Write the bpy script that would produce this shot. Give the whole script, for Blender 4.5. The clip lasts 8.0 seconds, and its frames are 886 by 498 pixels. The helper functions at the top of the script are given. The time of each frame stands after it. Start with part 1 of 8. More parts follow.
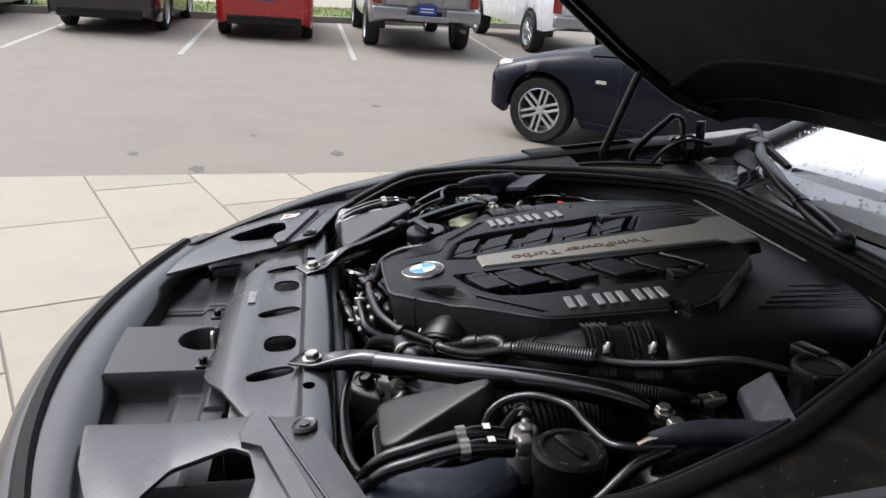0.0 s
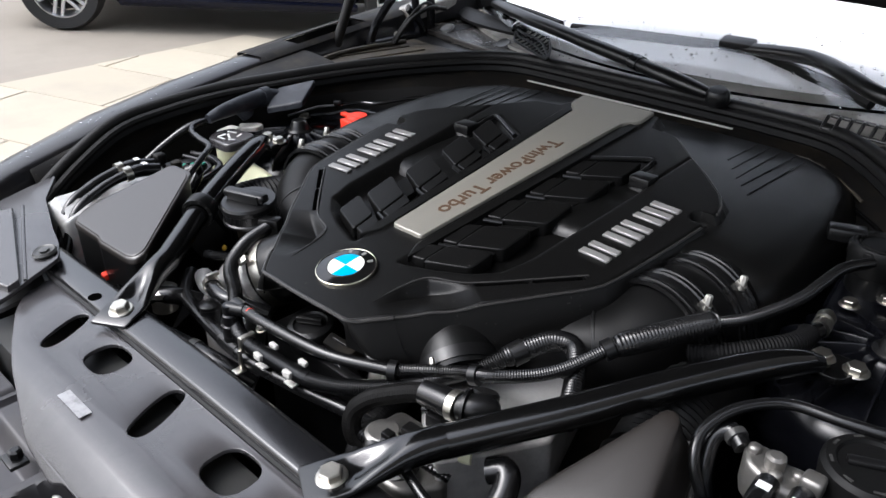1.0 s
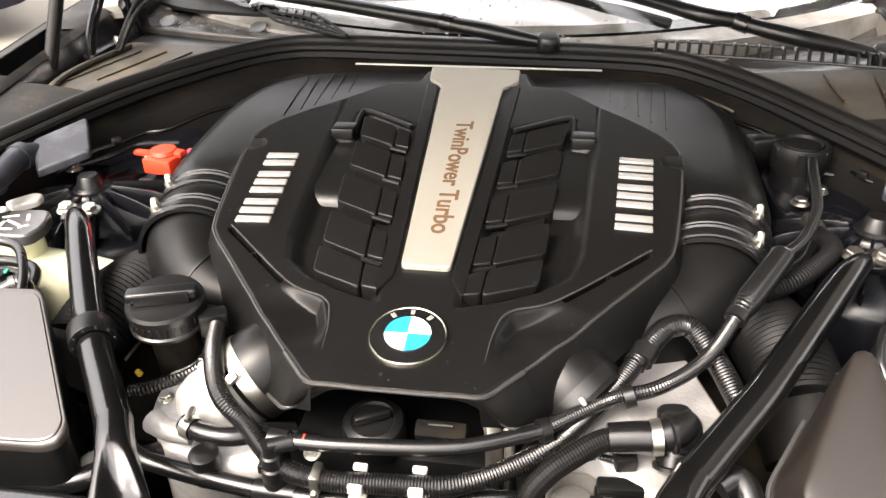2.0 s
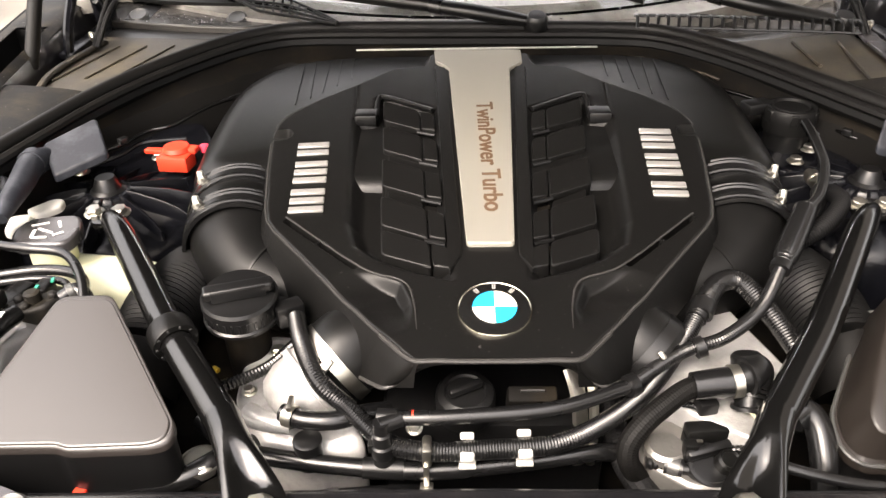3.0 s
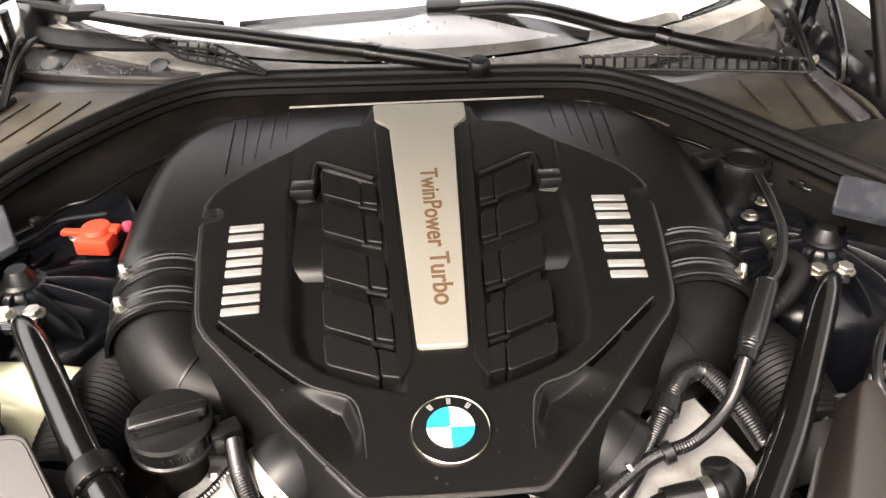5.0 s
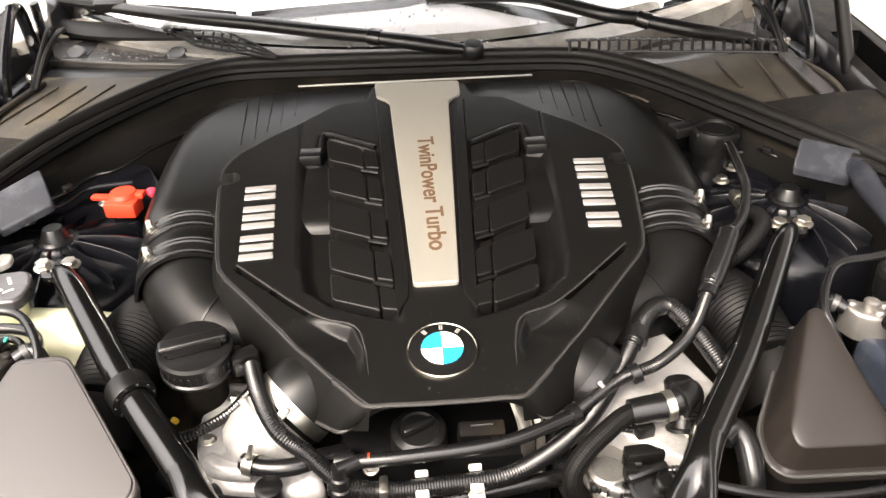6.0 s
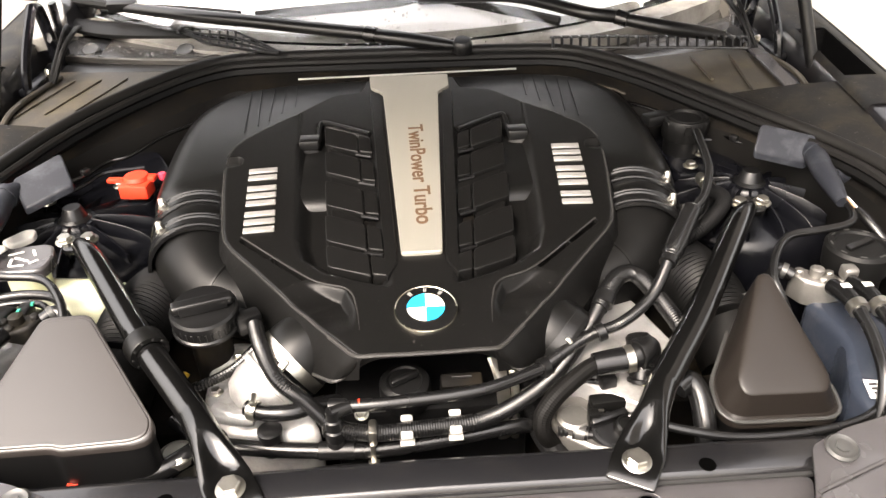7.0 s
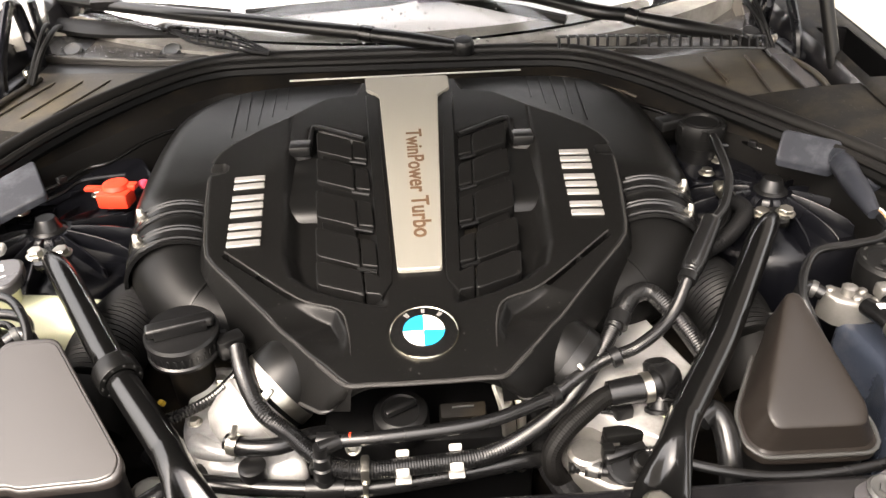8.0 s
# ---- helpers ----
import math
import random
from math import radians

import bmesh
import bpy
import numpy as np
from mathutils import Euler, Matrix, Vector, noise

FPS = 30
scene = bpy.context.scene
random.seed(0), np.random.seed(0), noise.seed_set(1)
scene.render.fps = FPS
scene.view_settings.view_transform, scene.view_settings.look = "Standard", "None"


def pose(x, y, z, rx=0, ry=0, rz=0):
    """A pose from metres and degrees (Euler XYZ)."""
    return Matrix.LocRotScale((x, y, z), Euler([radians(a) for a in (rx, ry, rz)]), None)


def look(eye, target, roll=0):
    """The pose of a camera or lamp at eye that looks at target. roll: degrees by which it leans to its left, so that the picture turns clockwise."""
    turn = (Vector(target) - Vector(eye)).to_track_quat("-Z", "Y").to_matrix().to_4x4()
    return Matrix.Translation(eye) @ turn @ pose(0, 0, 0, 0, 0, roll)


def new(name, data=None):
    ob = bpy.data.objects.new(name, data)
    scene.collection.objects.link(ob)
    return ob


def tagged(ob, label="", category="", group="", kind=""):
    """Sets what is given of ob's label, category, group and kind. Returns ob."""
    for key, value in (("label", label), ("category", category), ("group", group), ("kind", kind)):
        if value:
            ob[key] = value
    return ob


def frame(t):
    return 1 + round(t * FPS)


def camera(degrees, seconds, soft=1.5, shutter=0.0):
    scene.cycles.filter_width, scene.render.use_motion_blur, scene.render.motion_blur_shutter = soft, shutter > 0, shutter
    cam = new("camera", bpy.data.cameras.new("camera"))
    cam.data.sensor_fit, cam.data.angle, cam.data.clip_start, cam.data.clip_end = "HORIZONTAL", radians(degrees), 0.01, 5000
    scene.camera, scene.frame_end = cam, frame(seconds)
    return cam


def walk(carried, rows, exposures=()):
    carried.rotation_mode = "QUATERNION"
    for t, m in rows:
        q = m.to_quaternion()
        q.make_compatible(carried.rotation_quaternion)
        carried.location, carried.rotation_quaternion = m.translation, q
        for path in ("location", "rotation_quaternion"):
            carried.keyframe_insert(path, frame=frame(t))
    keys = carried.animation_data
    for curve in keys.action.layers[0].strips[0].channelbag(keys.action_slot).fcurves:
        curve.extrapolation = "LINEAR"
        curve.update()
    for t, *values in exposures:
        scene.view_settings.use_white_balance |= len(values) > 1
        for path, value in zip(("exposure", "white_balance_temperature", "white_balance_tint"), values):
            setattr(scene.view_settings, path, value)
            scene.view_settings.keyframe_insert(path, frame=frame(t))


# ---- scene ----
cam = camera(60.4, 8.0)
PATH = [
    (0, (1.383, 0.551, 1.527), (-0.489, 0.873, 0.901), 2.3),
    (0.5, (1.038, 0.299, 1.499), (-0.62, 1.06, 0.678), 1.4),
    (1, (0.697, 0.198, 1.509), (-0.519, 1.488, 0.585), 0.4),
    (1.2, (0.555, 0.197, 1.507), (-0.428, 1.671, 0.579), -0.2),
    (2.3, (0.04, 0.111, 1.508), (-0.071, 1.809, 0.457), -1.1),
    (2.5, (-0.011, 0.114, 1.523), (-0.054, 1.801, 0.451), -1.1),
    (3, (-0.037, 0.076, 1.531), (-0.081, 1.763, 0.458), -1.3),
    (3.5, (-0.019, 0.067, 1.536), (-0.062, 1.748, 0.455), -1.4),
    (4, (-0.009, 0.155, 1.585), (0.0, 1.824, 0.483), -1.7),
    (4.2, (-0.01, 0.194, 1.611), (0.029, 1.856, 0.5), -1.7),
    (5.3, (-0.037, 0.205, 1.606), (0.06, 1.869, 0.501), -1.3),
    (5.5, (-0.036, 0.189, 1.61), (0.052, 1.849, 0.498), -1.8),
    (6, (-0.025, 0.072, 1.601), (0.051, 1.75, 0.515), -1.9),
    (6.5, (-0.015, -0.01, 1.578), (0.062, 1.675, 0.503), -1.9),
    (7, (-0.007, -0.039, 1.616), (0.063, 1.647, 0.542), -2.0),
    (7.5, (0.028, 0.083, 1.581), (0.099, 1.765, 0.502), -2.0),
    (8, (-0.002, 0.043, 1.586), (0.067, 1.731, 0.516), -2.0),
]
EXPOSURES = [(0.0, -0.24, 6150, 13), (1.0, 0.34, 6100, 12), (1.2, 0.5, 6250, 12), (2.3, 2.12, 7400, 15), (2.6, 2.03, 7400, 15), (3.2, 1.53, 7400, 15), (4.2, 1.61, 7400, 15), (5.3, 1.71, 7400, 14), (6.0, 1.75, 7400, 14), (6.5, 1.67, 7400, 14), (7.0, 1.71, 7400, 14), (8.0, 1.65, 7400, 14)]
walk(cam, [(t, look(eye, target, roll)) for t, eye, target, roll in PATH], EXPOSURES)

# ---- sky and sun: bright overcast after rain ----
SUN_EL, SUN_AZ = 50.0, 220.0
world = bpy.data.worlds.new("overcast_sky")
scene.world = world
world.use_nodes = True
wn, wl = world.node_tree.nodes, world.node_tree.links
wn.clear()
w_out, w_bg = wn.new("ShaderNodeOutputWorld"), wn.new("ShaderNodeBackground")
w_sky, w_hsv = wn.new("ShaderNodeTexSky"), wn.new("ShaderNodeHueSaturation")
w_sky.sky_type, w_sky.sun_disc = "NISHITA", False
w_sky.sun_elevation, w_sky.sun_rotation = radians(SUN_EL), radians(SUN_AZ)
w_sky.air_density, w_sky.dust_density, w_sky.ozone_density = 1.2, 4.0, 1.0
w_hsv.inputs["Saturation"].default_value = 0.28
w_bg.inputs["Strength"].default_value = 0.16
wl.new(w_sky.outputs[0], w_hsv.inputs["Color"])
# an overcast dome: brighter overhead than along the horizon
w_tc, w_sep, w_ramp, w_mul = wn.new("ShaderNodeTexCoord"), wn.new("ShaderNodeSeparateXYZ"), wn.new("ShaderNodeMapRange"), wn.new("ShaderNodeVectorMath")
w_mul.operation = "SCALE"
w_ramp.inputs["From Min"].default_value, w_ramp.inputs["From Max"].default_value = 0.0, 0.8
w_ramp.inputs["To Min"].default_value, w_ramp.inputs["To Max"].default_value = 0.9, 2.6
wl.new(w_tc.outputs["Generated"], w_sep.inputs[0])
wl.new(w_sep.outputs["Z"], w_ramp.inputs["Value"])
wl.new(w_hsv.outputs[0], w_mul.inputs[0])
wl.new(w_ramp.outputs[0], w_mul.inputs["Scale"])
wl.new(w_mul.outputs[0], w_bg.inputs["Color"])
wl.new(w_bg.outputs[0], w_out.inputs["Surface"])

sun = new("sun", bpy.data.lights.new("sun", "SUN"))
sun.data.energy, sun.data.angle, sun.data.color = 0.6, radians(16), (1.0, 0.97, 0.92)
az = radians(SUN_AZ)
sun_dir = Vector((math.sin(az) * math.cos(radians(SUN_EL)), math.cos(az) * math.cos(radians(SUN_EL)), math.sin(radians(SUN_EL))))
sun.matrix_world = look(sun_dir * 30, (0, 0, 0))


# ---- materials ----
def mat(name, base, rough=0.5, metal=0.0, vary=0.15, scale=6.0, grain=400.0, bump=0.15, coat=0.0, spec=0.5,
        stain=None, stain_amount=0.0, stain_scale=4.0, rough_vary=0.08, trans=0.0, ior=1.45, island=0.0, random_ob=0.0, streak=None, speck=0.0):
    """A surface with broad blotches, fine grain in colour, gloss and relief, and optional stains."""
    m = bpy.data.materials.new(name)
    m.use_nodes = True
    n, l = m.node_tree.nodes, m.node_tree.links
    b = n["Principled BSDF"]
    tc = n.new("ShaderNodeTexCoord")
    mp = n.new("ShaderNodeMapping")
    l.new(tc.outputs["Object"], mp.inputs["Vector"])
    if streak:
        mp.inputs["Scale"].default_value = streak
    big, fine = n.new("ShaderNodeTexNoise"), n.new("ShaderNodeTexNoise")
    big.inputs["Scale"].default_value, big.inputs["Detail"].default_value = scale, 5.0
    fine.inputs["Scale"].default_value, fine.inputs["Detail"].default_value = grain, 2.0
    l.new(mp.outputs[0], big.inputs["Vector"]), l.new(mp.outputs[0], fine.inputs["Vector"])
    mix = n.new("ShaderNodeMix")
    mix.data_type, mix.blend_type = "RGBA", "MIX"
    lo, hi = [max(0.0, c * (1 - vary)) for c in base], [min(1.0, c * (1 + vary)) for c in base]
    mix.inputs[6].default_value, mix.inputs[7].default_value = (*lo, 1), (*hi, 1)
    fac = n.new("ShaderNodeMath")
    fac.operation = "MULTIPLY_ADD"
    l.new(fine.outputs["Fac"], fac.inputs[0])
    fac.inputs[1].default_value = 0.35
    l.new(big.outputs["Fac"], fac.inputs[2])
    sub = n.new("ShaderNodeMath")
    sub.operation = "SUBTRACT"
    sub.use_clamp = True
    l.new(fac.outputs[0], sub.inputs[0])
    sub.inputs[1].default_value = 0.175
    l.new(sub.outputs[0], mix.inputs[0])
    colour = mix.outputs[2]
    if stain:
        sn, ramp, smix = n.new("ShaderNodeTexNoise"), n.new("ShaderNodeValToRGB"), n.new("ShaderNodeMix")
        sn.inputs["Scale"].default_value, sn.inputs["Detail"].default_value, sn.inputs["Roughness"].default_value = stain_scale, 8.0, 0.65
        l.new(mp.outputs[0], sn.inputs["Vector"])
        ramp.color_ramp.elements[0].position, ramp.color_ramp.elements[1].position = 0.47, 0.68
        ramp.color_ramp.elements[1].color = (stain_amount,) * 3 + (1,)
        l.new(sn.outputs["Fac"], ramp.inputs[0])
        smix.data_type = "RGBA"
        l.new(ramp.outputs[0], smix.inputs[0])
        l.new(colour, smix.inputs[6])
        smix.inputs[7].default_value = (*stain, 1)
        colour = smix.outputs[2]
    if speck:
        pn, pr, pm = n.new("ShaderNodeTexNoise"), n.new("ShaderNodeValToRGB"), n.new("ShaderNodeMix")
        pn.inputs["Scale"].default_value, pn.inputs["Detail"].default_value = 260.0, 1.0
        l.new(mp.outputs[0], pn.inputs["Vector"])
        pr.color_ramp.elements[0].position, pr.color_ramp.elements[1].position = 0.73, 0.78
        l.new(pn.outputs["Fac"], pr.inputs[0])
        pm.data_type = "RGBA"
        l.new(pr.outputs[0], pm.inputs[0])
        l.new(colour, pm.inputs[6])
        pm.inputs[7].default_value = (speck, speck * 0.95, speck * 0.88, 1)
        colour = pm.outputs[2]
    if island or random_ob:
        src = n.new("ShaderNodeObjectInfo") if random_ob else n.new("ShaderNodeNewGeometry")
        out = src.outputs["Random"] if random_ob else src.outputs["Random Per Island"]
        rng, hs = n.new("ShaderNodeMapRange"), n.new("ShaderNodeHueSaturation")
        a = random_ob or island
        rng.inputs["To Min"].default_value, rng.inputs["To Max"].default_value = 1 - a, 1 + a
        l.new(out, rng.inputs["Value"])
        l.new(rng.outputs[0], hs.inputs["Value"])
        l.new(colour, hs.inputs["Color"])
        colour = hs.outputs[0]
    l.new(colour, b.inputs["Base Color"])
    rr = n.new("ShaderNodeMapRange")
    rr.inputs["To Min"].default_value, rr.inputs["To Max"].default_value = max(0.02, rough - rough_vary), min(1, rough + rough_vary)
    l.new(big.outputs["Fac"], rr.inputs["Value"])
    l.new(rr.outputs[0], b.inputs["Roughness"])
    b.inputs["Metallic"].default_value = metal
    b.inputs["Coat Weight"].default_value = coat
    b.inputs["Coat Roughness"].default_value = 0.06
    b.inputs["Specular IOR Level"].default_value = spec
    b.inputs["Transmission Weight"].default_value = trans
    b.inputs["IOR"].default_value = ior
    if bump:
        bp = n.new("ShaderNodeBump")
        bp.inputs["Strength"].default_value, bp.inputs["Distance"].default_value = bump, 0.0006
        l.new(fine.outputs["Fac"], bp.inputs["Height"])
        l.new(bp.outputs[0], b.inputs["Normal"])
    return m


COVER = mat("cover_plastic", (0.0042, 0.0041, 0.0040), 0.36, vary=0.2, grain=800, bump=0.35, spec=0.21, speck=0.04)
# lighter base paints in the highlight along the cover's rims and lips
EDGE = mat("highlit_cover_edge", (0.024, 0.023, 0.022), 0.36, vary=0.25, grain=800, bump=0.2, spec=0.6)
PLENUM = mat("intake_plastic", (0.0042, 0.0042, 0.0041), 0.32, grain=700, bump=0.25, spec=0.3)
DUCTM = mat("charge_pipe_plastic", (0.0036, 0.0036, 0.0036), 0.42, grain=700, bump=0.2, spec=0.18)
PLASTIC = mat("black_plastic", (0.0048, 0.0048, 0.005), 0.31, grain=600, bump=0.12, spec=0.5)
MATTE = mat("matte_black_plastic", (0.0032, 0.0028, 0.0024), 0.7, grain=500, bump=0.3, stain=(0.021, 0.016, 0.010), stain_amount=0.5, stain_scale=11, spec=0.1)
BLACKM = mat("bare_black_panel", (0.0024, 0.0022, 0.0020), 0.6, grain=500, bump=0.2, stain=(0.007, 0.006, 0.005), stain_amount=0.35, stain_scale=8, spec=0.15)
RUBBER = mat("rubber", (0.0042, 0.0042, 0.0042), 0.5, grain=300, bump=0.12, spec=0.2)
SEAL = mat("seal_rubber", (0.0042, 0.004, 0.0038), 0.5, grain=250, bump=0.15, stain=(0.010, 0.008, 0.006), stain_amount=0.25, stain_scale=7, spec=0.27)
HOSE = mat("hose_rubber", (0.0044, 0.0044, 0.0046), 0.26, grain=350, bump=0.08, spec=0.65)
BRAID = mat("braided_sleeve", (0.004, 0.004, 0.0043), 0.6, grain=900, bump=0.6, spec=0.15)
TUBE = mat("gloss_black_paint", (0.0025, 0.0025, 0.0025), 0.17, vary=0.1, grain=200, bump=0.02, coat=0.0, spec=0.9, rough_vary=0.05)
STICK = mat("worn_sticker", (0.30, 0.30, 0.31), 0.6, bump=0.0, stain=(0.12, 0.12, 0.12), stain_amount=0.8, stain_scale=60)
LIDM = mat("filter_lid_plastic", (0.021, 0.0178, 0.0162), 0.31, vary=0.1, grain=1200, bump=0.12, spec=0.8)
LIDR = mat("brown_black_lid_plastic", (0.0125, 0.0102, 0.0088), 0.36, vary=0.1, grain=1200, bump=0.15, spec=0.45)
TRAY = mat("radiator_panel_plastic", (0.040, 0.038, 0.040), 0.26, grain=700, bump=0.12, stain=(0.075, 0.072, 0.07), stain_amount=0.25, stain_scale=6, spec=1.0)
TRAYF = mat("tray_plastic", (0.036, 0.034, 0.037), 0.42, grain=500, bump=0.2, stain=(0.06, 0.056, 0.05), stain_amount=0.4, stain_scale=9, spec=0.6)
WETPL = mat("wet_cowl_plastic", (0.036, 0.034, 0.032), 0.2, grain=300, bump=0.1, spec=0.45, stain=(0.05, 0.044, 0.036), stain_amount=0.5, stain_scale=10, rough_vary=0.10)
WETTRIM = mat("wet_grey_trim", (0.25, 0.24, 0.22), 0.2, grain=300, bump=0.1, spec=0.6, stain=(0.05, 0.04, 0.03), stain_amount=0.7, stain_scale=5, rough_vary=0.10)
DULLCAST = mat("dull_cast_alloy", (0.26, 0.25, 0.235), 0.45, metal=0.85, vary=0.25, scale=30, grain=250, bump=0.5)
BEAM = mat("painted_crossmember", (0.007, 0.007, 0.008), 0.24, grain=300, bump=0.05, spec=1.0, coat=0.25, speck=0.025, stain=(0.03, 0.028, 0.026), stain_amount=0.2, stain_scale=14)
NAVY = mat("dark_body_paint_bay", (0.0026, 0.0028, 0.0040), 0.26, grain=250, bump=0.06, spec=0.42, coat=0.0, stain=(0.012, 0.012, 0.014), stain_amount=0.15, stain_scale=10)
PAINT = mat("black_car_paint", (0.013, 0.0128, 0.0145), 0.3, metal=0.25, grain=1500, bump=0.0, coat=0.6, spec=0.4, rough_vary=0.06, stain=(0.03, 0.026, 0.02), stain_amount=0.3, stain_scale=12)
BOOT = mat("blue_grey_rubber", (0.014, 0.0155, 0.020), 0.45, stain=(0.048, 0.052, 0.061), stain_amount=0.75, stain_scale=25, grain=250, bump=0.3, spec=0.3)
COWLM = mat("dusty_cowl_plastic", (0.036, 0.031, 0.024), 0.5, vary=0.3, grain=500, bump=0.3, stain=(0.074, 0.060, 0.038), stain_amount=0.8, stain_scale=14, spec=0.4, speck=0.12, rough_vary=0.15)
DUSTP = mat("dusty_fender_plastic", (0.006, 0.0055, 0.005), 0.55, vary=0.35, grain=400, bump=0.3, stain=(0.034, 0.028, 0.018), stain_amount=0.6, stain_scale=16, spec=0.2, speck=0.10, rough_vary=0.15)
# the paler stain patches paint a patchy sheen onto the felt
INSUL = mat("hood_insulation", (0.015, 0.015, 0.016), 0.85, grain=250, bump=0.6, spec=0.2, stain=(0.032, 0.031, 0.030), stain_amount=0.5, stain_scale=5)
BRUSHED = mat("brushed_aluminium", (0.315, 0.30, 0.262), 0.5, metal=0.55, vary=0.06, grain=500, bump=0.06, streak=(12, 1, 1))
ENGRAVE = mat("bronze_engraving", (0.10, 0.055, 0.028), 0.6, metal=0.2, bump=0.0)
CHROME = mat("chrome", (0.70, 0.66, 0.54), 0.16, metal=1.0, vary=0.03, bump=0.0, rough_vary=0.03)
SILVER = mat("satin_silver", (0.30, 0.295, 0.285), 0.42, metal=0.45, vary=0.05, bump=0.0)
ZINC = mat("zinc_steel", (0.50, 0.48, 0.43), 0.34, metal=1.0, vary=0.2, scale=60, bump=0.05)
CAST = mat("cast_aluminium", (0.43, 0.425, 0.415), 0.36, metal=0.45, vary=0.2, scale=20, grain=220, bump=0.8, stain=(0.17, 0.16, 0.145), stain_amount=0.75, stain_scale=13, rough_vary=0.15)
ENAMEL_BLACK = mat("enamel_black", (0.006, 0.006, 0.006), 0.12, bump=0.0, coat=0.2)
ENAMEL_BLUE = mat("enamel_blue", (0.0, 0.36, 0.72), 0.25, bump=0.0, coat=0.8, vary=0.04)
ENAMEL_WHITE = mat("enamel_white", (0.80, 0.80, 0.76), 0.25, bump=0.0, coat=0.8, vary=0.04)
REDCAP = mat("red_plastic", (0.75, 0.045, 0.02), 0.42, vary=0.1, grain=300, bump=0.1)
PINKCAP = mat("pink_plastic", (0.75, 0.05, 0.09), 0.4, vary=0.08, bump=0.05)
YELLOW = mat("yellow_plastic", (0.42, 0.27, 0.02), 0.45, bump=0.05)
GREEN = mat("green_plastic", (0.02, 0.30, 0.20), 0.4, bump=0.05)
CREAM = mat("translucent_tank", (0.66, 0.66, 0.46), 0.4, vary=0.08, scale=8, bump=0.05)
WHITEP = mat("white_plastic", (0.46, 0.45, 0.42), 0.4, vary=0.08, bump=0.05)
GREYBAND = mat("grey_band", (0.07, 0.07, 0.068), 0.35, metal=0.5, bump=0.05)
TANKM = mat("grey_blue_tank", (0.020, 0.025, 0.036), 0.25, vary=0.2, stain=(0.085, 0.090, 0.098), stain_amount=0.35, stain_scale=14, bump=0.06)
LABELM = mat("paper_label", (0.75, 0.75, 0.73), 0.6, bump=0.0)
INK = mat("dark_ink", (0.02, 0.02, 0.02), 0.6, bump=0.0)
HOLE_SHADE = mat("painted_hole_black", (0.001, 0.001, 0.001), 0.95, spec=0.0, bump=0.0)
COPPER = mat("copper_wire", (0.75, 0.42, 0.22), 0.35, metal=0.9, bump=0.0)
GLASS = mat("windscreen_glass", (0.97, 0.985, 0.985), 0.03, bump=0.0, trans=1.0, ior=1.5, vary=0.02, rough_vary=0.0)
DROPM = mat("water_drops", (1, 1, 1), 0.02, bump=0.0, trans=1.0, ior=1.33, vary=0.0, rough_vary=0.0)
SCREEN_FILL = mat("pale_screen_fill", (0.80, 0.79, 0.80), 0.6, vary=0.08, scale=3, bump=0.05)
CABIN = mat("cabin_grey", (0.2, 0.19, 0.175), 0.8, bump=0.1)
ASPHALT = mat("worn_asphalt", (0.265, 0.236, 0.196), 0.85, vary=0.06, scale=0.6, grain=60, bump=0.9, stain=(0.20, 0.18, 0.15), stain_amount=0.4, stain_scale=1.6)
STAINM = mat("damp_asphalt", (0.15, 0.14, 0.125), 0.8, vary=0.1, scale=4, grain=60, bump=0.9)
CONCRETE = mat("pale_concrete", (0.41, 0.365, 0.285), 0.75, vary=0.08, scale=1.2, grain=120, bump=0.5, stain=(0.31, 0.285, 0.235), stain_amount=0.4, stain_scale=2.0, random_ob=0.06)
JOINT = mat("joint_dirt", (0.24, 0.22, 0.18), 0.9, vary=0.3, scale=3, grain=80, bump=0.6)
LINE = mat("road_paint", (0.47, 0.46, 0.42), 0.7, vary=0.15, scale=4, grain=60, bump=0.4, stain=(0.25, 0.24, 0.22), stain_amount=0.5, stain_scale=5)
KERB = mat("kerb_concrete", (0.30, 0.28, 0.24), 0.8, vary=0.15, scale=2, grain=80, bump=0.6)
WALLM = mat("shading_wall", (0.11, 0.105, 0.10), 0.85, vary=0.15, scale=1.5, grain=60, bump=0.5, stain=(0.07, 0.066, 0.06), stain_amount=0.4, stain_scale=1.2)
GRASS = mat("grass", (0.17, 0.22, 0.045), 0.8, vary=0.4, scale=3, grain=40, bump=1.0, island=0.3)
TYRE = mat("tyre_rubber", (0.018, 0.018, 0.018), 0.75, grain=120, bump=0.3)
ALLOY = mat("alloy_wheel", (0.62, 0.63, 0.65), 0.3, metal=0.9, bump=0.0, vary=0.05)
DARKGLASS = mat("car_glass", (0.01, 0.012, 0.014), 0.05, bump=0.0, coat=1.0)
LAMPRED = mat("tail_lamp", (0.30, 0.008, 0.008), 0.15, bump=0.0, coat=1.0)
LAMPCLEAR = mat("head_lamp", (0.65, 0.62, 0.55), 0.12, bump=0.0, coat=1.0)
PLATE = mat("blue_plate", (0.03, 0.05, 0.32), 0.4, bump=0.0)
P_RED = mat("red_car_paint", (0.42, 0.012, 0.012), 0.25, bump=0.0, coat=1.0)
P_DARK = mat("dark_plum_car_paint", (0.012, 0.010, 0.012), 0.25, bump=0.0, coat=1.0)
P_SILVER = mat("silver_car_paint", (0.36, 0.36, 0.37), 0.3, metal=0.5, bump=0.0, coat=0.8)
P_WHITE = mat("white_car_paint", (0.72, 0.72, 0.72), 0.25, bump=0.0, coat=1.0)
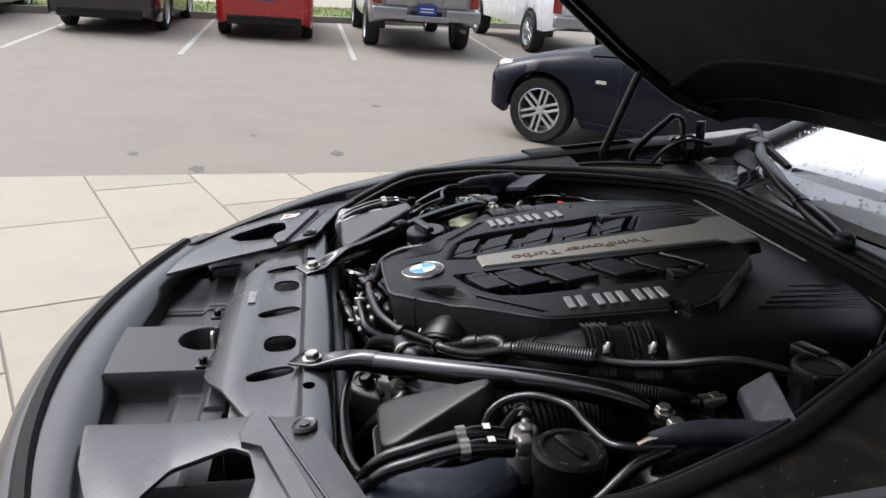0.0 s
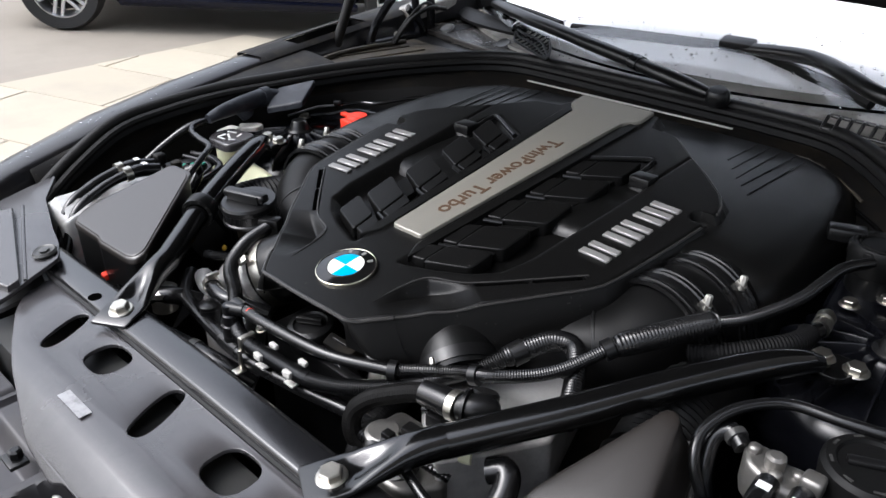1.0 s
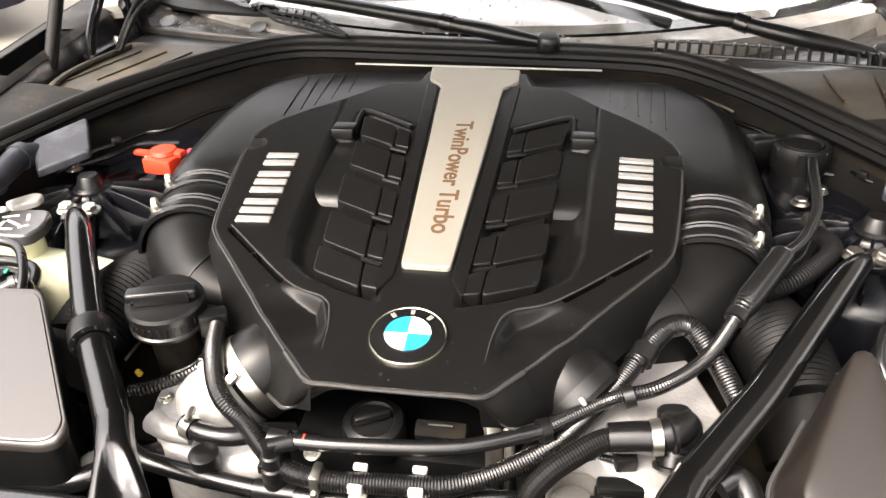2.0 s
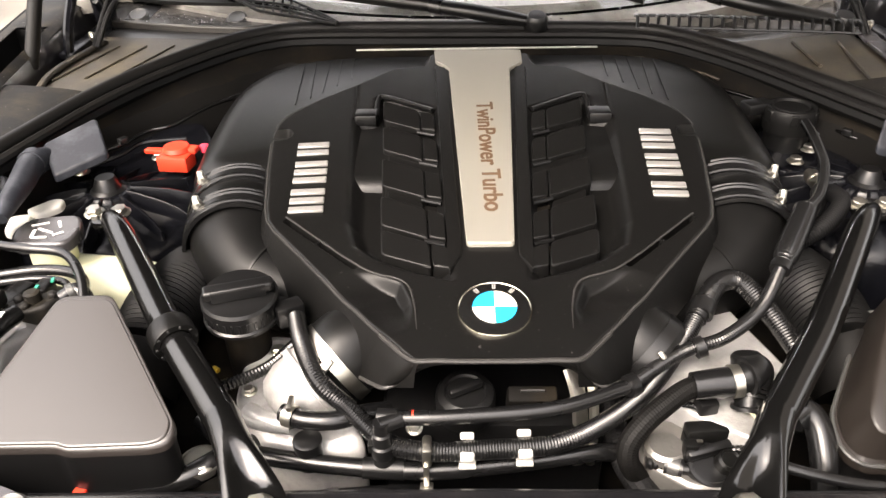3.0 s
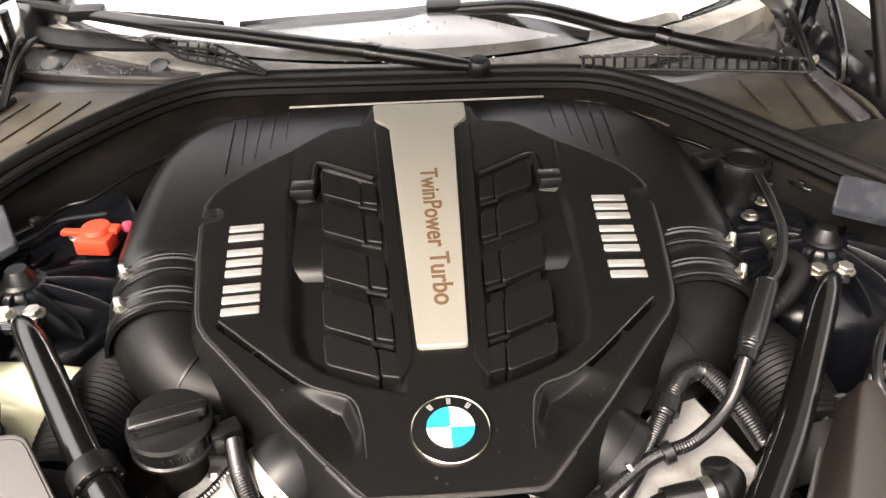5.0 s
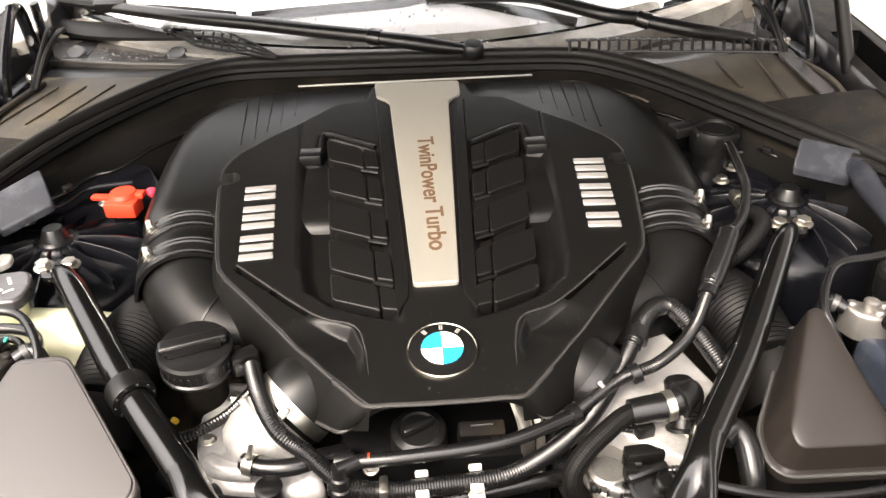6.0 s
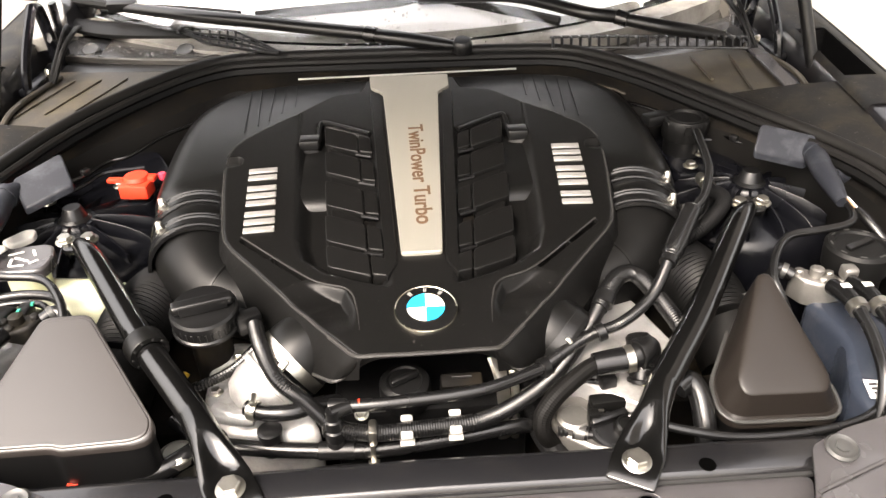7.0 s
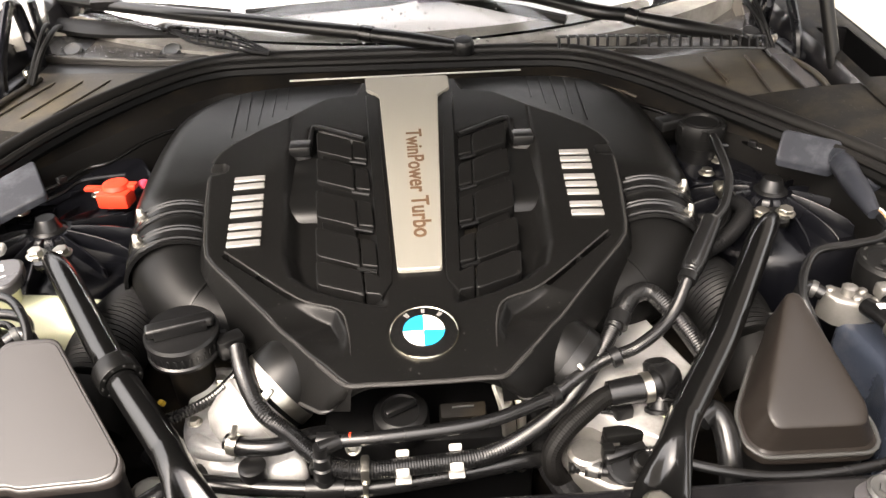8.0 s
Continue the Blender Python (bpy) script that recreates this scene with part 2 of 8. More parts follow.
P_BLUE = mat("navy_car_paint", (0.0018, 0.0028, 0.011), 0.22, bump=0.0, coat=0.0, spec=0.3)


# ---- mesh helpers ----
def thing(name, place, label, category, group="", kind=""):
    ob = new(name)
    ob.location = place
    ob.empty_display_size = 0.05
    return tagged(ob, label, category, group, kind)


def finish(me, material, angle=38):
    me.materials.append(material)
    me.set_sharp_from_angle(angle=radians(angle))
    me.polygons.foreach_set("use_smooth", [len(p.vertices) <= 6 for p in me.polygons])
    me.update()


def part(name, bm, material, parent=None, label="", angle=38):
    """Links a bmesh, given in world metres, as one mesh object under a thing or part."""
    bmesh.ops.recalc_face_normals(bm, faces=bm.faces)
    me = bpy.data.meshes.new(name)
    bm.to_mesh(me)
    bm.free()
    finish(me, material, angle)
    ob = new(name, me)
    if parent:
        up, m = parent, Matrix()
        while up:
            m = up.matrix_basis @ m
            up = up.parent
        ob.parent = parent
        ob.matrix_basis = m.inverted()
    return tagged(ob, label)


def mesh_thing(name, bm, material, label, category, group="", kind="", angle=38):
    return tagged(part(name, bm, material, angle=angle), label, category, group, kind)


def grid(rows, close_u=False, close_v=False):
    """A sheet of quads through rows of points."""
    bm = bmesh.new()
    vs = [[bm.verts.new(p) for p in row] for row in rows]
    nu, nv = len(vs), len(vs[0])
    for a in range(nu if close_u else nu - 1):
        for b in range(nv if close_v else nv - 1):
            q = [vs[a][b], vs[(a + 1) % nu][b], vs[(a + 1) % nu][(b + 1) % nv], vs[a][(b + 1) % nv]]
            bm.faces.new(q)
    bm.verts.index_update()
    return bm


def thicken(bm, depth):
    """Gives an open sheet thickness, straight down."""
    geom = bmesh.ops.extrude_face_region(bm, geom=bm.faces[:])
    bmesh.ops.translate(bm, vec=(0, 0, -depth), verts=[v for v in geom["geom"] if isinstance(v, bmesh.types.BMVert)])
    return bm


def smooth_path(pts, steps=8):
    """Catmull-Rom through points of any dimension."""
    p = [np.array(q, float) for q in pts]
    if len(p) == 2:
        return [p[0] + (p[1] - p[0]) * k / steps for k in range(steps + 1)]
    p = [2 * p[0] - p[1]] + p + [2 * p[-1] - p[-2]]
    out = []
    for i in range(1, len(p) - 2):
        a, b, c, d = p[i - 1:i + 3]
        for k in range(steps):
            t = k / steps
            out.append(0.5 * (2 * b + (c - a) * t + (2 * a - 5 * b + 4 * c - d) * t**2 + (3 * b - a - 3 * c + d) * t**3))
    out.append(p[-2])
    return out


def tube(pts, r, seg=12, steps=8, rib=0.0, amp=0.0, flat=1.0, smooth=True):
    """A round pipe along points; r is a radius or one per point; rib: period of corrugation, amp: its depth."""
    rs = r if isinstance(r, (list, tuple)) else [r] * len(pts)
    steps = 24 if rib else steps
    path = smooth_path([(*p, q) for p, q in zip(pts, rs)], steps) if smooth else [np.array((*p, q), float) for p, q in zip(pts, rs)]
    if rib:
        length = sum(np.linalg.norm(b[:3] - a[:3]) for a, b in zip(path, path[1:]))
        cum = np.r_[0, np.cumsum([np.linalg.norm(b[:3] - a[:3]) for a, b in zip(path, path[1:])])]
        n = max(4, int(length / rib * 4))
        at = np.linspace(0, length, n)
        arr = np.array(path)
        path = [np.array([np.interp(s, cum, arr[:, k]) for k in range(4)]) for s in at]
        for k, q in enumerate(path):
            q[3] -= (0.0, 0.5, 1.0, 0.5)[k % 4] * amp
    rows = []
    up = Vector((0, 0, 1))
    for k, q in enumerate(path):
        a, b = path[max(0, k - 1)][:3], path[min(len(path) - 1, k + 1)][:3]
        d = Vector(b - a).normalized()
        if k == 0:
            side = d.cross(up) if abs(d.z) < 0.95 else d.cross(Vector((1, 0, 0)))
            side.normalize()
        else:
            side = (side - d * side.dot(d)).normalized()
        nrm = side.cross(d)
        rows.append([Vector(q[:3]) + (side * math.cos(w) + nrm * math.sin(w) * flat) * q[3] for w in (2 * math.pi * j / seg for j in range(seg))])
    bm = grid(rows, close_v=True)
    bm.faces.new([v for v in bm.verts[:seg]]) if bm.verts.ensure_lookup_table() is None else None
    bm.verts.ensure_lookup_table()
    bm.faces.new([v for v in bm.verts[-seg:]])
    return bm


def lathe(profile, seg=24, m=None, cap=True):
    """A turned body round z through (radius, height) pairs."""
    rows = [[Vector((r * math.cos(w), r * math.sin(w), z)) for w in (2 * math.pi * j / seg for j in range(seg))] for r, z in profile]
    bm = grid(rows, close_v=True)
    bm.verts.ensure_lookup_table()
    if profile[0][0] > 1e-5 and cap:
        bm.faces.new(bm.verts[:seg])
    if profile[-1][0] > 1e-5 and cap:
        bm.faces.new(bm.verts[-seg:])
    bmesh.ops.remove_doubles(bm, verts=bm.verts, dist=1e-6)
    if m is not None:
        bm.transform(m)
    return bm


def ring(profile, seg=24, m=None):
    """A turned hoop whose section is the closed loop of (radius, height) pairs."""
    return lathe(list(profile) + [profile[0]], seg, m, False)


def frame_at(at, axis, spin=0.0):
    """A pose at a point with its z along axis."""
    return Matrix.Translation(at) @ Vector(axis).to_track_quat("Z", "Y").to_matrix().to_4x4() @ Matrix.Rotation(radians(spin), 4, "Z")


def box(size, bevel=0.0, m=None, seg=2):
    """A block whose base centre is the origin."""
    bm = bmesh.new()
    bmesh.ops.create_cube(bm, size=1)
    bmesh.ops.scale(bm, vec=size, verts=bm.verts)
    bmesh.ops.translate(bm, vec=(0, 0, size[2] / 2), verts=bm.verts)
    if bevel:
        bmesh.ops.bevel(bm, geom=bm.edges[:], offset=bevel, segments=seg, affect="EDGES", profile=0.5)
    if m is not None:
        bm.transform(m)
    return bm


def prism(outline, top, depth, bevel=0.0, seg=2, taper=0.0):
    """A plate with that outline in plan; top(x, y) is its upper face."""
    pts = np.array(outline, float)
    mid, half = (pts.max(0) + pts.min(0)) / 2, np.maximum((pts.max(0) - pts.min(0)) / 2, 1e-4)
    rings = [[(x + (x - mid[0]) * taper, y + (y - mid[1]) * taper, top(x, y) - depth) for x, y in outline]]
    for j in range(seg + 1 if bevel else 1):
        th = math.pi / 2 * j / seg
        off, fall = (bevel * (1 - math.cos(th)), bevel * (1 - math.sin(th))) if bevel else (0.0, 0.0)
        q = mid + (pts - mid) * (1 - np.minimum(off / half, 0.9))
        rings.append([(x, y, top(x, y) - fall) for x, y in q])
    bm = grid(rings, close_v=True)
    bm.verts.ensure_lookup_table()
    n = len(outline)
    bm.faces.new(bm.verts[-n:])
    bm.faces.new(bm.verts[:n][::-1])
    return bm


def merge(*bms):
    """Several bmeshes of one part in one."""
    out = bmesh.new()
    for b in bms:
        me = bpy.data.meshes.new("t")
        b.to_mesh(me)
        b.free()
        out.from_mesh(me)
        bpy.data.meshes.remove(me)
    return out


def rounded(outline, r=0.01, n=4):
    """A closed outline with its corners cut round."""
    out, k = [], len(outline)
    for i in range(k):
        a, b, c = (np.array(outline[(i + j) % k], float) for j in (-1, 0, 1))
        u, v = (a - b), (c - b)
        d = min(r, np.linalg.norm(u) * 0.45, np.linalg.norm(v) * 0.45)
        p, q = b + u / np.linalg.norm(u) * d, b + v / np.linalg.norm(v) * d
        for s in range(n + 1):
            t = s / n
            out.append(tuple((1 - t) ** 2 * p + 2 * t * (1 - t) * b + t * t * q))
    return out


def hex_bolt(at, axis, r=0.009, parent=None, spin=0, h=None):
    """A flanged hexagon bolt head."""
    h = h or r * 0.8
    m = frame_at(at, axis, spin)
    b1 = lathe([(r * 1.32, 0), (r * 1.36, r * 0.12), (r * 1.25, r * 0.22), (r * 1.0, r * 0.26)], 20, m)
    b2 = lathe([(r, r * 0.2), (r, h), (r * 0.86, h + r * 0.13), (0.0, h + r * 0.13)], 6, m)
    return part("bolt", merge(b1, b2), ZINC, parent, "bright zinc hexagon bolt", angle=30)


def cover_z(x, y):
    return 1.02 + 0.12 * (y - 0.75)


def ground_z(x, y):
    return -0.024 - 0.05 * x - 0.03 * y


def text_mesh(body, size, m, depth=0.001):
    cu = bpy.data.curves.new("t", "FONT")
    cu.offset = size * 0.016
    cu.body, cu.size, cu.extrude, cu.align_x, cu.align_y = body, size, depth, "CENTER", "CENTER"
    ob = bpy.data.objects.new("t", cu)
    me = bpy.data.meshes.new_from_object(ob)
    bm = bmesh.new()
    bm.from_mesh(me)
    bpy.data.objects.remove(ob)
    bpy.data.meshes.remove(me)
    bpy.data.curves.remove(cu)
    bm.transform(m)
    return bm


# ---- ground, kerb, slabs ----
def ground_sheet(name, outline, lift, material, label, category):
    bm = bmesh.new()
    bm.faces.new([bm.verts.new((x, y, ground_z(x, y) + lift)) for x, y in outline])
    return mesh_thing(name, bm, material, label, category, kind="structure")


ground_sheet("ground", [(-250, -250), (250, -250), (250, 250), (-250, 250)], 0.0, ASPHALT, "worn grey asphalt of a sloping car park", "asphalt")
UA = radians(23.5)
U, V = np.array((math.cos(UA), math.sin(UA))), np.array((-math.sin(UA), math.cos(UA)))


def uv(u, v):
    return tuple(U * u + V * v)


def paved(loop):
    """The part of an outline on the slabs' side of the skew edge to the asphalt."""
    out = []
    for (ax, ay), (bx, by) in zip(loop, loop[1:] + loop[:1]):
        fa, fb = ax + 4.42 + 0.165 * ay, bx + 4.42 + 0.165 * by
        if fa >= 0:
            out.append((ax, ay))
        if (fa >= 0) != (fb >= 0):
            t = fa / (fa - fb)
            out.append((ax + (bx - ax) * t, ay + (by - ay) * t))
    return out


bed = ground_sheet("pavement", paved([uv(-6.6, -4.21), uv(2.4, -4.21), uv(2.4, 5.53), uv(-6.6, 5.53)]), 0.004, JOINT, "dirty joints between pale concrete slabs", "pavement")
tilt = Vector((0.05, 0.03, 1)).to_track_quat("Z", "Y").to_matrix().to_4x4()


def on_ground(x, y, yaw=0.0, lift=0.0):
    """A pose standing on the sloping ground, facing yaw degrees from +x."""
    n = Vector((0.05, 0.03, 1)).normalized()
    f = Vector((math.cos(radians(yaw)), math.sin(radians(yaw)), 0))
    f = (f - n * f.dot(n)).normalized()
    s = n.cross(f)
    m = Matrix((f, s, n)).transposed().to_4x4()
    return Matrix.Translation((x, y, ground_z(x, y) + lift)) @ m


# ---- parked vehicles ----
def lpart(name, bm, material, parent, label="", angle=38):
    """A part in its parent's own coordinates."""
    bmesh.ops.recalc_face_normals(bm, faces=bm.faces)
    me = bpy.data.meshes.new(name)
    bm.to_mesh(me)
    bm.free()
    finish(me, material, angle)
    ob = new(name, me)
    ob.parent = parent
    return tagged(ob, label)


def wheel(parent, at, r, width, spokes, side, rim_r=0.68):
    """A wheel on its axle across y: tyre and rim with paired spokes."""
    w = new("wheel")
    w.parent, w.empty_display_size = parent, 0.1
    w.matrix_basis = Matrix.Translation(at) @ Matrix.Rotation(radians(90 * side), 4, "X")
    R = r * rim_r
    h = width / 2
    lpart("tyre", ring([(R, -h * 0.9), (r * 0.93, -h), (r * 0.985, -h * 0.75), (r, -h * 0.4), (r, h * 0.4), (r * 0.985, h * 0.75), (r * 0.93, h), (R, h * 0.9)], 40), TYRE, w, "black rubber tyre")
    rim = [ring([(R * 1.02, -h * 0.8), (R * 1.03, h * 0.86), (R * 0.96, h * 0.9), (R * 0.9, h * 0.5), (R * 0.86, -h * 0.6)], 40),
           lathe([(0.0, h * 0.72), (R * 0.14, h * 0.72), (R * 0.2, h * 0.6), (R * 0.2, 0.0)], 20)]
    for k in range(spokes):
        for d in (-0.135, 0.135):
            a = radians(360 / spokes * k + 18)
            m = Matrix.Rotation(a, 4, "Z") @ Matrix.Translation((R * 0.55, R * d, h * 0.42))
            rim.append(box((R * 0.82, R * 0.125, h * 0.28), R * 0.02, m, 1))
    lpart("rim", merge(*rim), ALLOY, w, "silver alloy rim with paired spokes", 30)
    lpart("brake_disc", lathe([(R * 0.75, -h * 0.1), (R * 0.75, 0.0), (R * 0.1, 0.0)], 24), TYRE, w)
    return w


def vehicle(name, label, category, x, y, yaw, length, width, belt, roof, wb, wr, paint, top, cabin, spokes=5, front_over=0.78, group="parked vehicles", truck=False):
    """A road vehicle in its own frame: x ahead, y to its left. top: (x, height) of the hood and deck line; cabin: (x, height) of roof line."""
    car = thing(name, (0, 0, 0), label, category, group)
    car.matrix_basis = on_ground(x, y, yaw)
    xf = length / 2
    ax_f, ax_r = xf - front_over, xf - front_over - wb
    tx, tz = zip(*top)
    W = width / 2
    low = 0.48 if truck else 0.22
    rows = []
    arch = wr * 1.16
    stations = sorted(set([round(v, 3) for v in np.linspace(-xf, xf, 40)] + [round(a + arch * k / 6, 3) for a in (ax_f, ax_r) for k in range(-6, 7)] + [-xf + 0.03, -xf + 0.1, xf - 0.04, xf - 0.12]))
    for s in stations:
        end = min(1.0, max(0.0, (xf - abs(s)) / 0.45))
        w = W * (0.80 + 0.20 * math.sqrt(1 - (1 - end) ** 2)) if end < 1 else W
        zt = float(np.interp(s, tx, tz))
        zb = low + 0.10 * (1 - end) ** 2
        for a in (ax_f, ax_r):
            if abs(s - a) < arch:
                zb = max(zb, wr + math.sqrt(arch**2 - (s - a) ** 2) * 1.0)
        zb = min(zb, zt - 0.12)
        zm = max(zb + 0.02, min(zt - 0.10, 0.62 if not truck else 0.85))
        half = [(0, zt + 0.02), (w * 0.55, zt + 0.012), (w * 0.86, zt - 0.01), (w * 0.955, zt - 0.06), (w, max(zm, zt - 0.16)), (w * 0.995, (zm + zb) / 2), (w * 0.975, zb), (w * 0.86, zb - 0.0), (w * 0.80, zb + 0.05)]
        rows.append([(s, yy, zz) for yy, zz in half] + [(s, -yy, zz) for yy, zz in half[::-1][:-1]])
    body = grid(rows)
    body.verts.ensure_lookup_table()
    nv = len(rows[0])
    body.faces.new(body.verts[:nv])
    body.faces.new(body.verts[-nv:])
    lpart("body", body, paint, car, angle=50)
    lpart("underbody", box((length * 0.9, width * 0.72, belt * 0.4), 0.03, Matrix.Translation((0, 0, low + 0.04))), TYRE, car)
    # cabin
    cx, cz = zip(*cabin)
    rows = []
    for s in np.linspace(cx[0], cx[-1], 18):
        zt = float(np.interp(s, cx, cz))
        zb = float(np.interp(s, tx, tz)) - 0.03
        k = max(0.02, (zt - zb) / (roof - belt))
        rows.append([(s, sg * W * f, zb + (zt - zb) * h) for sg, seq in ((1, ((0.93, 0), (0.93 - 0.10 * k, 0.7), (0.93 - 0.17 * k, 0.95), (0.55, 1.0))), (-1, ((0.55, 1.0), (0.93 - 0.17 * k, 0.95), (0.93 - 0.10 * k, 0.7), (0.93, 0)))) for f, h in seq])
    lpart("window", grid(rows), DARKGLASS, car, "dark car windows", angle=50)
    roofx = [p[0] for p in cabin if p[1] > roof - 0.08]
    lpart("roof", box((max(roofx) - min(roofx), width * 0.74, 0.05), 0.022, Matrix.Translation(((max(roofx) + min(roofx)) / 2, 0, roof - 0.035)), 3), paint, car)
    for a in (ax_f, ax_r):
        for sg in (1, -1):
            wheel(car, (a, sg * (W - 0.115), wr), wr, 0.21 if not truck else 0.27, spokes, -sg)
    return car, xf, W


def tail_details(car, xf, W, lamp_z, plate_z, insert=True, tips=True, lamp_w=0.32, bumper=None):
    """What the back of a parked car shows: lamps, plate, dark lower bumper, exhaust tips."""
    for sg in (1, -1):
        lpart("tail_lamp", box((0.10, lamp_w, 0.14), 0.02, Matrix.Translation((-xf + 0.05, sg * (W - lamp_w * 0.72), lamp_z - 0.07))), LAMPRED, car, "red tail lamp")
        lpart("reflector", box((0.03, 0.16, 0.045), 0.008, Matrix.Translation((-xf + 0.03, sg * (W - 0.26), 0.47))), LAMPRED, car)
        if tips:
            lpart("exhaust_tip", ring([(0.038, 0), (0.045, 0.0), (0.045, 0.16), (0.038, 0.16)], 16, Matrix.Translation((-xf - 0.02, sg * W * 0.62, 0.30)) @ Matrix.Rotation(radians(90), 4, "Y") @ Matrix.Diagonal((0.75, 1.8, 1, 1))), CHROME, car, "chrome exhaust tip")
    if insert:
        lpart("bumper_insert", box((0.08, W * 1.5, 0.17), 0.03, Matrix.Translation((-xf + 0.01, 0, 0.26)), 3), PLASTIC, car, "black plastic lower bumper")
    plate = lpart("plate", box((0.02, 0.34, 0.16), 0.006, Matrix.Translation((-xf - 0.005, 0, plate_z))), PLATE, car, "blue plate with plain light bars")
    for dz in (0.045, 0.10):
        lpart("bar", box((0.004, 0.24, 0.022), 0, Matrix.Translation((-xf - 0.017, 0, plate_z + dz))), LABELM, plate)


SEDAN_TOP = [(-2.3, 0.86), (-2.2, 1.0), (-1.5, 1.03), (-0.9, 0.98), (0.8, 0.95), (1.2, 0.92), (1.6, 0.84), (1.95, 0.74), (2.1, 0.68), (2.18, 0.60)]
SEDAN_CAB = [(-1.75, 1.02), (-1.1, 1.36), (-0.5, 1.43), (0.1, 1.42), (1.05, 0.96)]
red, rx, rw = vehicle("red_hatchback", "bright red hatchback parked nose to the kerb", "car", -15.6, -0.42, 181, 4.3, 1.78, 0.98, 1.46, 2.65, 0.33, P_RED,
                      [(-2.15, 0.9), (-2.1, 1.02), (-1.6, 1.05), (0.9, 0.98), (1.3, 0.92), (1.9, 0.8), (2.15, 0.6)], [(-1.95, 1.04), (-1.4, 1.4), (-0.4, 1.46), (0.2, 1.42), (1.2, 0.95)])
tail_details(red, rx, rw, 0.98, 0.70)
suv, sx, sw = vehicle("dark_suv", "dark plum sport utility vehicle with chrome exhaust tips", "car", -15.35, -3.1, 180, 4.7, 1.86, 1.1, 1.68, 2.74, 0.37, P_DARK,
                      [(-2.35, 0.98), (-2.28, 1.12), (0.9, 1.08), (1.3, 1.04), (2.0, 0.95), (2.35, 0.7)], [(-2.2, 1.12), (-1.7, 1.62), (-0.5, 1.68), (0.3, 1.62), (1.25, 1.06)])
tail_details(suv, sx, sw, 1.05, 0.80)
lpart("trim_strip", box((0.03, 1.3, 0.03), 0.008, Matrix.Translation((-sx - 0.005, 0, 0.66))), CHROME, suv, "bright trim strip")
TRUCK_TOP = [(-2.8, 1.05), (-2.78, 1.28), (-0.6, 1.30), (1.2, 1.28), (1.7, 1.22), (2.5, 1.15), (2.8, 0.9)]
TRUCK_CAB = [(-0.75, 1.3), (-0.6, 1.85), (0.0, 1.92), (0.7, 1.88), (1.5, 1.25)]


def pickup(label, x, y, yaw, paint, group="parked vehicles"):
    car, xf, W = vehicle("pickup_truck", label, "truck", x, y, yaw, 5.6, 1.95, 1.3, 1.92, 3.5, 0.40, paint, TRUCK_TOP, TRUCK_CAB, 6, 0.9, group, True)
    b = [box((0.16, 0.62, 0.2), 0.03, Matrix.Translation((-xf - 0.10, sg * 0.66, 0.60)), 3) for sg in (1, -1)]
    b.append(box((0.16, 0.8, 0.1), 0.02, Matrix.Translation((-xf - 0.10, 0, 0.58)), 3))
    lpart("rear_bumper", merge(*b), P_SILVER, car, "silver stepped rear bumper")
    lpart("bumper_pad", box((0.10, 0.55, 0.07), 0.01, Matrix.Translation((-xf - 0.09, 0, 0.685))), PLASTIC, car)
    plate = lpart("plate", box((0.02, 0.34, 0.16), 0.006, Matrix.Translation((-xf - 0.15, 0, 0.70))), PLATE, car, "blue plate with plain light bars")
    for dz in (0.04, 0.09):
        lpart("bar", box((0.004, 0.24, 0.02), 0, Matrix.Translation((-xf - 0.162, 0, 0.70 + dz))), LABELM, plate)
    for sg in (1, -1):
        lpart("mud_flap", box((0.02, 0.30, 0.24), 0.006, Matrix.Translation((-xf + 0.62, sg * 0.80, 0.36))), PLASTIC, car, "black rubber mud flap")
        lpart("tail_lamp", box((0.08, 0.17, 0.42), 0.02, Matrix.Translation((-xf + 0.03, sg * 0.87, 0.84))), LAMPRED, car, "red tail lamp")
    lpart("exhaust_tip", ring([(0.03, 0), (0.036, 0), (0.036, 0.3), (0.03, 0.3)], 14, Matrix.Translation((-xf - 0.02, -0.72, 0.44)) @ Matrix.Rotation(radians(90), 4, "Y")), ZINC, car, "steel exhaust pipe")
    lpart("tailgate", box((0.05, 1.45, 0.45), 0.02, Matrix.Translation((-xf - 0.012, 0, 0.82))), paint, car)
    return car


pickup("silver pickup truck with a stepped bumper and mud flaps", -15.5, 2.42, 181, P_SILVER)
pickup("white pickup truck parked beside the silver one", -16.0, 5.6, 186, P_WHITE)
vehicle("white_sedan", "white sedan at the end of the row", "car", -15.0, -6.25, 180, 4.5, 1.8, 0.98, 1.43, 2.7, 0.33, P_SILVER,
        [(-2.25, 0.86), (-2.15, 1.0), (-1.5, 1.03), (0.8, 0.95), (1.2, 0.93), (1.75, 0.82), (2.25, 0.56)], SEDAN_CAB)

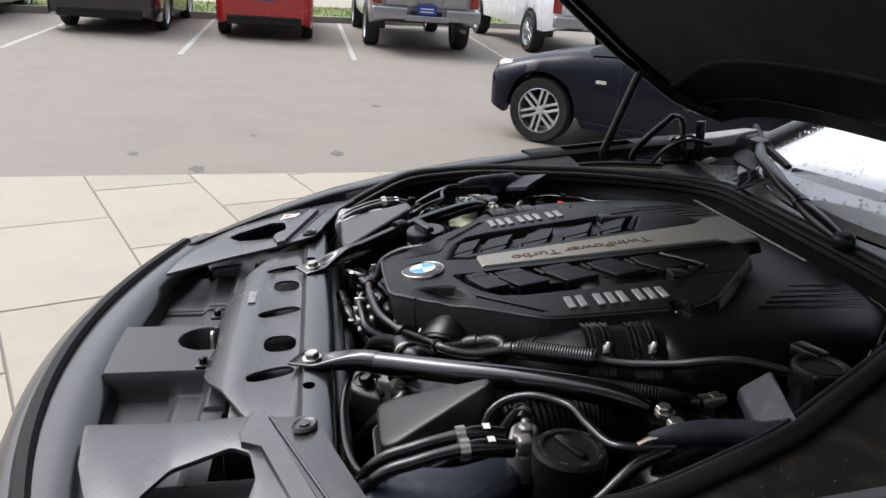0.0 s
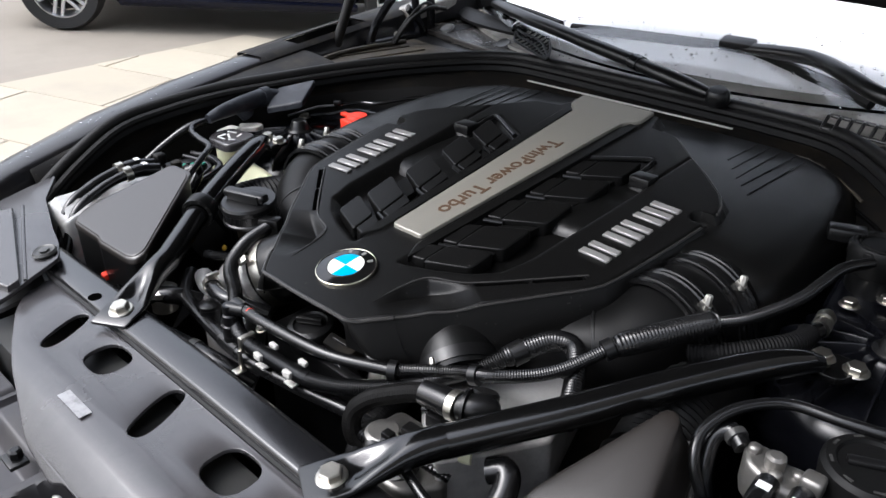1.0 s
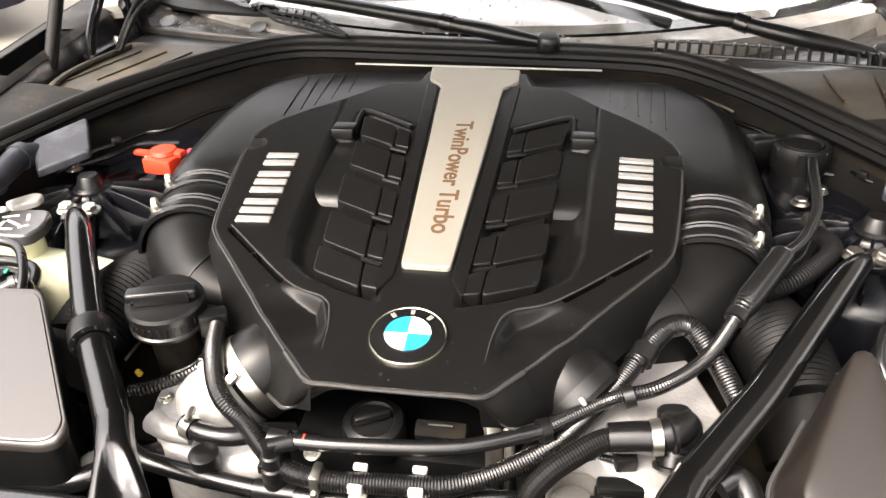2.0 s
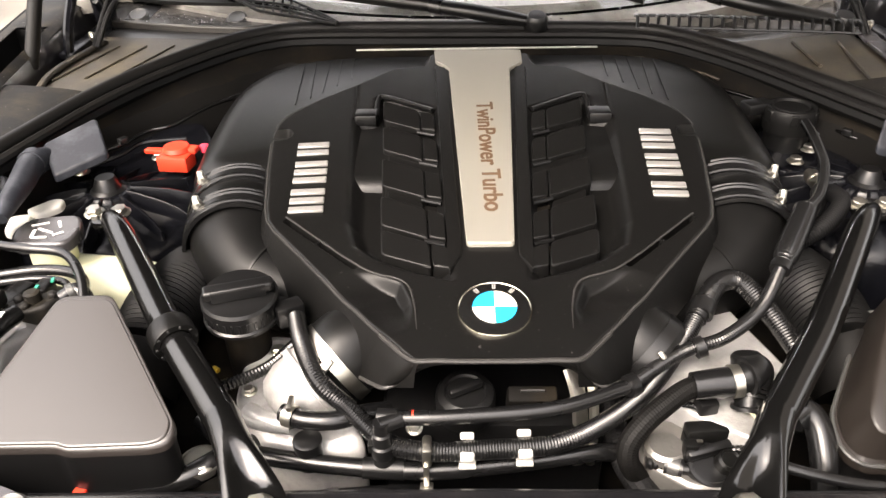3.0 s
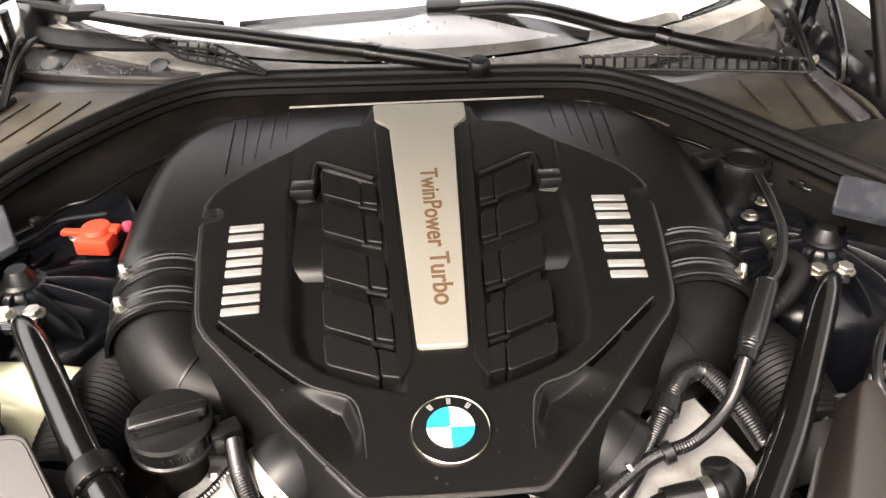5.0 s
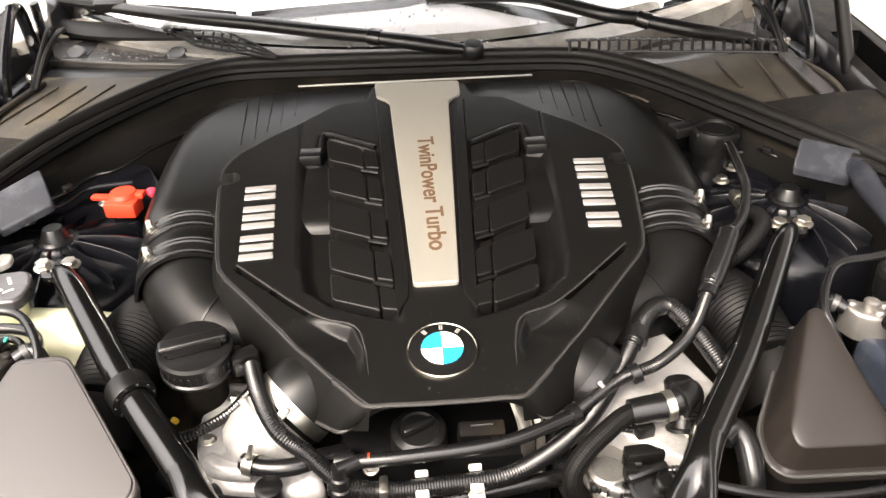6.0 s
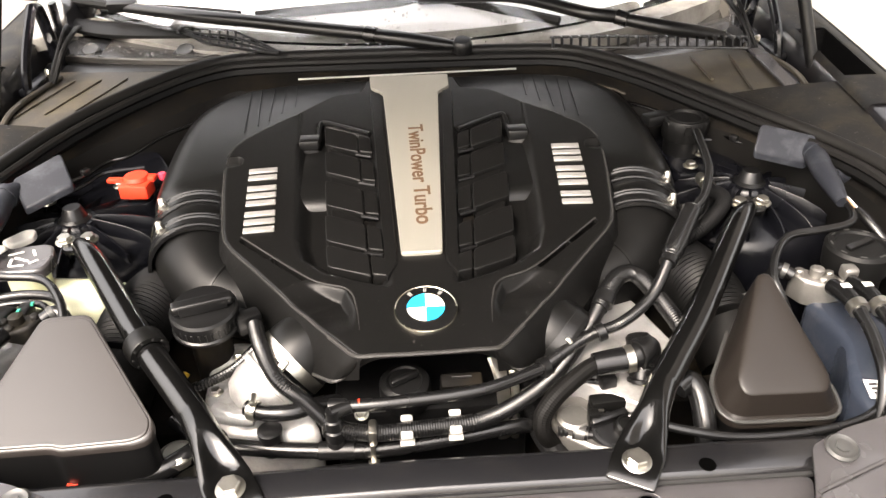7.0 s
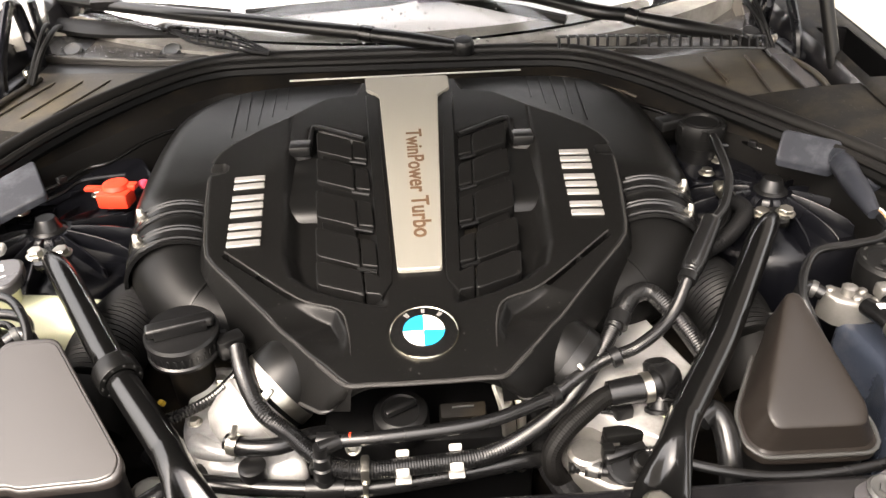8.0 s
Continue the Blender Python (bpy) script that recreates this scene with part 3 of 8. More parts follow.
# the navy sedan across the lane: its front left wheel stands at the point below
BLUE_YAW = 231
bm_ = Matrix.Rotation(radians(BLUE_YAW), 4, "Z")
off = bm_ @ Vector((2.09 - 0.61, 0.80, 0))
blue, bx, bw = vehicle("navy_sedan", "glossy navy blue sedan with silver paired-spoke wheels", "car", -5.99 - off.x, 2.74 - off.y, BLUE_YAW, 4.18, 1.80, 0.95, 1.42, 2.76, 0.32, P_BLUE, SEDAN_TOP, SEDAN_CAB, 6, 0.61)
for sg in (1, -1):
    lpart("head_lamp", box((0.34, 0.20, 0.15), 0.05, Matrix.Translation((bx - 0.24, sg * (bw - 0.20), 0.60)) @ Matrix.Rotation(radians(-sg * 24), 4, "Z"), 3), LAMPCLEAR, blue, "clear head lamp")
    lpart("side_repeater", box((0.10, 0.012, 0.034), 0.005, Matrix.Translation((0.88, sg * (bw + 0.001), 0.66))), LAMPCLEAR, blue, "clear side repeater lamp")
    lpart("sill", box((1.9, 0.03, 0.06), 0.012, Matrix.Translation((0.05, sg * (bw - 0.01), 0.24))), P_BLUE, blue)
    lpart("door_seam", box((0.006, 0.006, 0.6), 0, Matrix.Translation((0.70, sg * (bw + 0.0), 0.30))), INK, blue)

# ---- painted bay lines, kerb and verge ----
for (x0, y0), (x1, y1) in (((-10.54, -3.85), (-17, -4.2)), ((-10.9, -1.48), (-17.2, -1.7)), ((-11.41, 1.17), (-18, 1.1)), ((-12.43, 4.04), (-18.6, 4.1))):
    d = np.array((x1 - x0, y1 - y0))
    d = d / np.linalg.norm(d)
    nn = np.array((-d[1], d[0])) * 0.042
    pts = [(x0, y0) + nn, (x0, y0) - nn, (x1, y1) - nn, (x1, y1) + nn]
    ground_sheet("bay_line", [tuple(p) for p in pts], 0.004, LINE, "worn white painted parking bay line", "line")

patch_rng = random.Random(21)
for px, py, pr in [(-5.19, 0.72, 0.11), (-7.46, 1.22, 0.1), (-4.93, -0.9, 0.08), (-5.73, -0.02, 0.06), (-4.54, -0.35, 0.11)]:
    loop = [(px + pr * patch_rng.uniform(0.6, 1.1) * math.cos(0.52 * k), py + 0.6 * pr * patch_rng.uniform(0.6, 1.1) * math.sin(0.52 * k)) for k in range(12)]
    ground_sheet("asphalt_patch", loop, 0.004, STAINM, "small dark damp stain on the asphalt", "stain")

KO = np.array((-17.35, -0.9))
KD = np.array((-0.34, 0.94))
KN = np.array((-0.94, -0.34))


def kpt(a, b):
    return tuple(KO + KD * a + KN * b)


kerb = mesh_thing("kerb", prism([kpt(-30, 0), kpt(30, 0), kpt(30, 0.16), kpt(-30, 0.16)], lambda x, y: ground_z(x, y) + 0.14, 0.2, 0.02), KERB, "pale concrete kerb along the grass verge", "kerb", kind="structure")
verge = mesh_thing("verge", prism([kpt(-30, 0.164), kpt(30, 0.164), kpt(30, 3.4), kpt(-30, 3.4)], lambda x, y: ground_z(x, y) + 0.12, 0.2), GRASS, "grass verge behind the kerb", "grass", kind="structure")
rng = random.Random(5)
bm = bmesh.new()
for k in range(5000):
    px, py = kpt(rng.uniform(-13, 13), rng.uniform(0.18, 3.3))
    pz, h, a, w = ground_z(px, py) + 0.12, rng.uniform(0.04, 0.10), rng.uniform(0, 6.3), 0.012
    dx, dy = math.cos(a) * w, math.sin(a) * w
    bm.faces.new([bm.verts.new(q) for q in ((px - dx, py - dy, pz), (px + dx, py + dy, pz), (px + rng.uniform(-0.04, 0.04), py + rng.uniform(-0.04, 0.04), pz + h))])
mesh_thing("grass_blades", bm, GRASS, "short uneven grass on the verge", "grass", kind="stuff")
far_road = ground_sheet("road", [kpt(-60, 3.42), kpt(60, 3.42), kpt(60, 16), kpt(-60, 16)], 0.006, CONCRETE, "pale road beyond the grass verge", "road")


# ---- unseen wall, added to darken the bay's right side ----
mesh_thing("wall_east", box((0.3, 22.0, 7.0), 0.02, Matrix.Translation((5.2, 2.0, 3.0))), WALLM, "unseen dark wall added to shade the bay's right side", "wall", kind="structure")

# ---- the car whose engine bay is open ----
car = thing("car", (0, 2.2, ground_z(0, 2.2)), "black sedan with its hood raised, wet with rain", "car")


def crown(y):
    """Height of the fender's outer edge."""
    return float(np.interp(y, (0.2, 0.3, 0.45, 0.6, 0.8, 1.0, 1.2, 1.4, 1.6, 1.9, 2.4), (0.868, 0.89, 0.928, 0.963, 1.003, 1.037, 1.064, 1.086, 1.106, 1.13, 1.16)))


def fender_out(y):
    return float(np.interp(y, (0.2, 0.3, 0.45, 0.6, 0.8, 1.0, 1.2, 2.4), (0.605, 0.715, 0.835, 0.900, 0.942, 0.953, 0.954, 0.955)))


def fender_in(y):
    return float(np.interp(y, (0.2, 0.3, 0.45, 0.6, 0.8, 1.0, 1.2, 2.4), (0.54, 0.62, 0.705, 0.765, 0.79, 0.80, 0.805, 0.82)))


for sg in (-1, 1):
    rows = []
    for y in np.linspace(0.22, 2.4, 60):
        o, i, z = fender_out(y), fender_in(y), crown(y)
        rows.append([(sg * p, y, q) for p, q in ((i - 0.01, z - 0.03), (i - 0.004, z + 0.012), (i + 0.006, z + 0.024), (i + (o - i) * 0.5, z + 0.022), (o - 0.03, z + 0.008), (o, z - 0.02), (o + 0.015, z - 0.08), (o + 0.02, z - 0.2), (o + 0.005, z - 0.34), (o + 0.012, z - 0.45), (o - 0.02, 0.40))])
    sheet = grid(rows)
    gone = [f for f in sheet.faces if 1.285 < f.calc_center_median().y < 1.52 and fender_in(1.4) + 0.01 < abs(f.calc_center_median().x) < fender_in(1.4) + 0.07 and f.calc_center_median().z > crown(f.calc_center_median().y) + 0.018]
    bmesh.ops.delete(sheet, geom=gone, context="FACES")
    part("fender", sheet, PAINT, car, "glossy black front fender with rain drops", angle=60)
    shelf = grid([[(sg * (fender_in(y) + f), y, crown(y) + h) for f, h in ((-0.006, 0.018), (0.006, 0.0285), (0.035, 0.0285), (0.068, 0.028), (0.092, 0.0245), (0.096, 0.018))] for y in np.linspace(1.181, 1.88, 20)])
    gone = [f for f in shelf.faces if 1.285 < f.calc_center_median().y < 1.52 and 0.01 < abs(f.calc_center_median().x) - fender_in(1.4) < 0.066]
    bmesh.ops.delete(shelf, geom=gone, context="FACES")
    part("fender_shelf", shelf, DUSTP, car, "dusty brown-grey plastic shelf beside the hinge", angle=50)
    part("shelf_seam", tube([(sg * (fender_in(y) + 0.098), y, crown(y) + 0.020) for y in np.linspace(1.181, 1.88, 9)], 0.004, 8, 4), RUBBER, car, "black rubber seam along the fender")
    wheel_e = new("wheel")
    wheel_e.parent = car
    wheel_e.matrix_basis = car.matrix_basis.inverted() @ Matrix.Translation((sg * 0.80, 0.98, ground_z(sg * 0.8, 0.98) + 0.34)) @ Matrix.Rotation(radians(90), 4, "Y")
    lpart("tyre", ring([(0.22, -0.11), (0.31, -0.12), (0.335, -0.09), (0.34, 0), (0.335, 0.09), (0.31, 0.12), (0.22, 0.11)], 32), TYRE, wheel_e)
    # inner wing wall down from the gutter, with its flange
    rows = []
    for y in np.linspace(0.5, 1.62, 30):
        i, z = fender_in(y), crown(y)
        x1 = min(i - 0.012, 0.79)
        rows.append([(sg * p, y, q) for p, q in ((x1, z - 0.028), (x1 - 0.018, z - 0.03), (x1 - 0.022, z - 0.05), (x1 - 0.03, z - 0.12), (x1 - 0.07, z - 0.2), (x1 - 0.08, 0.55))])
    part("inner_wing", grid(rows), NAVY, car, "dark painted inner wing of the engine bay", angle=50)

rows = []
for x in np.linspace(-0.66, 0.66, 45):
    yo, yi = 0.046 + 0.33 * x * x, 0.160 + 0.25 * x * x
    zt = 0.872 + 0.03 * x * x
    rows.append([(x, yi + 0.03, zt - 0.01), (x, yi + 0.012, zt + 0.012), (x, yi - 0.02, zt + 0.014), (x, yo + 0.03, zt + 0.006), (x, yo, zt - 0.008), (x, yo - 0.02, zt - 0.05), (x, yo - 0.04, zt - 0.14), (x, yo - 0.045, zt - 0.3), (x, yo - 0.02, zt - 0.42), (x, yo + 0.05, 0.32)])
part("bumper", grid(rows), PAINT, car, "black front bumper with a rounded upper edge", angle=60)
rows = []
for x in np.linspace(-0.60, 0.60, 45):
    y = 0.030 + 0.33 * x * x
    rows.append([(x, y + 0.045, 0.884 + 0.03 * x * x), (x, y + 0.052, 0.893 + 0.03 * x * x), (x, y + 0.066, 0.893 + 0.03 * x * x), (x, y + 0.072, 0.884 + 0.03 * x * x)])
part("nose_seal", grid(rows), RUBBER, car, "rubber strip along the bumper's upper edge")

# hood, raised: sheet, inner frame and insulation
HS = 0.74


def hood_pt(s, x, lift=0.0):
    """A point of the raised hood: s from hinge edge (0) to front (1)."""
    run = 1.20
    y = 1.69 - run * s
    z = 1.15 + HS * run * s + 0.125 * (1 - abs(x / 0.8) ** 3.5) * (1 - 0.35 * s) + 0.02 * math.sin(math.pi * s)
    return Vector((x, y + lift * 0.59, z + lift * 0.80))


def hood_w(s):
    return float(np.interp(s, (0, 0.08, 0.25, 0.6, 0.85, 1.0), (0.66, 0.76, 0.80, 0.775, 0.72, 0.60)))


hood = part("hood", grid([[hood_pt(s, hood_w(s) * k, 0.045) for k in np.linspace(-1, 1, 25)] for s in np.linspace(0, 1, 30)]), PAINT, car, "raised black hood", angle=60)
part("hood_inner_panel", thicken(grid([[hood_pt(s, hood_w(s) * k * 0.995, 0.03) for k in np.linspace(-1, 1, 25)] for s in np.linspace(0.004, 0.996, 30)]), 0.022), MATTE, hood, "dark painted inner hood panel", angle=60)
part("insulation", thicken(grid([[hood_pt(s0 + (0.92 - s0) * f, hood_w(s0 + (0.92 - s0) * f) * k * 0.86, 0.012 + 0.004 * math.sin(9 * k) * math.sin(14 * f)) for k, s0 in ((k, 0.12 + 0.05 * (1 - k * k)) for k in np.linspace(-1, 1, 40))] for f in np.linspace(0, 1, 40)]), 0.018), INSUL, hood, "black felt sound insulation", angle=60)
part("insulation_edge", tube([hood_pt(0.12 + 0.05 * (1 - k * k), hood_w(0.2) * k * 0.86, 0.002) for k in np.linspace(-1, 1, 25)], 0.007, 8, 2), INSUL, hood, "thick pressed edge of the felt")
part("hood_rib", tube([hood_pt(0.055, 0.74 * k, 0.004) for k in np.linspace(-1, 1, 21)], 0.006, 8, 2, flat=0.6), NAVY, hood, "pressed rib along the hood's rear")
for sg in (-1, 1):
    part("frame_rail", tube([hood_pt(0.03, sg * 0.60, 0.004), hood_pt(0.10, sg * 0.70, -0.002), hood_pt(0.30, sg * 0.71, -0.002), hood_pt(0.6, sg * 0.69, 0.0)], 0.014, 8, 5, flat=0.5), NAVY, hood, "folded frame rail of the hood")
for sg in (-1, 1):
    part("edge_rail", tube([hood_pt(s, sg * hood_w(s) * 0.955, 0.004) for s in np.linspace(0.02, 0.97, 14)], 0.016, 8, 3, flat=0.7), NAVY, hood, "folded hood edge")
    part("hood_seal", tube([hood_pt(s, sg * hood_w(s) * 0.90, 0.0) for s in np.linspace(0.03, 0.95, 14)], 0.009, 8, 3), RUBBER, hood, "rubber hood edge seal")
    a, b = Vector((sg * 0.822, 1.392, 1.032)), Vector((sg * 0.744, 1.474, 1.352))
    mid = a.lerp(b, 0.155)
    strut = part("gas_strut", tube([mid, b], 0.0125, 14, 2), PLASTIC, car, "black gas strut holding the hood")
    part("piston_rod", tube([a, mid], 0.0055, 10, 2), ZINC, strut, "bright metal piston rod")
    part("strut_end", lathe([(0.0, -0.014), (0.011, -0.011), (0.013, 0), (0.011, 0.011), (0.0, 0.014)], 12, frame_at(a, b - a)), PLASTIC, strut)
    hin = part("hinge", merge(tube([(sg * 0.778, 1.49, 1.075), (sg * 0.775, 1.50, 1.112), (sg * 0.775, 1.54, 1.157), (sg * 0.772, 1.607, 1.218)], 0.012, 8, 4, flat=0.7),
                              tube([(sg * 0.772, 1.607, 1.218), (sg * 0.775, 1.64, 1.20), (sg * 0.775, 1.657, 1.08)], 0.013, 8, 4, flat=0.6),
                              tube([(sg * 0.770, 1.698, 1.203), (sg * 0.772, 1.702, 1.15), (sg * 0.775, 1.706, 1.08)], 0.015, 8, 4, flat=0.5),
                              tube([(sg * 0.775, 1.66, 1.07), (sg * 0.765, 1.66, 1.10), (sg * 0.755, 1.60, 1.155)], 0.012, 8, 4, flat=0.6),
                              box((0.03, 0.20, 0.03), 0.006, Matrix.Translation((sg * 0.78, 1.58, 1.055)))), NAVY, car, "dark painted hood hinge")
    hex_bolt((sg * 0.765, 1.57, 1.088), (-sg, 0, 0.3), 0.008, hin)
    part("hinge_wire", merge(*[tube([(sg * (0.735 + 0.012 * q), 1.72 - 0.02 * q, 1.14), (sg * (0.715 + 0.015 * q), 1.64, 1.155 + 0.01 * q), (sg * (0.725 + 0.01 * q), 1.58, 1.13), (sg * (0.745 + 0.008 * q), 1.54, 1.075)], 0.0055 - 0.001 * q, 8, 5) for q in range(2)]), RUBBER, hin, "black wiring at the hinge")

    ya, yb_ = 0.22 + 2.18 / 59 * 29, 0.22 + 2.18 / 59 * 35
    loop = [(fender_in(ya) + 0.006, ya), ((fender_in(ya) + fender_out(ya)) / 2, ya), ((fender_in(yb_) + fender_out(yb_)) / 2, yb_), (fender_in(yb_) + 0.006, yb_)]
    well = grid([[(sg * x, y, crown(y) + 0.023 - d) for x, y in loop + loop[:1]] for d in (0.0, 0.004, 0.11)])
    well.faces.new([well.verts.new((sg * x, y, crown(y) - 0.087)) for x, y in loop])
    part("strut_well", well, PLASTIC, car, "dark opening in the fender top for the strut")


# pale wet corner beside the hinge
part("corner_panel", prism(rounded([(-0.775, 1.66), (-0.825, 1.63), (-0.870, 1.80), (-0.895, 1.92), (-0.860, 1.95), (-0.815, 1.86), (-0.785, 1.78)], 0.012, 3), lambda x, y: crown(y) + 0.034, 0.03, 0.006, 3), WETTRIM, car, "pale wet panel at the windscreen's corner", angle=60)


# windscreen, cabin, roof
def screen_pt(x, h):
    yb = 1.605 + 0.52 * x * x
    return (x * (1 - 0.14 * h), yb + 0.92 * h, 1.108 + 0.02 * x * x + 0.50 * 0.92 * h + 0.03 * h * (1 - h))


rows = [[screen_pt(x, h) for x in np.linspace(-0.78, 0.78, 31)] for h in np.linspace(0, 1, 16)]
screen = part("windscreen", thicken(grid(rows), 0.006), GLASS, car, "sloping wet windscreen with a pale sheet added behind", angle=60)
screen.visible_shadow = False
# pale sheet added behind the glass; its colour supplies the windscreen's brightness
part("screen_backing", thicken(grid([[(x, y + 0.012, z - 0.022) for x, y, z in (screen_pt(x, h) for x in np.linspace(-0.75, 0.75, 25))] for h in np.linspace(0.03, 0.95, 14)]), 0.004), SCREEN_FILL, car, "pale sheet added behind the glass to brighten the windscreen", angle=60)
part("dashboard", merge(grid([[(x, 1.70 + 0.52 * x * x + d, 1.02 + 0.0 * d) for x in np.linspace(-0.76, 0.76, 12)] for d in np.linspace(-0.1, 0.6, 4)]),
                        grid([[(x, 2.30 + 0.52 * x * x, z) for x in np.linspace(-0.76, 0.76, 12)] for z in (1.02, 0.8, 0.5)])), CABIN, car, "dark grey dashboard behind the glass")
part("roof", thicken(grid([[(x * 0.86, 2.53 + 0.52 * x * x * (1 - k) + 1.3 * k, 1.565 + 0.03 * math.sin(k * 3) - 0.04 * x * x) for x in np.linspace(-0.78, 0.78, 12)] for k in np.linspace(0, 1, 8)]), 0.03), PAINT, car, "black roof")
# cabin sides, boot and rear wheels
rows = []
for y in list(np.linspace(2.38, 4.70, 34)) + [4.78, 4.82, 4.83]:
    w = float(np.interp(y, (2.38, 3.2, 4.2, 4.6, 4.78, 4.83), (0.955, 0.955, 0.93, 0.88, 0.80, 0.70)))
    z = float(np.interp(y, (2.38, 3.0, 3.9, 4.2, 4.6, 4.78, 4.83), (1.158, 1.165, 1.16, 1.135, 1.10, 1.04, 0.90)))
    side = [(w - 0.02, 0.40), (w + 0.012, z - 0.45), (w + 0.005, z - 0.34), (w + 0.02, z - 0.20), (w + 0.012, z - 0.08), (w - 0.02, z - 0.015), (w - 0.08, z), (w * 0.5, z + 0.012)]
    rows.append([(x, y, q) for x, q in side] + [(0.0, y, z + 0.016)] + [(-x, y, q) for x, q in side[::-1]])
shell = grid(rows)
shell.verts.ensure_lookup_table()
shell.faces.new(shell.verts[-len(rows[0]):])
part("rear_body", shell, PAINT, car, "black doors, rear wings and boot", angle=40)
glass_rear = [[(x * (0.70 + 0.10 * f), 3.83 + 0.46 * f - 0.08 * x * x * f, 1.545 - 0.40 * f - 0.03 * x * x) for x in np.linspace(-0.95, 0.95, 13)] for f in np.linspace(0, 1, 6)]
part("rear_window", thicken(grid(glass_rear), 0.006), DARKGLASS, car, "dark sloping rear window", angle=60)
for sg in (-1, 1):
    rows = []
    for k in np.linspace(0, 1, 14):
        foot, head = Vector((sg * 0.885, 2.05 + 2.02 * k, 1.16)), Vector((sg * 0.672, 2.72 + 1.12 * k, 1.548))
        rows.append([foot.lerp(head, f) + Vector((sg * 0.022 * math.sin(math.pi * f), 0, 0)) for f in np.linspace(0, 1, 6)])
    part("side_window", thicken(grid(rows), 0.006), DARKGLASS, car, "dark side glass", angle=60)
    part("door_pillar", tube([(sg * 0.893, 3.16, 1.15), (sg * 0.80, 3.21, 1.37), (sg * 0.69, 3.25, 1.545)], 0.026, 8, 4, flat=0.6), PAINT, car, "black door pillar")
    part("rear_pillar", tube([(sg * 0.86, 4.12, 1.15), (sg * 0.76, 3.98, 1.38), (sg * 0.675, 3.82, 1.545)], 0.040, 10, 4), PAINT, car, "black rear pillar")
    part("roof_rail", tube([(sg * 0.69, 2.72, 1.545), (sg * 0.685, 3.2, 1.572), (sg * 0.675, 3.82, 1.552)], 0.022, 8, 5), PAINT, car, "black roof edge")
    for y in (2.44, 3.22, 4.00):
        part("door_gap", tube([(sg * 0.944, y, 1.13), (sg * 0.977, y, 0.96), (sg * 0.962, y, 0.82), (sg * 0.97, y, 0.70), (sg * 0.945, y, 0.45)], 0.004, 6, 4), RUBBER, car, "dark door joint")
    for y in (3.05, 3.84):
        part("door_handle", tube([(sg * 0.972, y - 0.10, 0.985), (sg * 0.992, y - 0.07, 0.99), (sg * 0.992, y + 0.05, 0.99), (sg * 0.970, y + 0.08, 0.985)], 0.012, 8, 4), PAINT, car, "black door handle")
    part("tail_lamp", prism(rounded([(sg * 0.55, 4.79), (sg * 0.80, 4.74), (sg * 0.885, 4.62), (sg * 0.905, 4.60), (sg * 0.86, 4.80), (sg * 0.60, 4.845)], 0.01, 2), lambda x, y: 0.96, 0.15, 0.01), LAMPRED, car, "red tail lamp")
    rear = new("wheel")
    rear.parent = car
    rear.matrix_basis = car.matrix_basis.inverted() @ Matrix.Translation((sg * 0.81, 3.90, ground_z(sg * 0.81, 3.90) + 0.34)) @ Matrix.Rotation(radians(90), 4, "Y")
    lpart("tyre", ring([(0.22, -0.11), (0.31, -0.12), (0.335, -0.09), (0.34, 0), (0.335, 0.09), (0.31, 0.12), (0.22, 0.11)], 32), TYRE, rear)
    lpart("rim", lathe([(0.225, -0.02), (0.20, -0.06), (0.05, -0.03), (0.0, -0.03)], 24), ALLOY, rear)
    part("pillar", tube([(sg * 0.80, 1.93, 1.12), (sg * 0.745, 2.42, 1.37), (sg * 0.69, 2.86, 1.57)], 0.035, 10, 4), PAINT, car, "black windscreen pillar")
rngd = random.Random(11)
bm = bmesh.new()
ico = bmesh.new()
bmesh.ops.create_icosphere(ico, subdivisions=1, radius=1.0)
iv, jf = [v.co.copy() for v in ico.verts], [[v.index for v in f.verts] for f in ico.faces]
ico.free()
for k in range(1100):
    x, h = rngd.uniform(-0.74, 0.74), rngd.uniform(0.01, 0.42)
    p = Vector(screen_pt(x, h))
    r = rngd.choice((0.0012, 0.0016, 0.0022, 0.0032))
    nrm = Vector((0.0, -0.45, 0.89))
    mm = frame_at(p + nrm * r * 0.15, nrm) @ Matrix.Diagonal((r, r * rngd.uniform(0.9, 1.5), r * 0.75, 1))
    vs = [bm.verts.new(mm @ c) for c in iv]
    for fc in jf:
        bm.faces.new([vs[i] for i in fc])
mesh_thing("rain_drops", bm, DROPM, "clear rain drops on the windscreen", "rain drop", kind="stuff")


# ---- cowl, seal and bulkhead ----
def plate_holes(outline, holes, top, depth, bevel=0.0):
    """A plate with holes through it; top(x, y) is its upper face."""
    cu = bpy.data.curves.new("t", "CURVE")
    cu.dimensions, cu.fill_mode, cu.extrude, cu.bevel_depth, cu.bevel_resolution = "2D", "BOTH", depth / 2, bevel, 1
    for loop in (outline, *holes):
        sp = cu.splines.new("POLY")
        sp.points.add(len(loop) - 1)
        for p, (x, y) in zip(sp.points, loop):
            p.co = (x, y, 0, 1)
        sp.use_cyclic_u = True
    ob = bpy.data.objects.new("t", cu)
    me = bpy.data.meshes.new_from_object(ob)
    bm = bmesh.new()
    bm.from_mesh(me)
    bpy.data.objects.remove(ob)
    bpy.data.meshes.remove(me)
    bpy.data.curves.remove(cu)
    for v in bm.verts:
        v.co.z += top(v.co.x, v.co.y) - depth / 2 - bevel
    bmesh.ops.remove_doubles(bm, verts=bm.verts, dist=1e-6)
    return bm


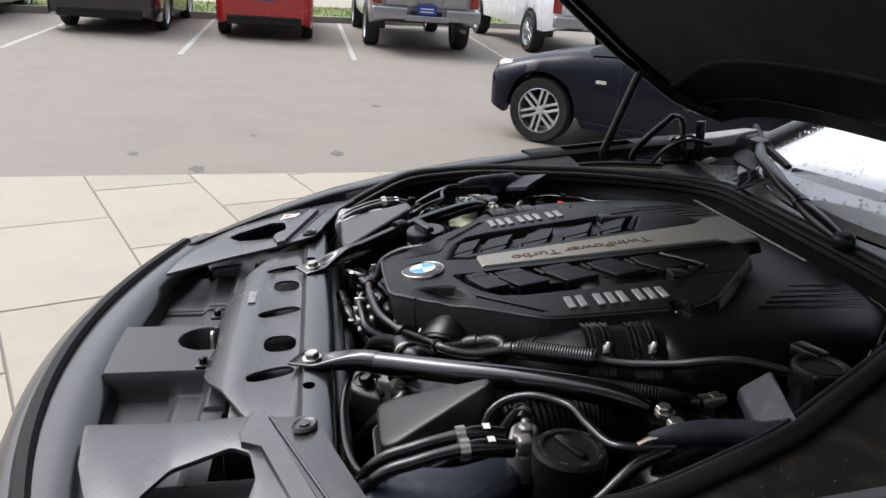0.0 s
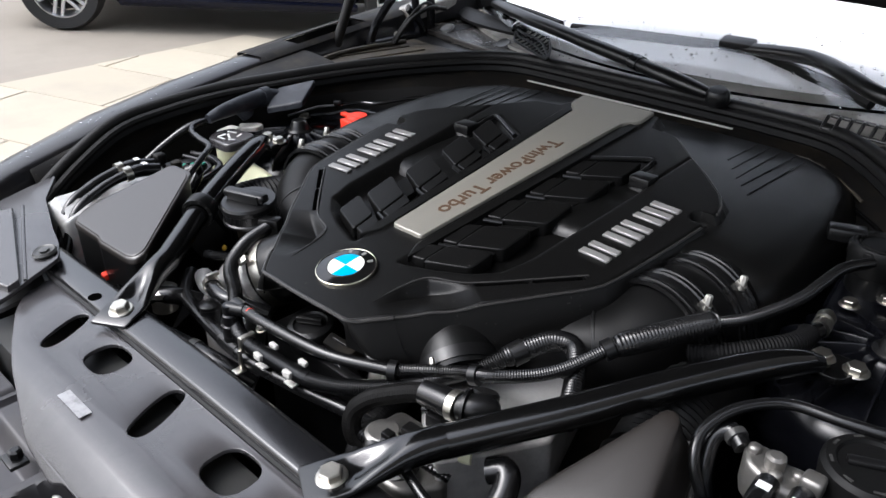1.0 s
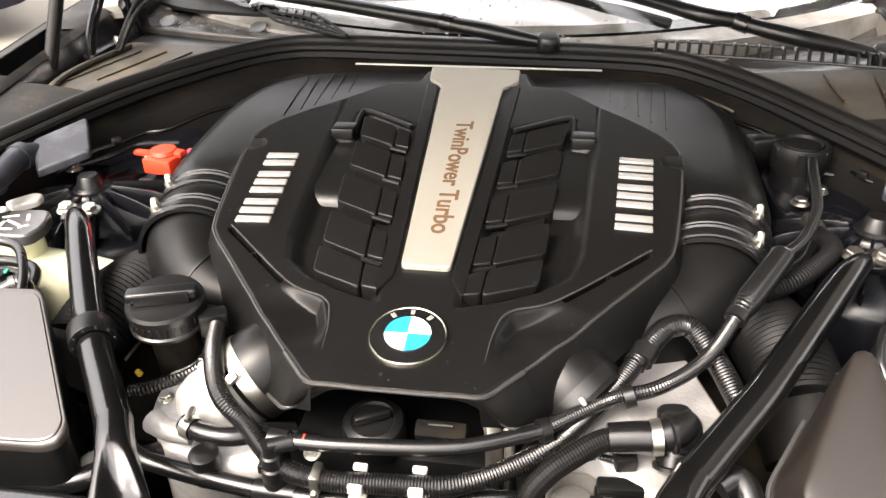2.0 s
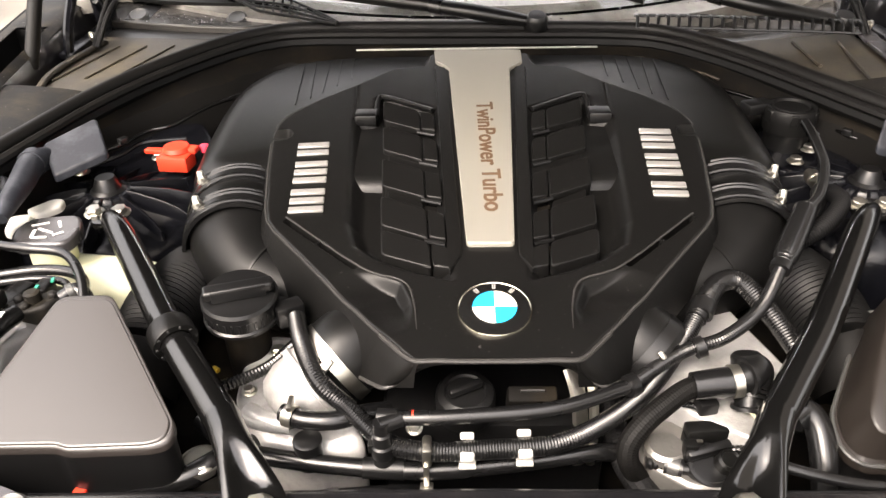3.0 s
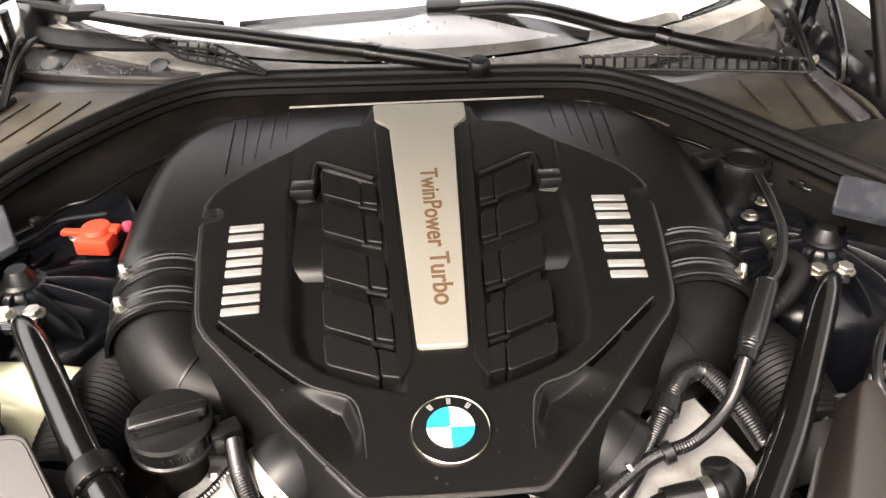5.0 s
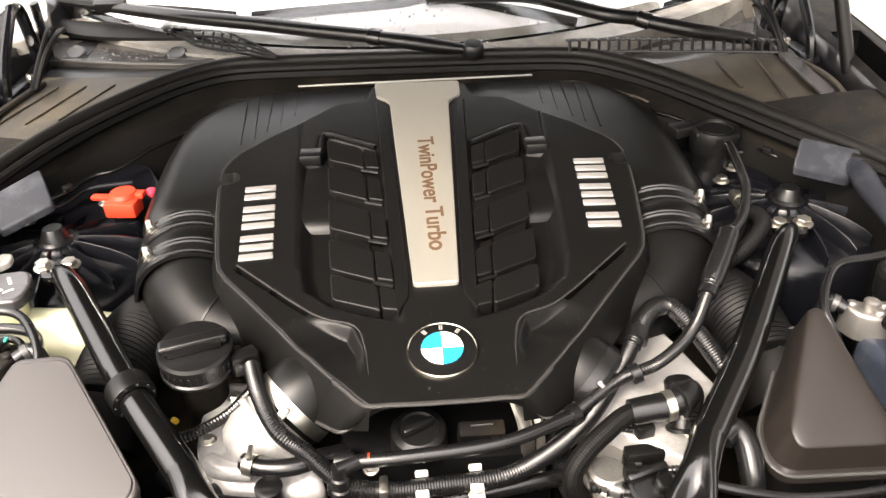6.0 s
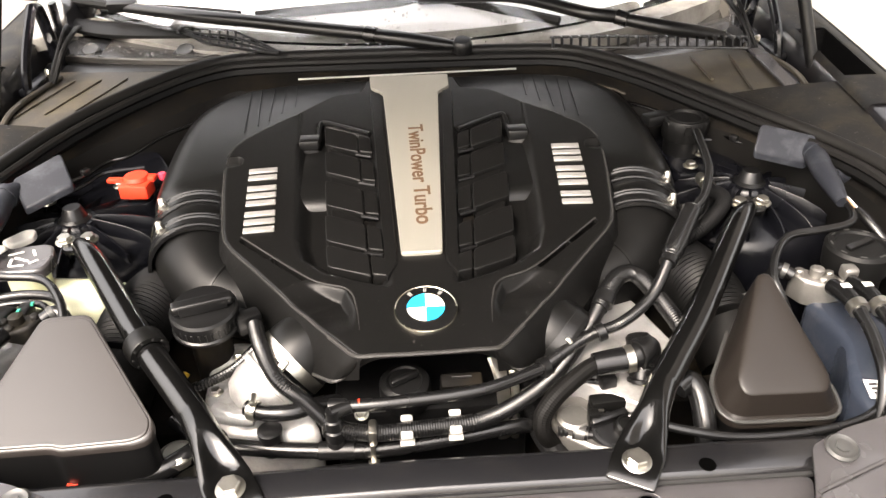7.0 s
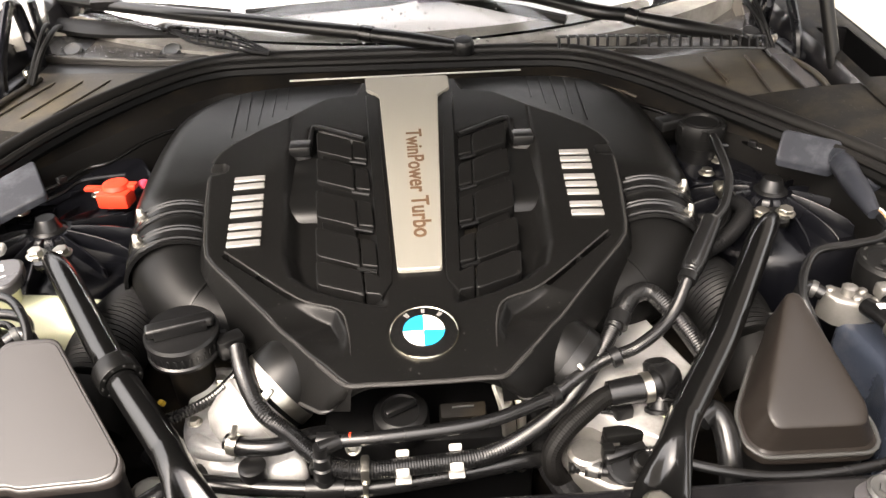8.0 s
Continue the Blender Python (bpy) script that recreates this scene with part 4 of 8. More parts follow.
def oval(x, y, a, b, turn=0.0, n=20):
    c, s = math.cos(radians(turn)), math.sin(radians(turn))
    pts = []
    for k in range(n):
        w = 2 * math.pi * k / n
        px, py = a * math.copysign(abs(math.cos(w)) ** 0.75, math.cos(w)), b * math.copysign(abs(math.sin(w)) ** 0.75, math.sin(w))
        pts.append((x + px * c - py * s, y + px * s + py * c))
    return pts


def seal_z(y):
    return min(1.10 + 0.05 * (y - 1.5), crown(y) + 0.04 - 0.3 * max(0.0, 0.78 - y))


SEAL_L = [(-0.725, 0.62), (-0.752, 0.70), (-0.768, 0.80), (-0.765, 0.90), (-0.735, 1.02), (-0.690, 1.165), (-0.645, 1.285), (-0.58, 1.40), (-0.49, 1.515), (-0.41, 1.575), (-0.33, 1.592), (-0.15, 1.588)]
SEAL_R = [(0.10, 1.578), (0.22, 1.572), (0.33, 1.555), (0.403, 1.508), (0.487, 1.413), (0.567, 1.293), (0.633, 1.188), (0.692, 1.092), (0.735, 0.995), (0.764, 0.885), (0.766, 0.80), (0.752, 0.70), (0.725, 0.62)]
seal_path = smooth_path([(x, y, seal_z(y)) for x, y in SEAL_L + SEAL_R], 5)


def inward(k):
    """The way into the bay, level, at a point of the seal."""
    a, b = seal_path[max(0, k - 1)], seal_path[min(len(seal_path) - 1, k + 1)]
    d = Vector((b[0] - a[0], b[1] - a[1], 0)).normalized()
    return Vector((d.y, -d.x, 0))


def along_seal(inset, drop):
    return [Vector(p) + inward(k) * inset + Vector((0, 0, -drop)) for k, p in enumerate(seal_path)]


seal = thing("bay_seal", seal_path[len(seal_path) // 2], "black rubber weather strip round the engine bay's rear", "seal")
part("lip", tube(along_seal(0.0, 0.012), 0.0125, 10, 1, smooth=False), SEAL, seal)
part("lip", tube(along_seal(0.019, 0.020), 0.008, 8, 1, smooth=False), SEAL, seal)
part("carrier", tube(along_seal(0.012, 0.035), 0.013, 8, 1, smooth=False), RUBBER, seal)
def skirt(inset, drop):
    """A line below the seal; the panel hugs it along the sides and leans in at the rear."""
    out = []
    for k, p in enumerate(seal_path):
        f = 0.28 + 0.72 * max(0.0, min(1.0, (p[1] - 1.24) / 0.22))
        out.append(Vector(p) + inward(k) * inset * f + Vector((0, 0, -drop)))
    return out


rows = list(zip(along_seal(-0.012, 0.03), along_seal(0.012, 0.034), skirt(0.035, 0.05), skirt(0.06, 0.062), skirt(0.085, 0.09), skirt(0.10, 0.16), skirt(0.105, 0.45)))
rngb = random.Random(9)
rows = [[Vector(p) + (Vector((0, 0, rngb.uniform(-0.0025, 0.0025))) if 1 < j < 5 else Vector()) for j, p in enumerate(r)] for r in rows]
part("felt_edge", tube([p + Vector((0, 0, rngb.uniform(-0.002, 0.002))) for p in skirt(0.052, 0.053) if 0.24 < p.x < 0.44 and p.y > 1.3], 0.0025, 6, 1, smooth=False), COWLM, seal, "torn brown felt edge below the seal")
mesh_thing("bulkhead_lower", grid([r[3:] for r in rows]), BLACKM, "bare black lower bulkhead", "panel", kind="structure", angle=60)
mesh_thing("bulkhead", grid([r[:4] for r in rows]), MATTE, "dark dusty bulkhead panel below the rubber seal", "panel", kind="structure", angle=60)

def seal_x(y, pts):
    a = sorted((q, p) for p, q in pts if abs(p) > 0.35)
    return float(np.interp(y, [q for q, p in a], [p for q, p in a]))


for sg, line in ((-1, SEAL_L), (1, SEAL_R)):
    rows = []
    for y in np.linspace(0.63, 1.30, 30):
        x0, x1 = abs(seal_x(y, line)) + 0.004, fender_in(y) - 0.002
        z0, z1 = seal_z(y) - 0.02, crown(y) + 0.014
        rows.append([(sg * (x0 + (x1 - x0) * f), y, z0 + (z1 - z0) * f + 0.004 * math.sin(math.pi * f)) for f in (0.0, 0.15, 0.4, 0.7, 0.9, 1.0)] + [(sg * (x1 + 0.002), y, z1 - 0.012)])
    part("side_panel", thicken(grid(rows), 0.006), DUSTP, car, "dusty grey plastic panel between seal and fender", angle=60)

cowl = thing("cowl", (0, 1.62, 1.06), "wet black plastic cowl below the windscreen", "cowl")
part("cowl_base", thicken(grid([[(x, y + 0.30 * x * x, 1.045 + 0.012 * math.sin(k * 2.2) + 0.03 * x * x) for k, y in enumerate(np.linspace(float(np.interp(abs(x), (0.0, 0.36, 0.42, 0.50), (1.605, 1.605, 1.54, 1.46))), 1.74, 8))] for x in np.linspace(-0.80, 0.80, 40)]), 0.01), WETPL, cowl, angle=60)
# the lip's pale base colour stands for sky glare on wet plastic
rows = []
for x in np.linspace(-0.80, 0.80, 40):
    yb = 1.605 + 0.52 * x * x
    f = 0.006 + 0.05 * min(1.0, (abs(x) / 0.45) ** 2)
    h = 0.02 * x * x
    rows.append([(x, yb + 0.045, 1.112 + h), (x, yb + 0.030, 1.0985 + h), (x, yb + 0.010, 1.0925 + h), (x, yb + 0.006 - f * 0.5, 1.0905 + h), (x, yb + 0.004 - f, 1.0885 + h), (x, yb + 0.002 - f * 1.02, 1.05)])
part("screen_trim", grid(rows), WETTRIM, cowl, "plastic lip along the glass, painted pale for sky glare", angle=60)
# dusty side covers with moulded grooves
for sg, outline in ((1, [(0.50, 1.475), (0.45, 1.535), (0.735, 1.585), (0.765, 1.40), (0.735, 1.24), (0.665, 1.165), (0.59, 1.28)]), (-1, [(-0.52, 1.55), (-0.40, 1.60), (-0.79, 1.63), (-0.79, 1.42), (-0.765, 1.25), (-0.715, 1.19), (-0.62, 1.40)])):
    cov = part("side_cover", prism(rounded(outline, 0.02), lambda x, y: 1.068 + 0.03 * (y - 1.5), 0.02, 0.006), COWLM, cowl, "brown dusty plastic side cover")
    for k in range(3 if sg < 0 else 0):
        x0 = sg * (0.60 + 0.055 * k)
        part("groove", tube([(x0, 1.56, 1.0715), (x0 + sg * 0.055, 1.40 - 0.01 * k, 1.0665)], 0.0018, 6, 2), COWLM, cov)
    part("edge_rib", tube([(sg * 0.745, 1.58, 1.075), (sg * 0.775, 1.40, 1.072), (sg * 0.74, 1.235, 1.066)], 0.006, 8, 5), COWLM, cov)
part("cowl_flange", prism(rounded([(0.821, 1.880), (0.847, 1.908), (0.839, 1.824), (0.794, 1.624), (0.761, 1.523), (0.741, 1.320), (0.715, 1.311), (0.730, 1.513), (0.771, 1.726)], 0.008, 3), lambda x, y: 1.080, 0.006, 0.002), TRAY, cowl, "grey plastic flange beside the hinge")
for p, q in (((0.605, 1.529, 1.071), (0.601, 1.389, 1.071)), ((0.689, 1.524, 1.071), (0.655, 1.304, 1.071)), ((0.751, 1.545, 1.071), (0.725, 1.309, 1.071))):
    part("ridge", tube([p, q], 0.0035, 6, 2), COWLM, cowl, "moulded ridge")
# left bar with two plugs
bar = part("cowl_bar", prism(rounded([(-0.850, 1.854), (-0.710, 1.841), (-0.523, 1.793), (-0.419, 1.733), (-0.341, 1.664), (-0.423, 1.648), (-0.475, 1.629), (-0.590, 1.646), (-0.786, 1.694)], 0.010, 3), lambda x, y: 1.086, 0.014, 0.005, 3), WETPL, cowl, "wet grey plastic bar with round plugs", angle=50)
part("cowl_step", prism(rounded([(-0.81, 1.62), (-0.42, 1.585), (-0.36, 1.60), (-0.40, 1.70), (-0.80, 1.74)], 0.01, 3), lambda x, y: 1.0715, 0.03, 0.004), PLASTIC, cowl, "black step below the bar")
for x, y in ((-0.721, 1.709), (-0.500, 1.675)):
    # the niche is a dark plate on the bar, its shade put into colour
    part("niche", prism([(x - 0.025, y - 0.012), (x + 0.025, y - 0.012), (x + 0.024, y + 0.075)] + [(x - 0.004 + 0.026 * math.cos(radians(a)), y + 0.080 + 0.022 * math.sin(radians(a))) for a in range(10, 171, 20)] + [(x - 0.030, y + 0.075)], lambda px, py: 1.0872, 0.001), PLASTIC, bar, "thin dark plate painting the shade of an arched niche")
    part("plug", lathe([(0.021, 0), (0.021, 0.005), (0.017, 0.008), (0.013, 0.006), (0.0, 0.006)], 20, frame_at((x, y + 0.006, 1.0875), (0, -0.5, 1))), GREYBAND, bar, "round grey plug")
part("screen_strip", thicken(grid([[Vector(a).lerp(Vector(b), f) + Vector((0, 0, 0.006 * math.sin(math.pi * f))) for f in (0.0, 0.3, 0.7, 1.0)] for a, b in zip(smooth_path([(-0.992, 2.054, 1.116), (-0.852, 1.923, 1.116), (-0.721, 1.857, 1.116), (-0.589, 1.816, 1.116), (-0.494, 1.778, 1.116)], 5), smooth_path([(-0.952, 1.994, 1.104), (-0.838, 1.875, 1.104), (-0.732, 1.798, 1.104), (-0.630, 1.764, 1.104), (-0.495, 1.743, 1.104)], 5))]), 0.008), RUBBER, cowl, "black strip at the windscreen's foot")


def comb_grille(top, n, drop, parent):
    """A rail with a row of curved bars hanging forward from it."""
    rail = smooth_path(top, 6)
    b = [tube(rail, 0.0034, 8, 1, smooth=False), tube([Vector(p) + Vector((0, -0.027, -drop)) for p in rail], 0.003, 8, 1, smooth=False)]
    for k in range(n + 1):
        f = k / n * (len(rail) - 1)
        i = min(int(f), len(rail) - 2)
        p = Vector(rail[i]).lerp(Vector(rail[i + 1]), f - i)
        b.append(tube([p, p + Vector((0.002, -0.014, 0.001)), p + Vector((0.001, -0.022, -drop * 0.5)), p + Vector((0, -0.028, -drop))], 0.0034, 6, 3))
    return part("grille", merge(*b), PLASTIC, parent, "black open air intake grille")


comb_grille([(0.309, 1.577, 1.112), (0.412, 1.569, 1.112), (0.518, 1.552, 1.112), (0.623, 1.536, 1.112), (0.711, 1.518, 1.112)], 21, 0.016, cowl)
GU = smooth_path([(-0.521, 1.764, 1.116), (-0.475, 1.747, 1.116), (-0.427, 1.735, 1.116), (-0.386, 1.707, 1.116), (-0.344, 1.658, 1.116), (-0.307, 1.607, 1.116), (-0.271, 1.552, 1.116)], 4)
GL = smooth_path([(-0.494, 1.720, 1.112), (-0.454, 1.663, 1.112), (-0.411, 1.632, 1.112), (-0.374, 1.611, 1.112), (-0.341, 1.590, 1.112), (-0.308, 1.570, 1.112), (-0.273, 1.550, 1.112)], 4)
lattice = [tube([Vector(a).lerp(Vector(b), f) for a, b in zip(GU, GL)], 0.0028, 6, 1, smooth=False) for f in (0.0, 0.34, 0.67, 1.0)]
for k in range(0, len(GU), 2):
    a, b = Vector(GU[k]), Vector(GL[k])
    lattice.append(tube([a, a.lerp(b, 0.5) + Vector((-0.004, 0, -0.003)), b], 0.0026, 6, 3))
part("grille", merge(*lattice), RUBBER, cowl, "curved black open grille")


def wiper(root, arm, blade, pivot, label):
    """An arm in two lengths: a thick root with its pivot, a knuckle, and a flat arm out to the blade's clip."""
    w = thing("windscreen_wiper", pivot, label, "wiper", "windscreen wipers")
    part("root", tube(root, [0.011, 0.018, 0.0195, 0.0175][-len(root):], 14, 8, flat=0.75), PLASTIC, w, "thick wet black arm root")
    a, b = Vector(root[-1]), Vector(arm[0])
    part("knuckle", tube([a.lerp(b, -0.15), a.lerp(b, 0.5), a.lerp(b, 1.15)], 0.0195, 12, 2, flat=0.8), HOSE, w, "black hinge knuckle")
    part("arm", tube(arm, [0.0165] * (len(arm) - 1) + [0.0145], 12, 8, flat=0.85), PLASTIC, w, "wet black wiper arm")
    part("pivot", lathe([(0.022, -0.01), (0.022, 0.008), (0.016, 0.016), (0.0, 0.017)], 18, frame_at(pivot, (0, -0.3, 1))), PLASTIC, w, "round black pivot cap")
    part("blade", tube(blade, 0.010, 8, 6, flat=1.2), RUBBER, w, "rubber wiper blade")
    c = Vector(arm[-1])
    part("blade_clip", box((0.07, 0.032, 0.026), 0.006, frame_at(c - Vector((0, 0, 0.006)), (0, -0.3, 1)), 2), PLASTIC, w, "black blade clip")


wiper([(0.115, 1.558, 1.108), (0.055, 1.565, 1.116), (-0.008, 1.571, 1.126), (-0.069, 1.587, 1.132)], [(-0.087, 1.593, 1.134), (-0.209, 1.627, 1.142), (-0.332, 1.674, 1.148), (-0.486, 1.735, 1.152), (-0.669, 1.843, 1.15)], [(-1.011, 2.027, 1.15), (-0.825, 1.934, 1.15), (-0.676, 1.861, 1.146), (-0.513, 1.8, 1.146), (-0.381, 1.751, 1.142)], (0.115, 1.558, 1.108), "wet black wiper resting low on the windscreen")
wiper([(0.694, 1.538, 1.105), (0.626, 1.542, 1.118), (0.544, 1.532, 1.136), (0.464, 1.553, 1.15)], [(0.447, 1.563, 1.154), (0.381, 1.565, 1.164), (0.317, 1.615, 1.172), (0.252, 1.671, 1.176), (0.19, 1.704, 1.174), (0.063, 1.736, 1.162)], [(-0.343, 1.741, 1.142), (-0.195, 1.739, 1.148), (-0.035, 1.74, 1.154), (0.064, 1.754, 1.152), (0.25, 1.714, 1.13), (0.346, 1.671, 1.118)], (0.694, 1.538, 1.105), "second black wiper with a curved arm")


# ---- engine cover ----
W_Y = (0.676, 0.692, 0.750, 0.812, 0.862, 0.902, 0.922, 0.950, 1.05, 1.11, 1.160, 1.180, 1.205, 1.25, 1.287, 1.345, 1.354, 1.375, 1.40)
W_X = (0.083, 0.100, 0.150, 0.202, 0.242, 0.275, 0.287, 0.294, 0.309, 0.316, 0.317, 0.311, 0.297, 0.253, 0.210, 0.152, 0.10, 0.092, 0.088)


def cover_w(y):
    return float(np.interp(y, W_Y, W_X))


def seg_dist(x, y, ax, ay, bx, by):
    t = max(0.0, min(1.0, ((x - ax) * (bx - ax) + (y - ay) * (by - ay)) / ((bx - ax) ** 2 + (by - ay) ** 2)))
    return math.hypot(x - ax - t * (bx - ax), y - ay - t * (by - ay)), t


def step(v, soft):
    t = max(0.0, min(1.0, v / soft * 0.5 + 0.5))
    return t * t * (3 - 2 * t)


WELL = [(0.196, 1.176), (0.170, 1.182), (0.167, 1.238), (0.158, 1.250), (0.076, 1.204), (0.048, 0.808), (0.095, 0.824), (0.135, 0.844), (0.164, 0.870), (0.177, 0.915)]
CREASE = [(0.262, 0.925), (0.157, 0.826), (0.104, 0.800), (0.090, 0.765), (0.085, 0.722)]


def inside(x, y, poly):
    """Signed distance to a polygon's edge, positive within it."""
    d, ins = 9.0, False
    for k in range(len(poly)):
        (ax, ay), (bx, by) = poly[k], poly[(k + 1) % len(poly)]
        d = min(d, seg_dist(x, y, ax, ay, bx, by)[0])
        if (ay > y) != (by > y) and x < (bx - ax) * (y - ay) / (by - ay) + ax:
            ins = not ins
    return d if ins else -d


def cover_h(x, y):
    """Height of the cover's upper skin."""
    a = abs(x)
    z = cover_z(x, y)
    well = inside(a, y, WELL)
    z -= 0.021 * step(well - 0.004, 0.013)
    # facet outside the crease, stepped down along it and rising again to the rim
    if y < 0.95 and a > 0.02:
        best, side = 9.0, -1
        for k in range(len(CREASE) - 1):
            (ax, ay), (bx, by) = CREASE[k], CREASE[k + 1]
            d, t = seg_dist(a, y, ax, ay, bx, by)
            if d < best:
                cr = (bx - ax) * (y - ay) - (by - ay) * (a - ax)
                best, side = d, cr
        if side > 0 and y < 0.925:
            along = max(0.0, min(1.0, ((0.157 - a) * 0.5 + 0.826 - y) / 0.14))
            z -= 0.0165 * math.sin(math.pi * along ** 0.85) ** 1.7 * step(best - 0.006, 0.006) * max(0.0, 1 - max(0.0, best - 0.012) / 0.055)
    d, t = seg_dist(a, y, 0.2600, 0.9195, 0.1605, 0.8265)
    if 0.0 < t < 0.47 or 0.51 < t < 1.0:
        z -= 0.020 * (1 - step(d - 0.0034, 0.0018))
    # seam across the wing, open screw notch in the side
    if 1.176 < y < 1.292:
        z -= 0.0030 * (1 - step(abs(a - 0.197 - 0.062 * (y - 1.176)) - 0.0016, 0.0024))
    z -= 0.030 * (1 - step(seg_dist(a, y, 0.302, 1.133, 0.34, 1.133)[0] - 0.0125, 0.003))
    if y < 0.70:
        z -= 0.25 * (0.70 - y) ** 1.5
    rim = cover_w(y) - a
    z -= 0.005 * max(0.0, 1 - rim / 0.006) ** 2
    return z


cover = thing("engine_cover", (0, 1.0, 1.0), "matte black moulded engine cover with silver trim", "engine cover")
ys = np.linspace(0.676, 1.40, 340)
NX = 301
rows = []
for y in ys:
    w = cover_w(y)
    top = [(w * k, y, cover_h(w * k, y)) for k in np.linspace(-1, 1, NX)]
    drop = float(np.interp(y, (0.676, 0.70, 0.80, 1.0, 1.15, 1.2, 1.4), (0.030, 0.055, 0.060, 0.045, 0.04, 0.013, 0.012)))
    out = float(np.interp(y, (0.676, 0.72, 1.4), (0.004, 0.024, 0.010)))
    skirt = [(w + out * 0.45, y, top[-1][2] - drop * 0.35), (w + out, y, top[-1][2] - drop)]
    rows.append([(-x, yy, z) for x, yy, z in skirt[::-1]] + top + skirt)
part("skin", grid(rows), COVER, cover, "finely grained black plastic skin", angle=28)

# rim beads whose pale colour carries the edge highlight
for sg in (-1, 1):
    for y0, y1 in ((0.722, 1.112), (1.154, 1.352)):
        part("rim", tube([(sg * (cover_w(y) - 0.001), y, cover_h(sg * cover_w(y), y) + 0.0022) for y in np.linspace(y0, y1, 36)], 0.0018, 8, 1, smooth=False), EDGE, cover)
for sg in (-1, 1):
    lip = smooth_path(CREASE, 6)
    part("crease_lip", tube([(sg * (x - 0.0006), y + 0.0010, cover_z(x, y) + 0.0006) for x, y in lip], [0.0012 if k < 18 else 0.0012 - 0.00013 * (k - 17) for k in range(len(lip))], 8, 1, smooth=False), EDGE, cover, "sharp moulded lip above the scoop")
# turned down front edge with a bead above and below
edge_y = [0.720, 0.700, 0.688, 0.679, 0.677, 0.676, 0.676, 0.676, 0.677, 0.679, 0.688, 0.700, 0.720]
edge_x = [-cover_w(0.720), -cover_w(0.700), -cover_w(0.688), -0.084, -0.06, -0.03, 0.0, 0.03, 0.06, 0.084, cover_w(0.688), cover_w(0.700), cover_w(0.720)]
upper = smooth_path([(x, y, cover_h(x, y) + 0.0008) for x, y in zip(edge_x, edge_y)], 5)
low_x = [-0.155, -0.130, -0.120, -0.106, -0.072, -0.035, 0.0, 0.035, 0.072, 0.106, 0.120, 0.130, 0.155]
low_y = [0.724, 0.697, 0.688, 0.690, 0.708, 0.708, 0.708, 0.708, 0.708, 0.690, 0.688, 0.697, 0.724]
low_z = [0.950, 0.960, 0.965, 0.970, 0.982, 0.987, 0.988, 0.987, 0.982, 0.970, 0.965, 0.960, 0.950]
lower = smooth_path(list(zip(low_x, low_y, low_z)), 5)
part("front_skirt", thicken(grid([[Vector(u).lerp(Vector(v), f) + Vector((0, -0.004 * math.sin(math.pi * f), 0)) for f in (0.0, 0.15, 0.35, 0.6, 0.85, 1.0)] for u, v in zip(upper, lower)]), 0.002), COVER, cover, "turned down front edge", angle=60)
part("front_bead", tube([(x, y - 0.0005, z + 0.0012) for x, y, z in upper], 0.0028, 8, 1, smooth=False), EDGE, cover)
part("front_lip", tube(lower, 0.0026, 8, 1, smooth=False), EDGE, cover)

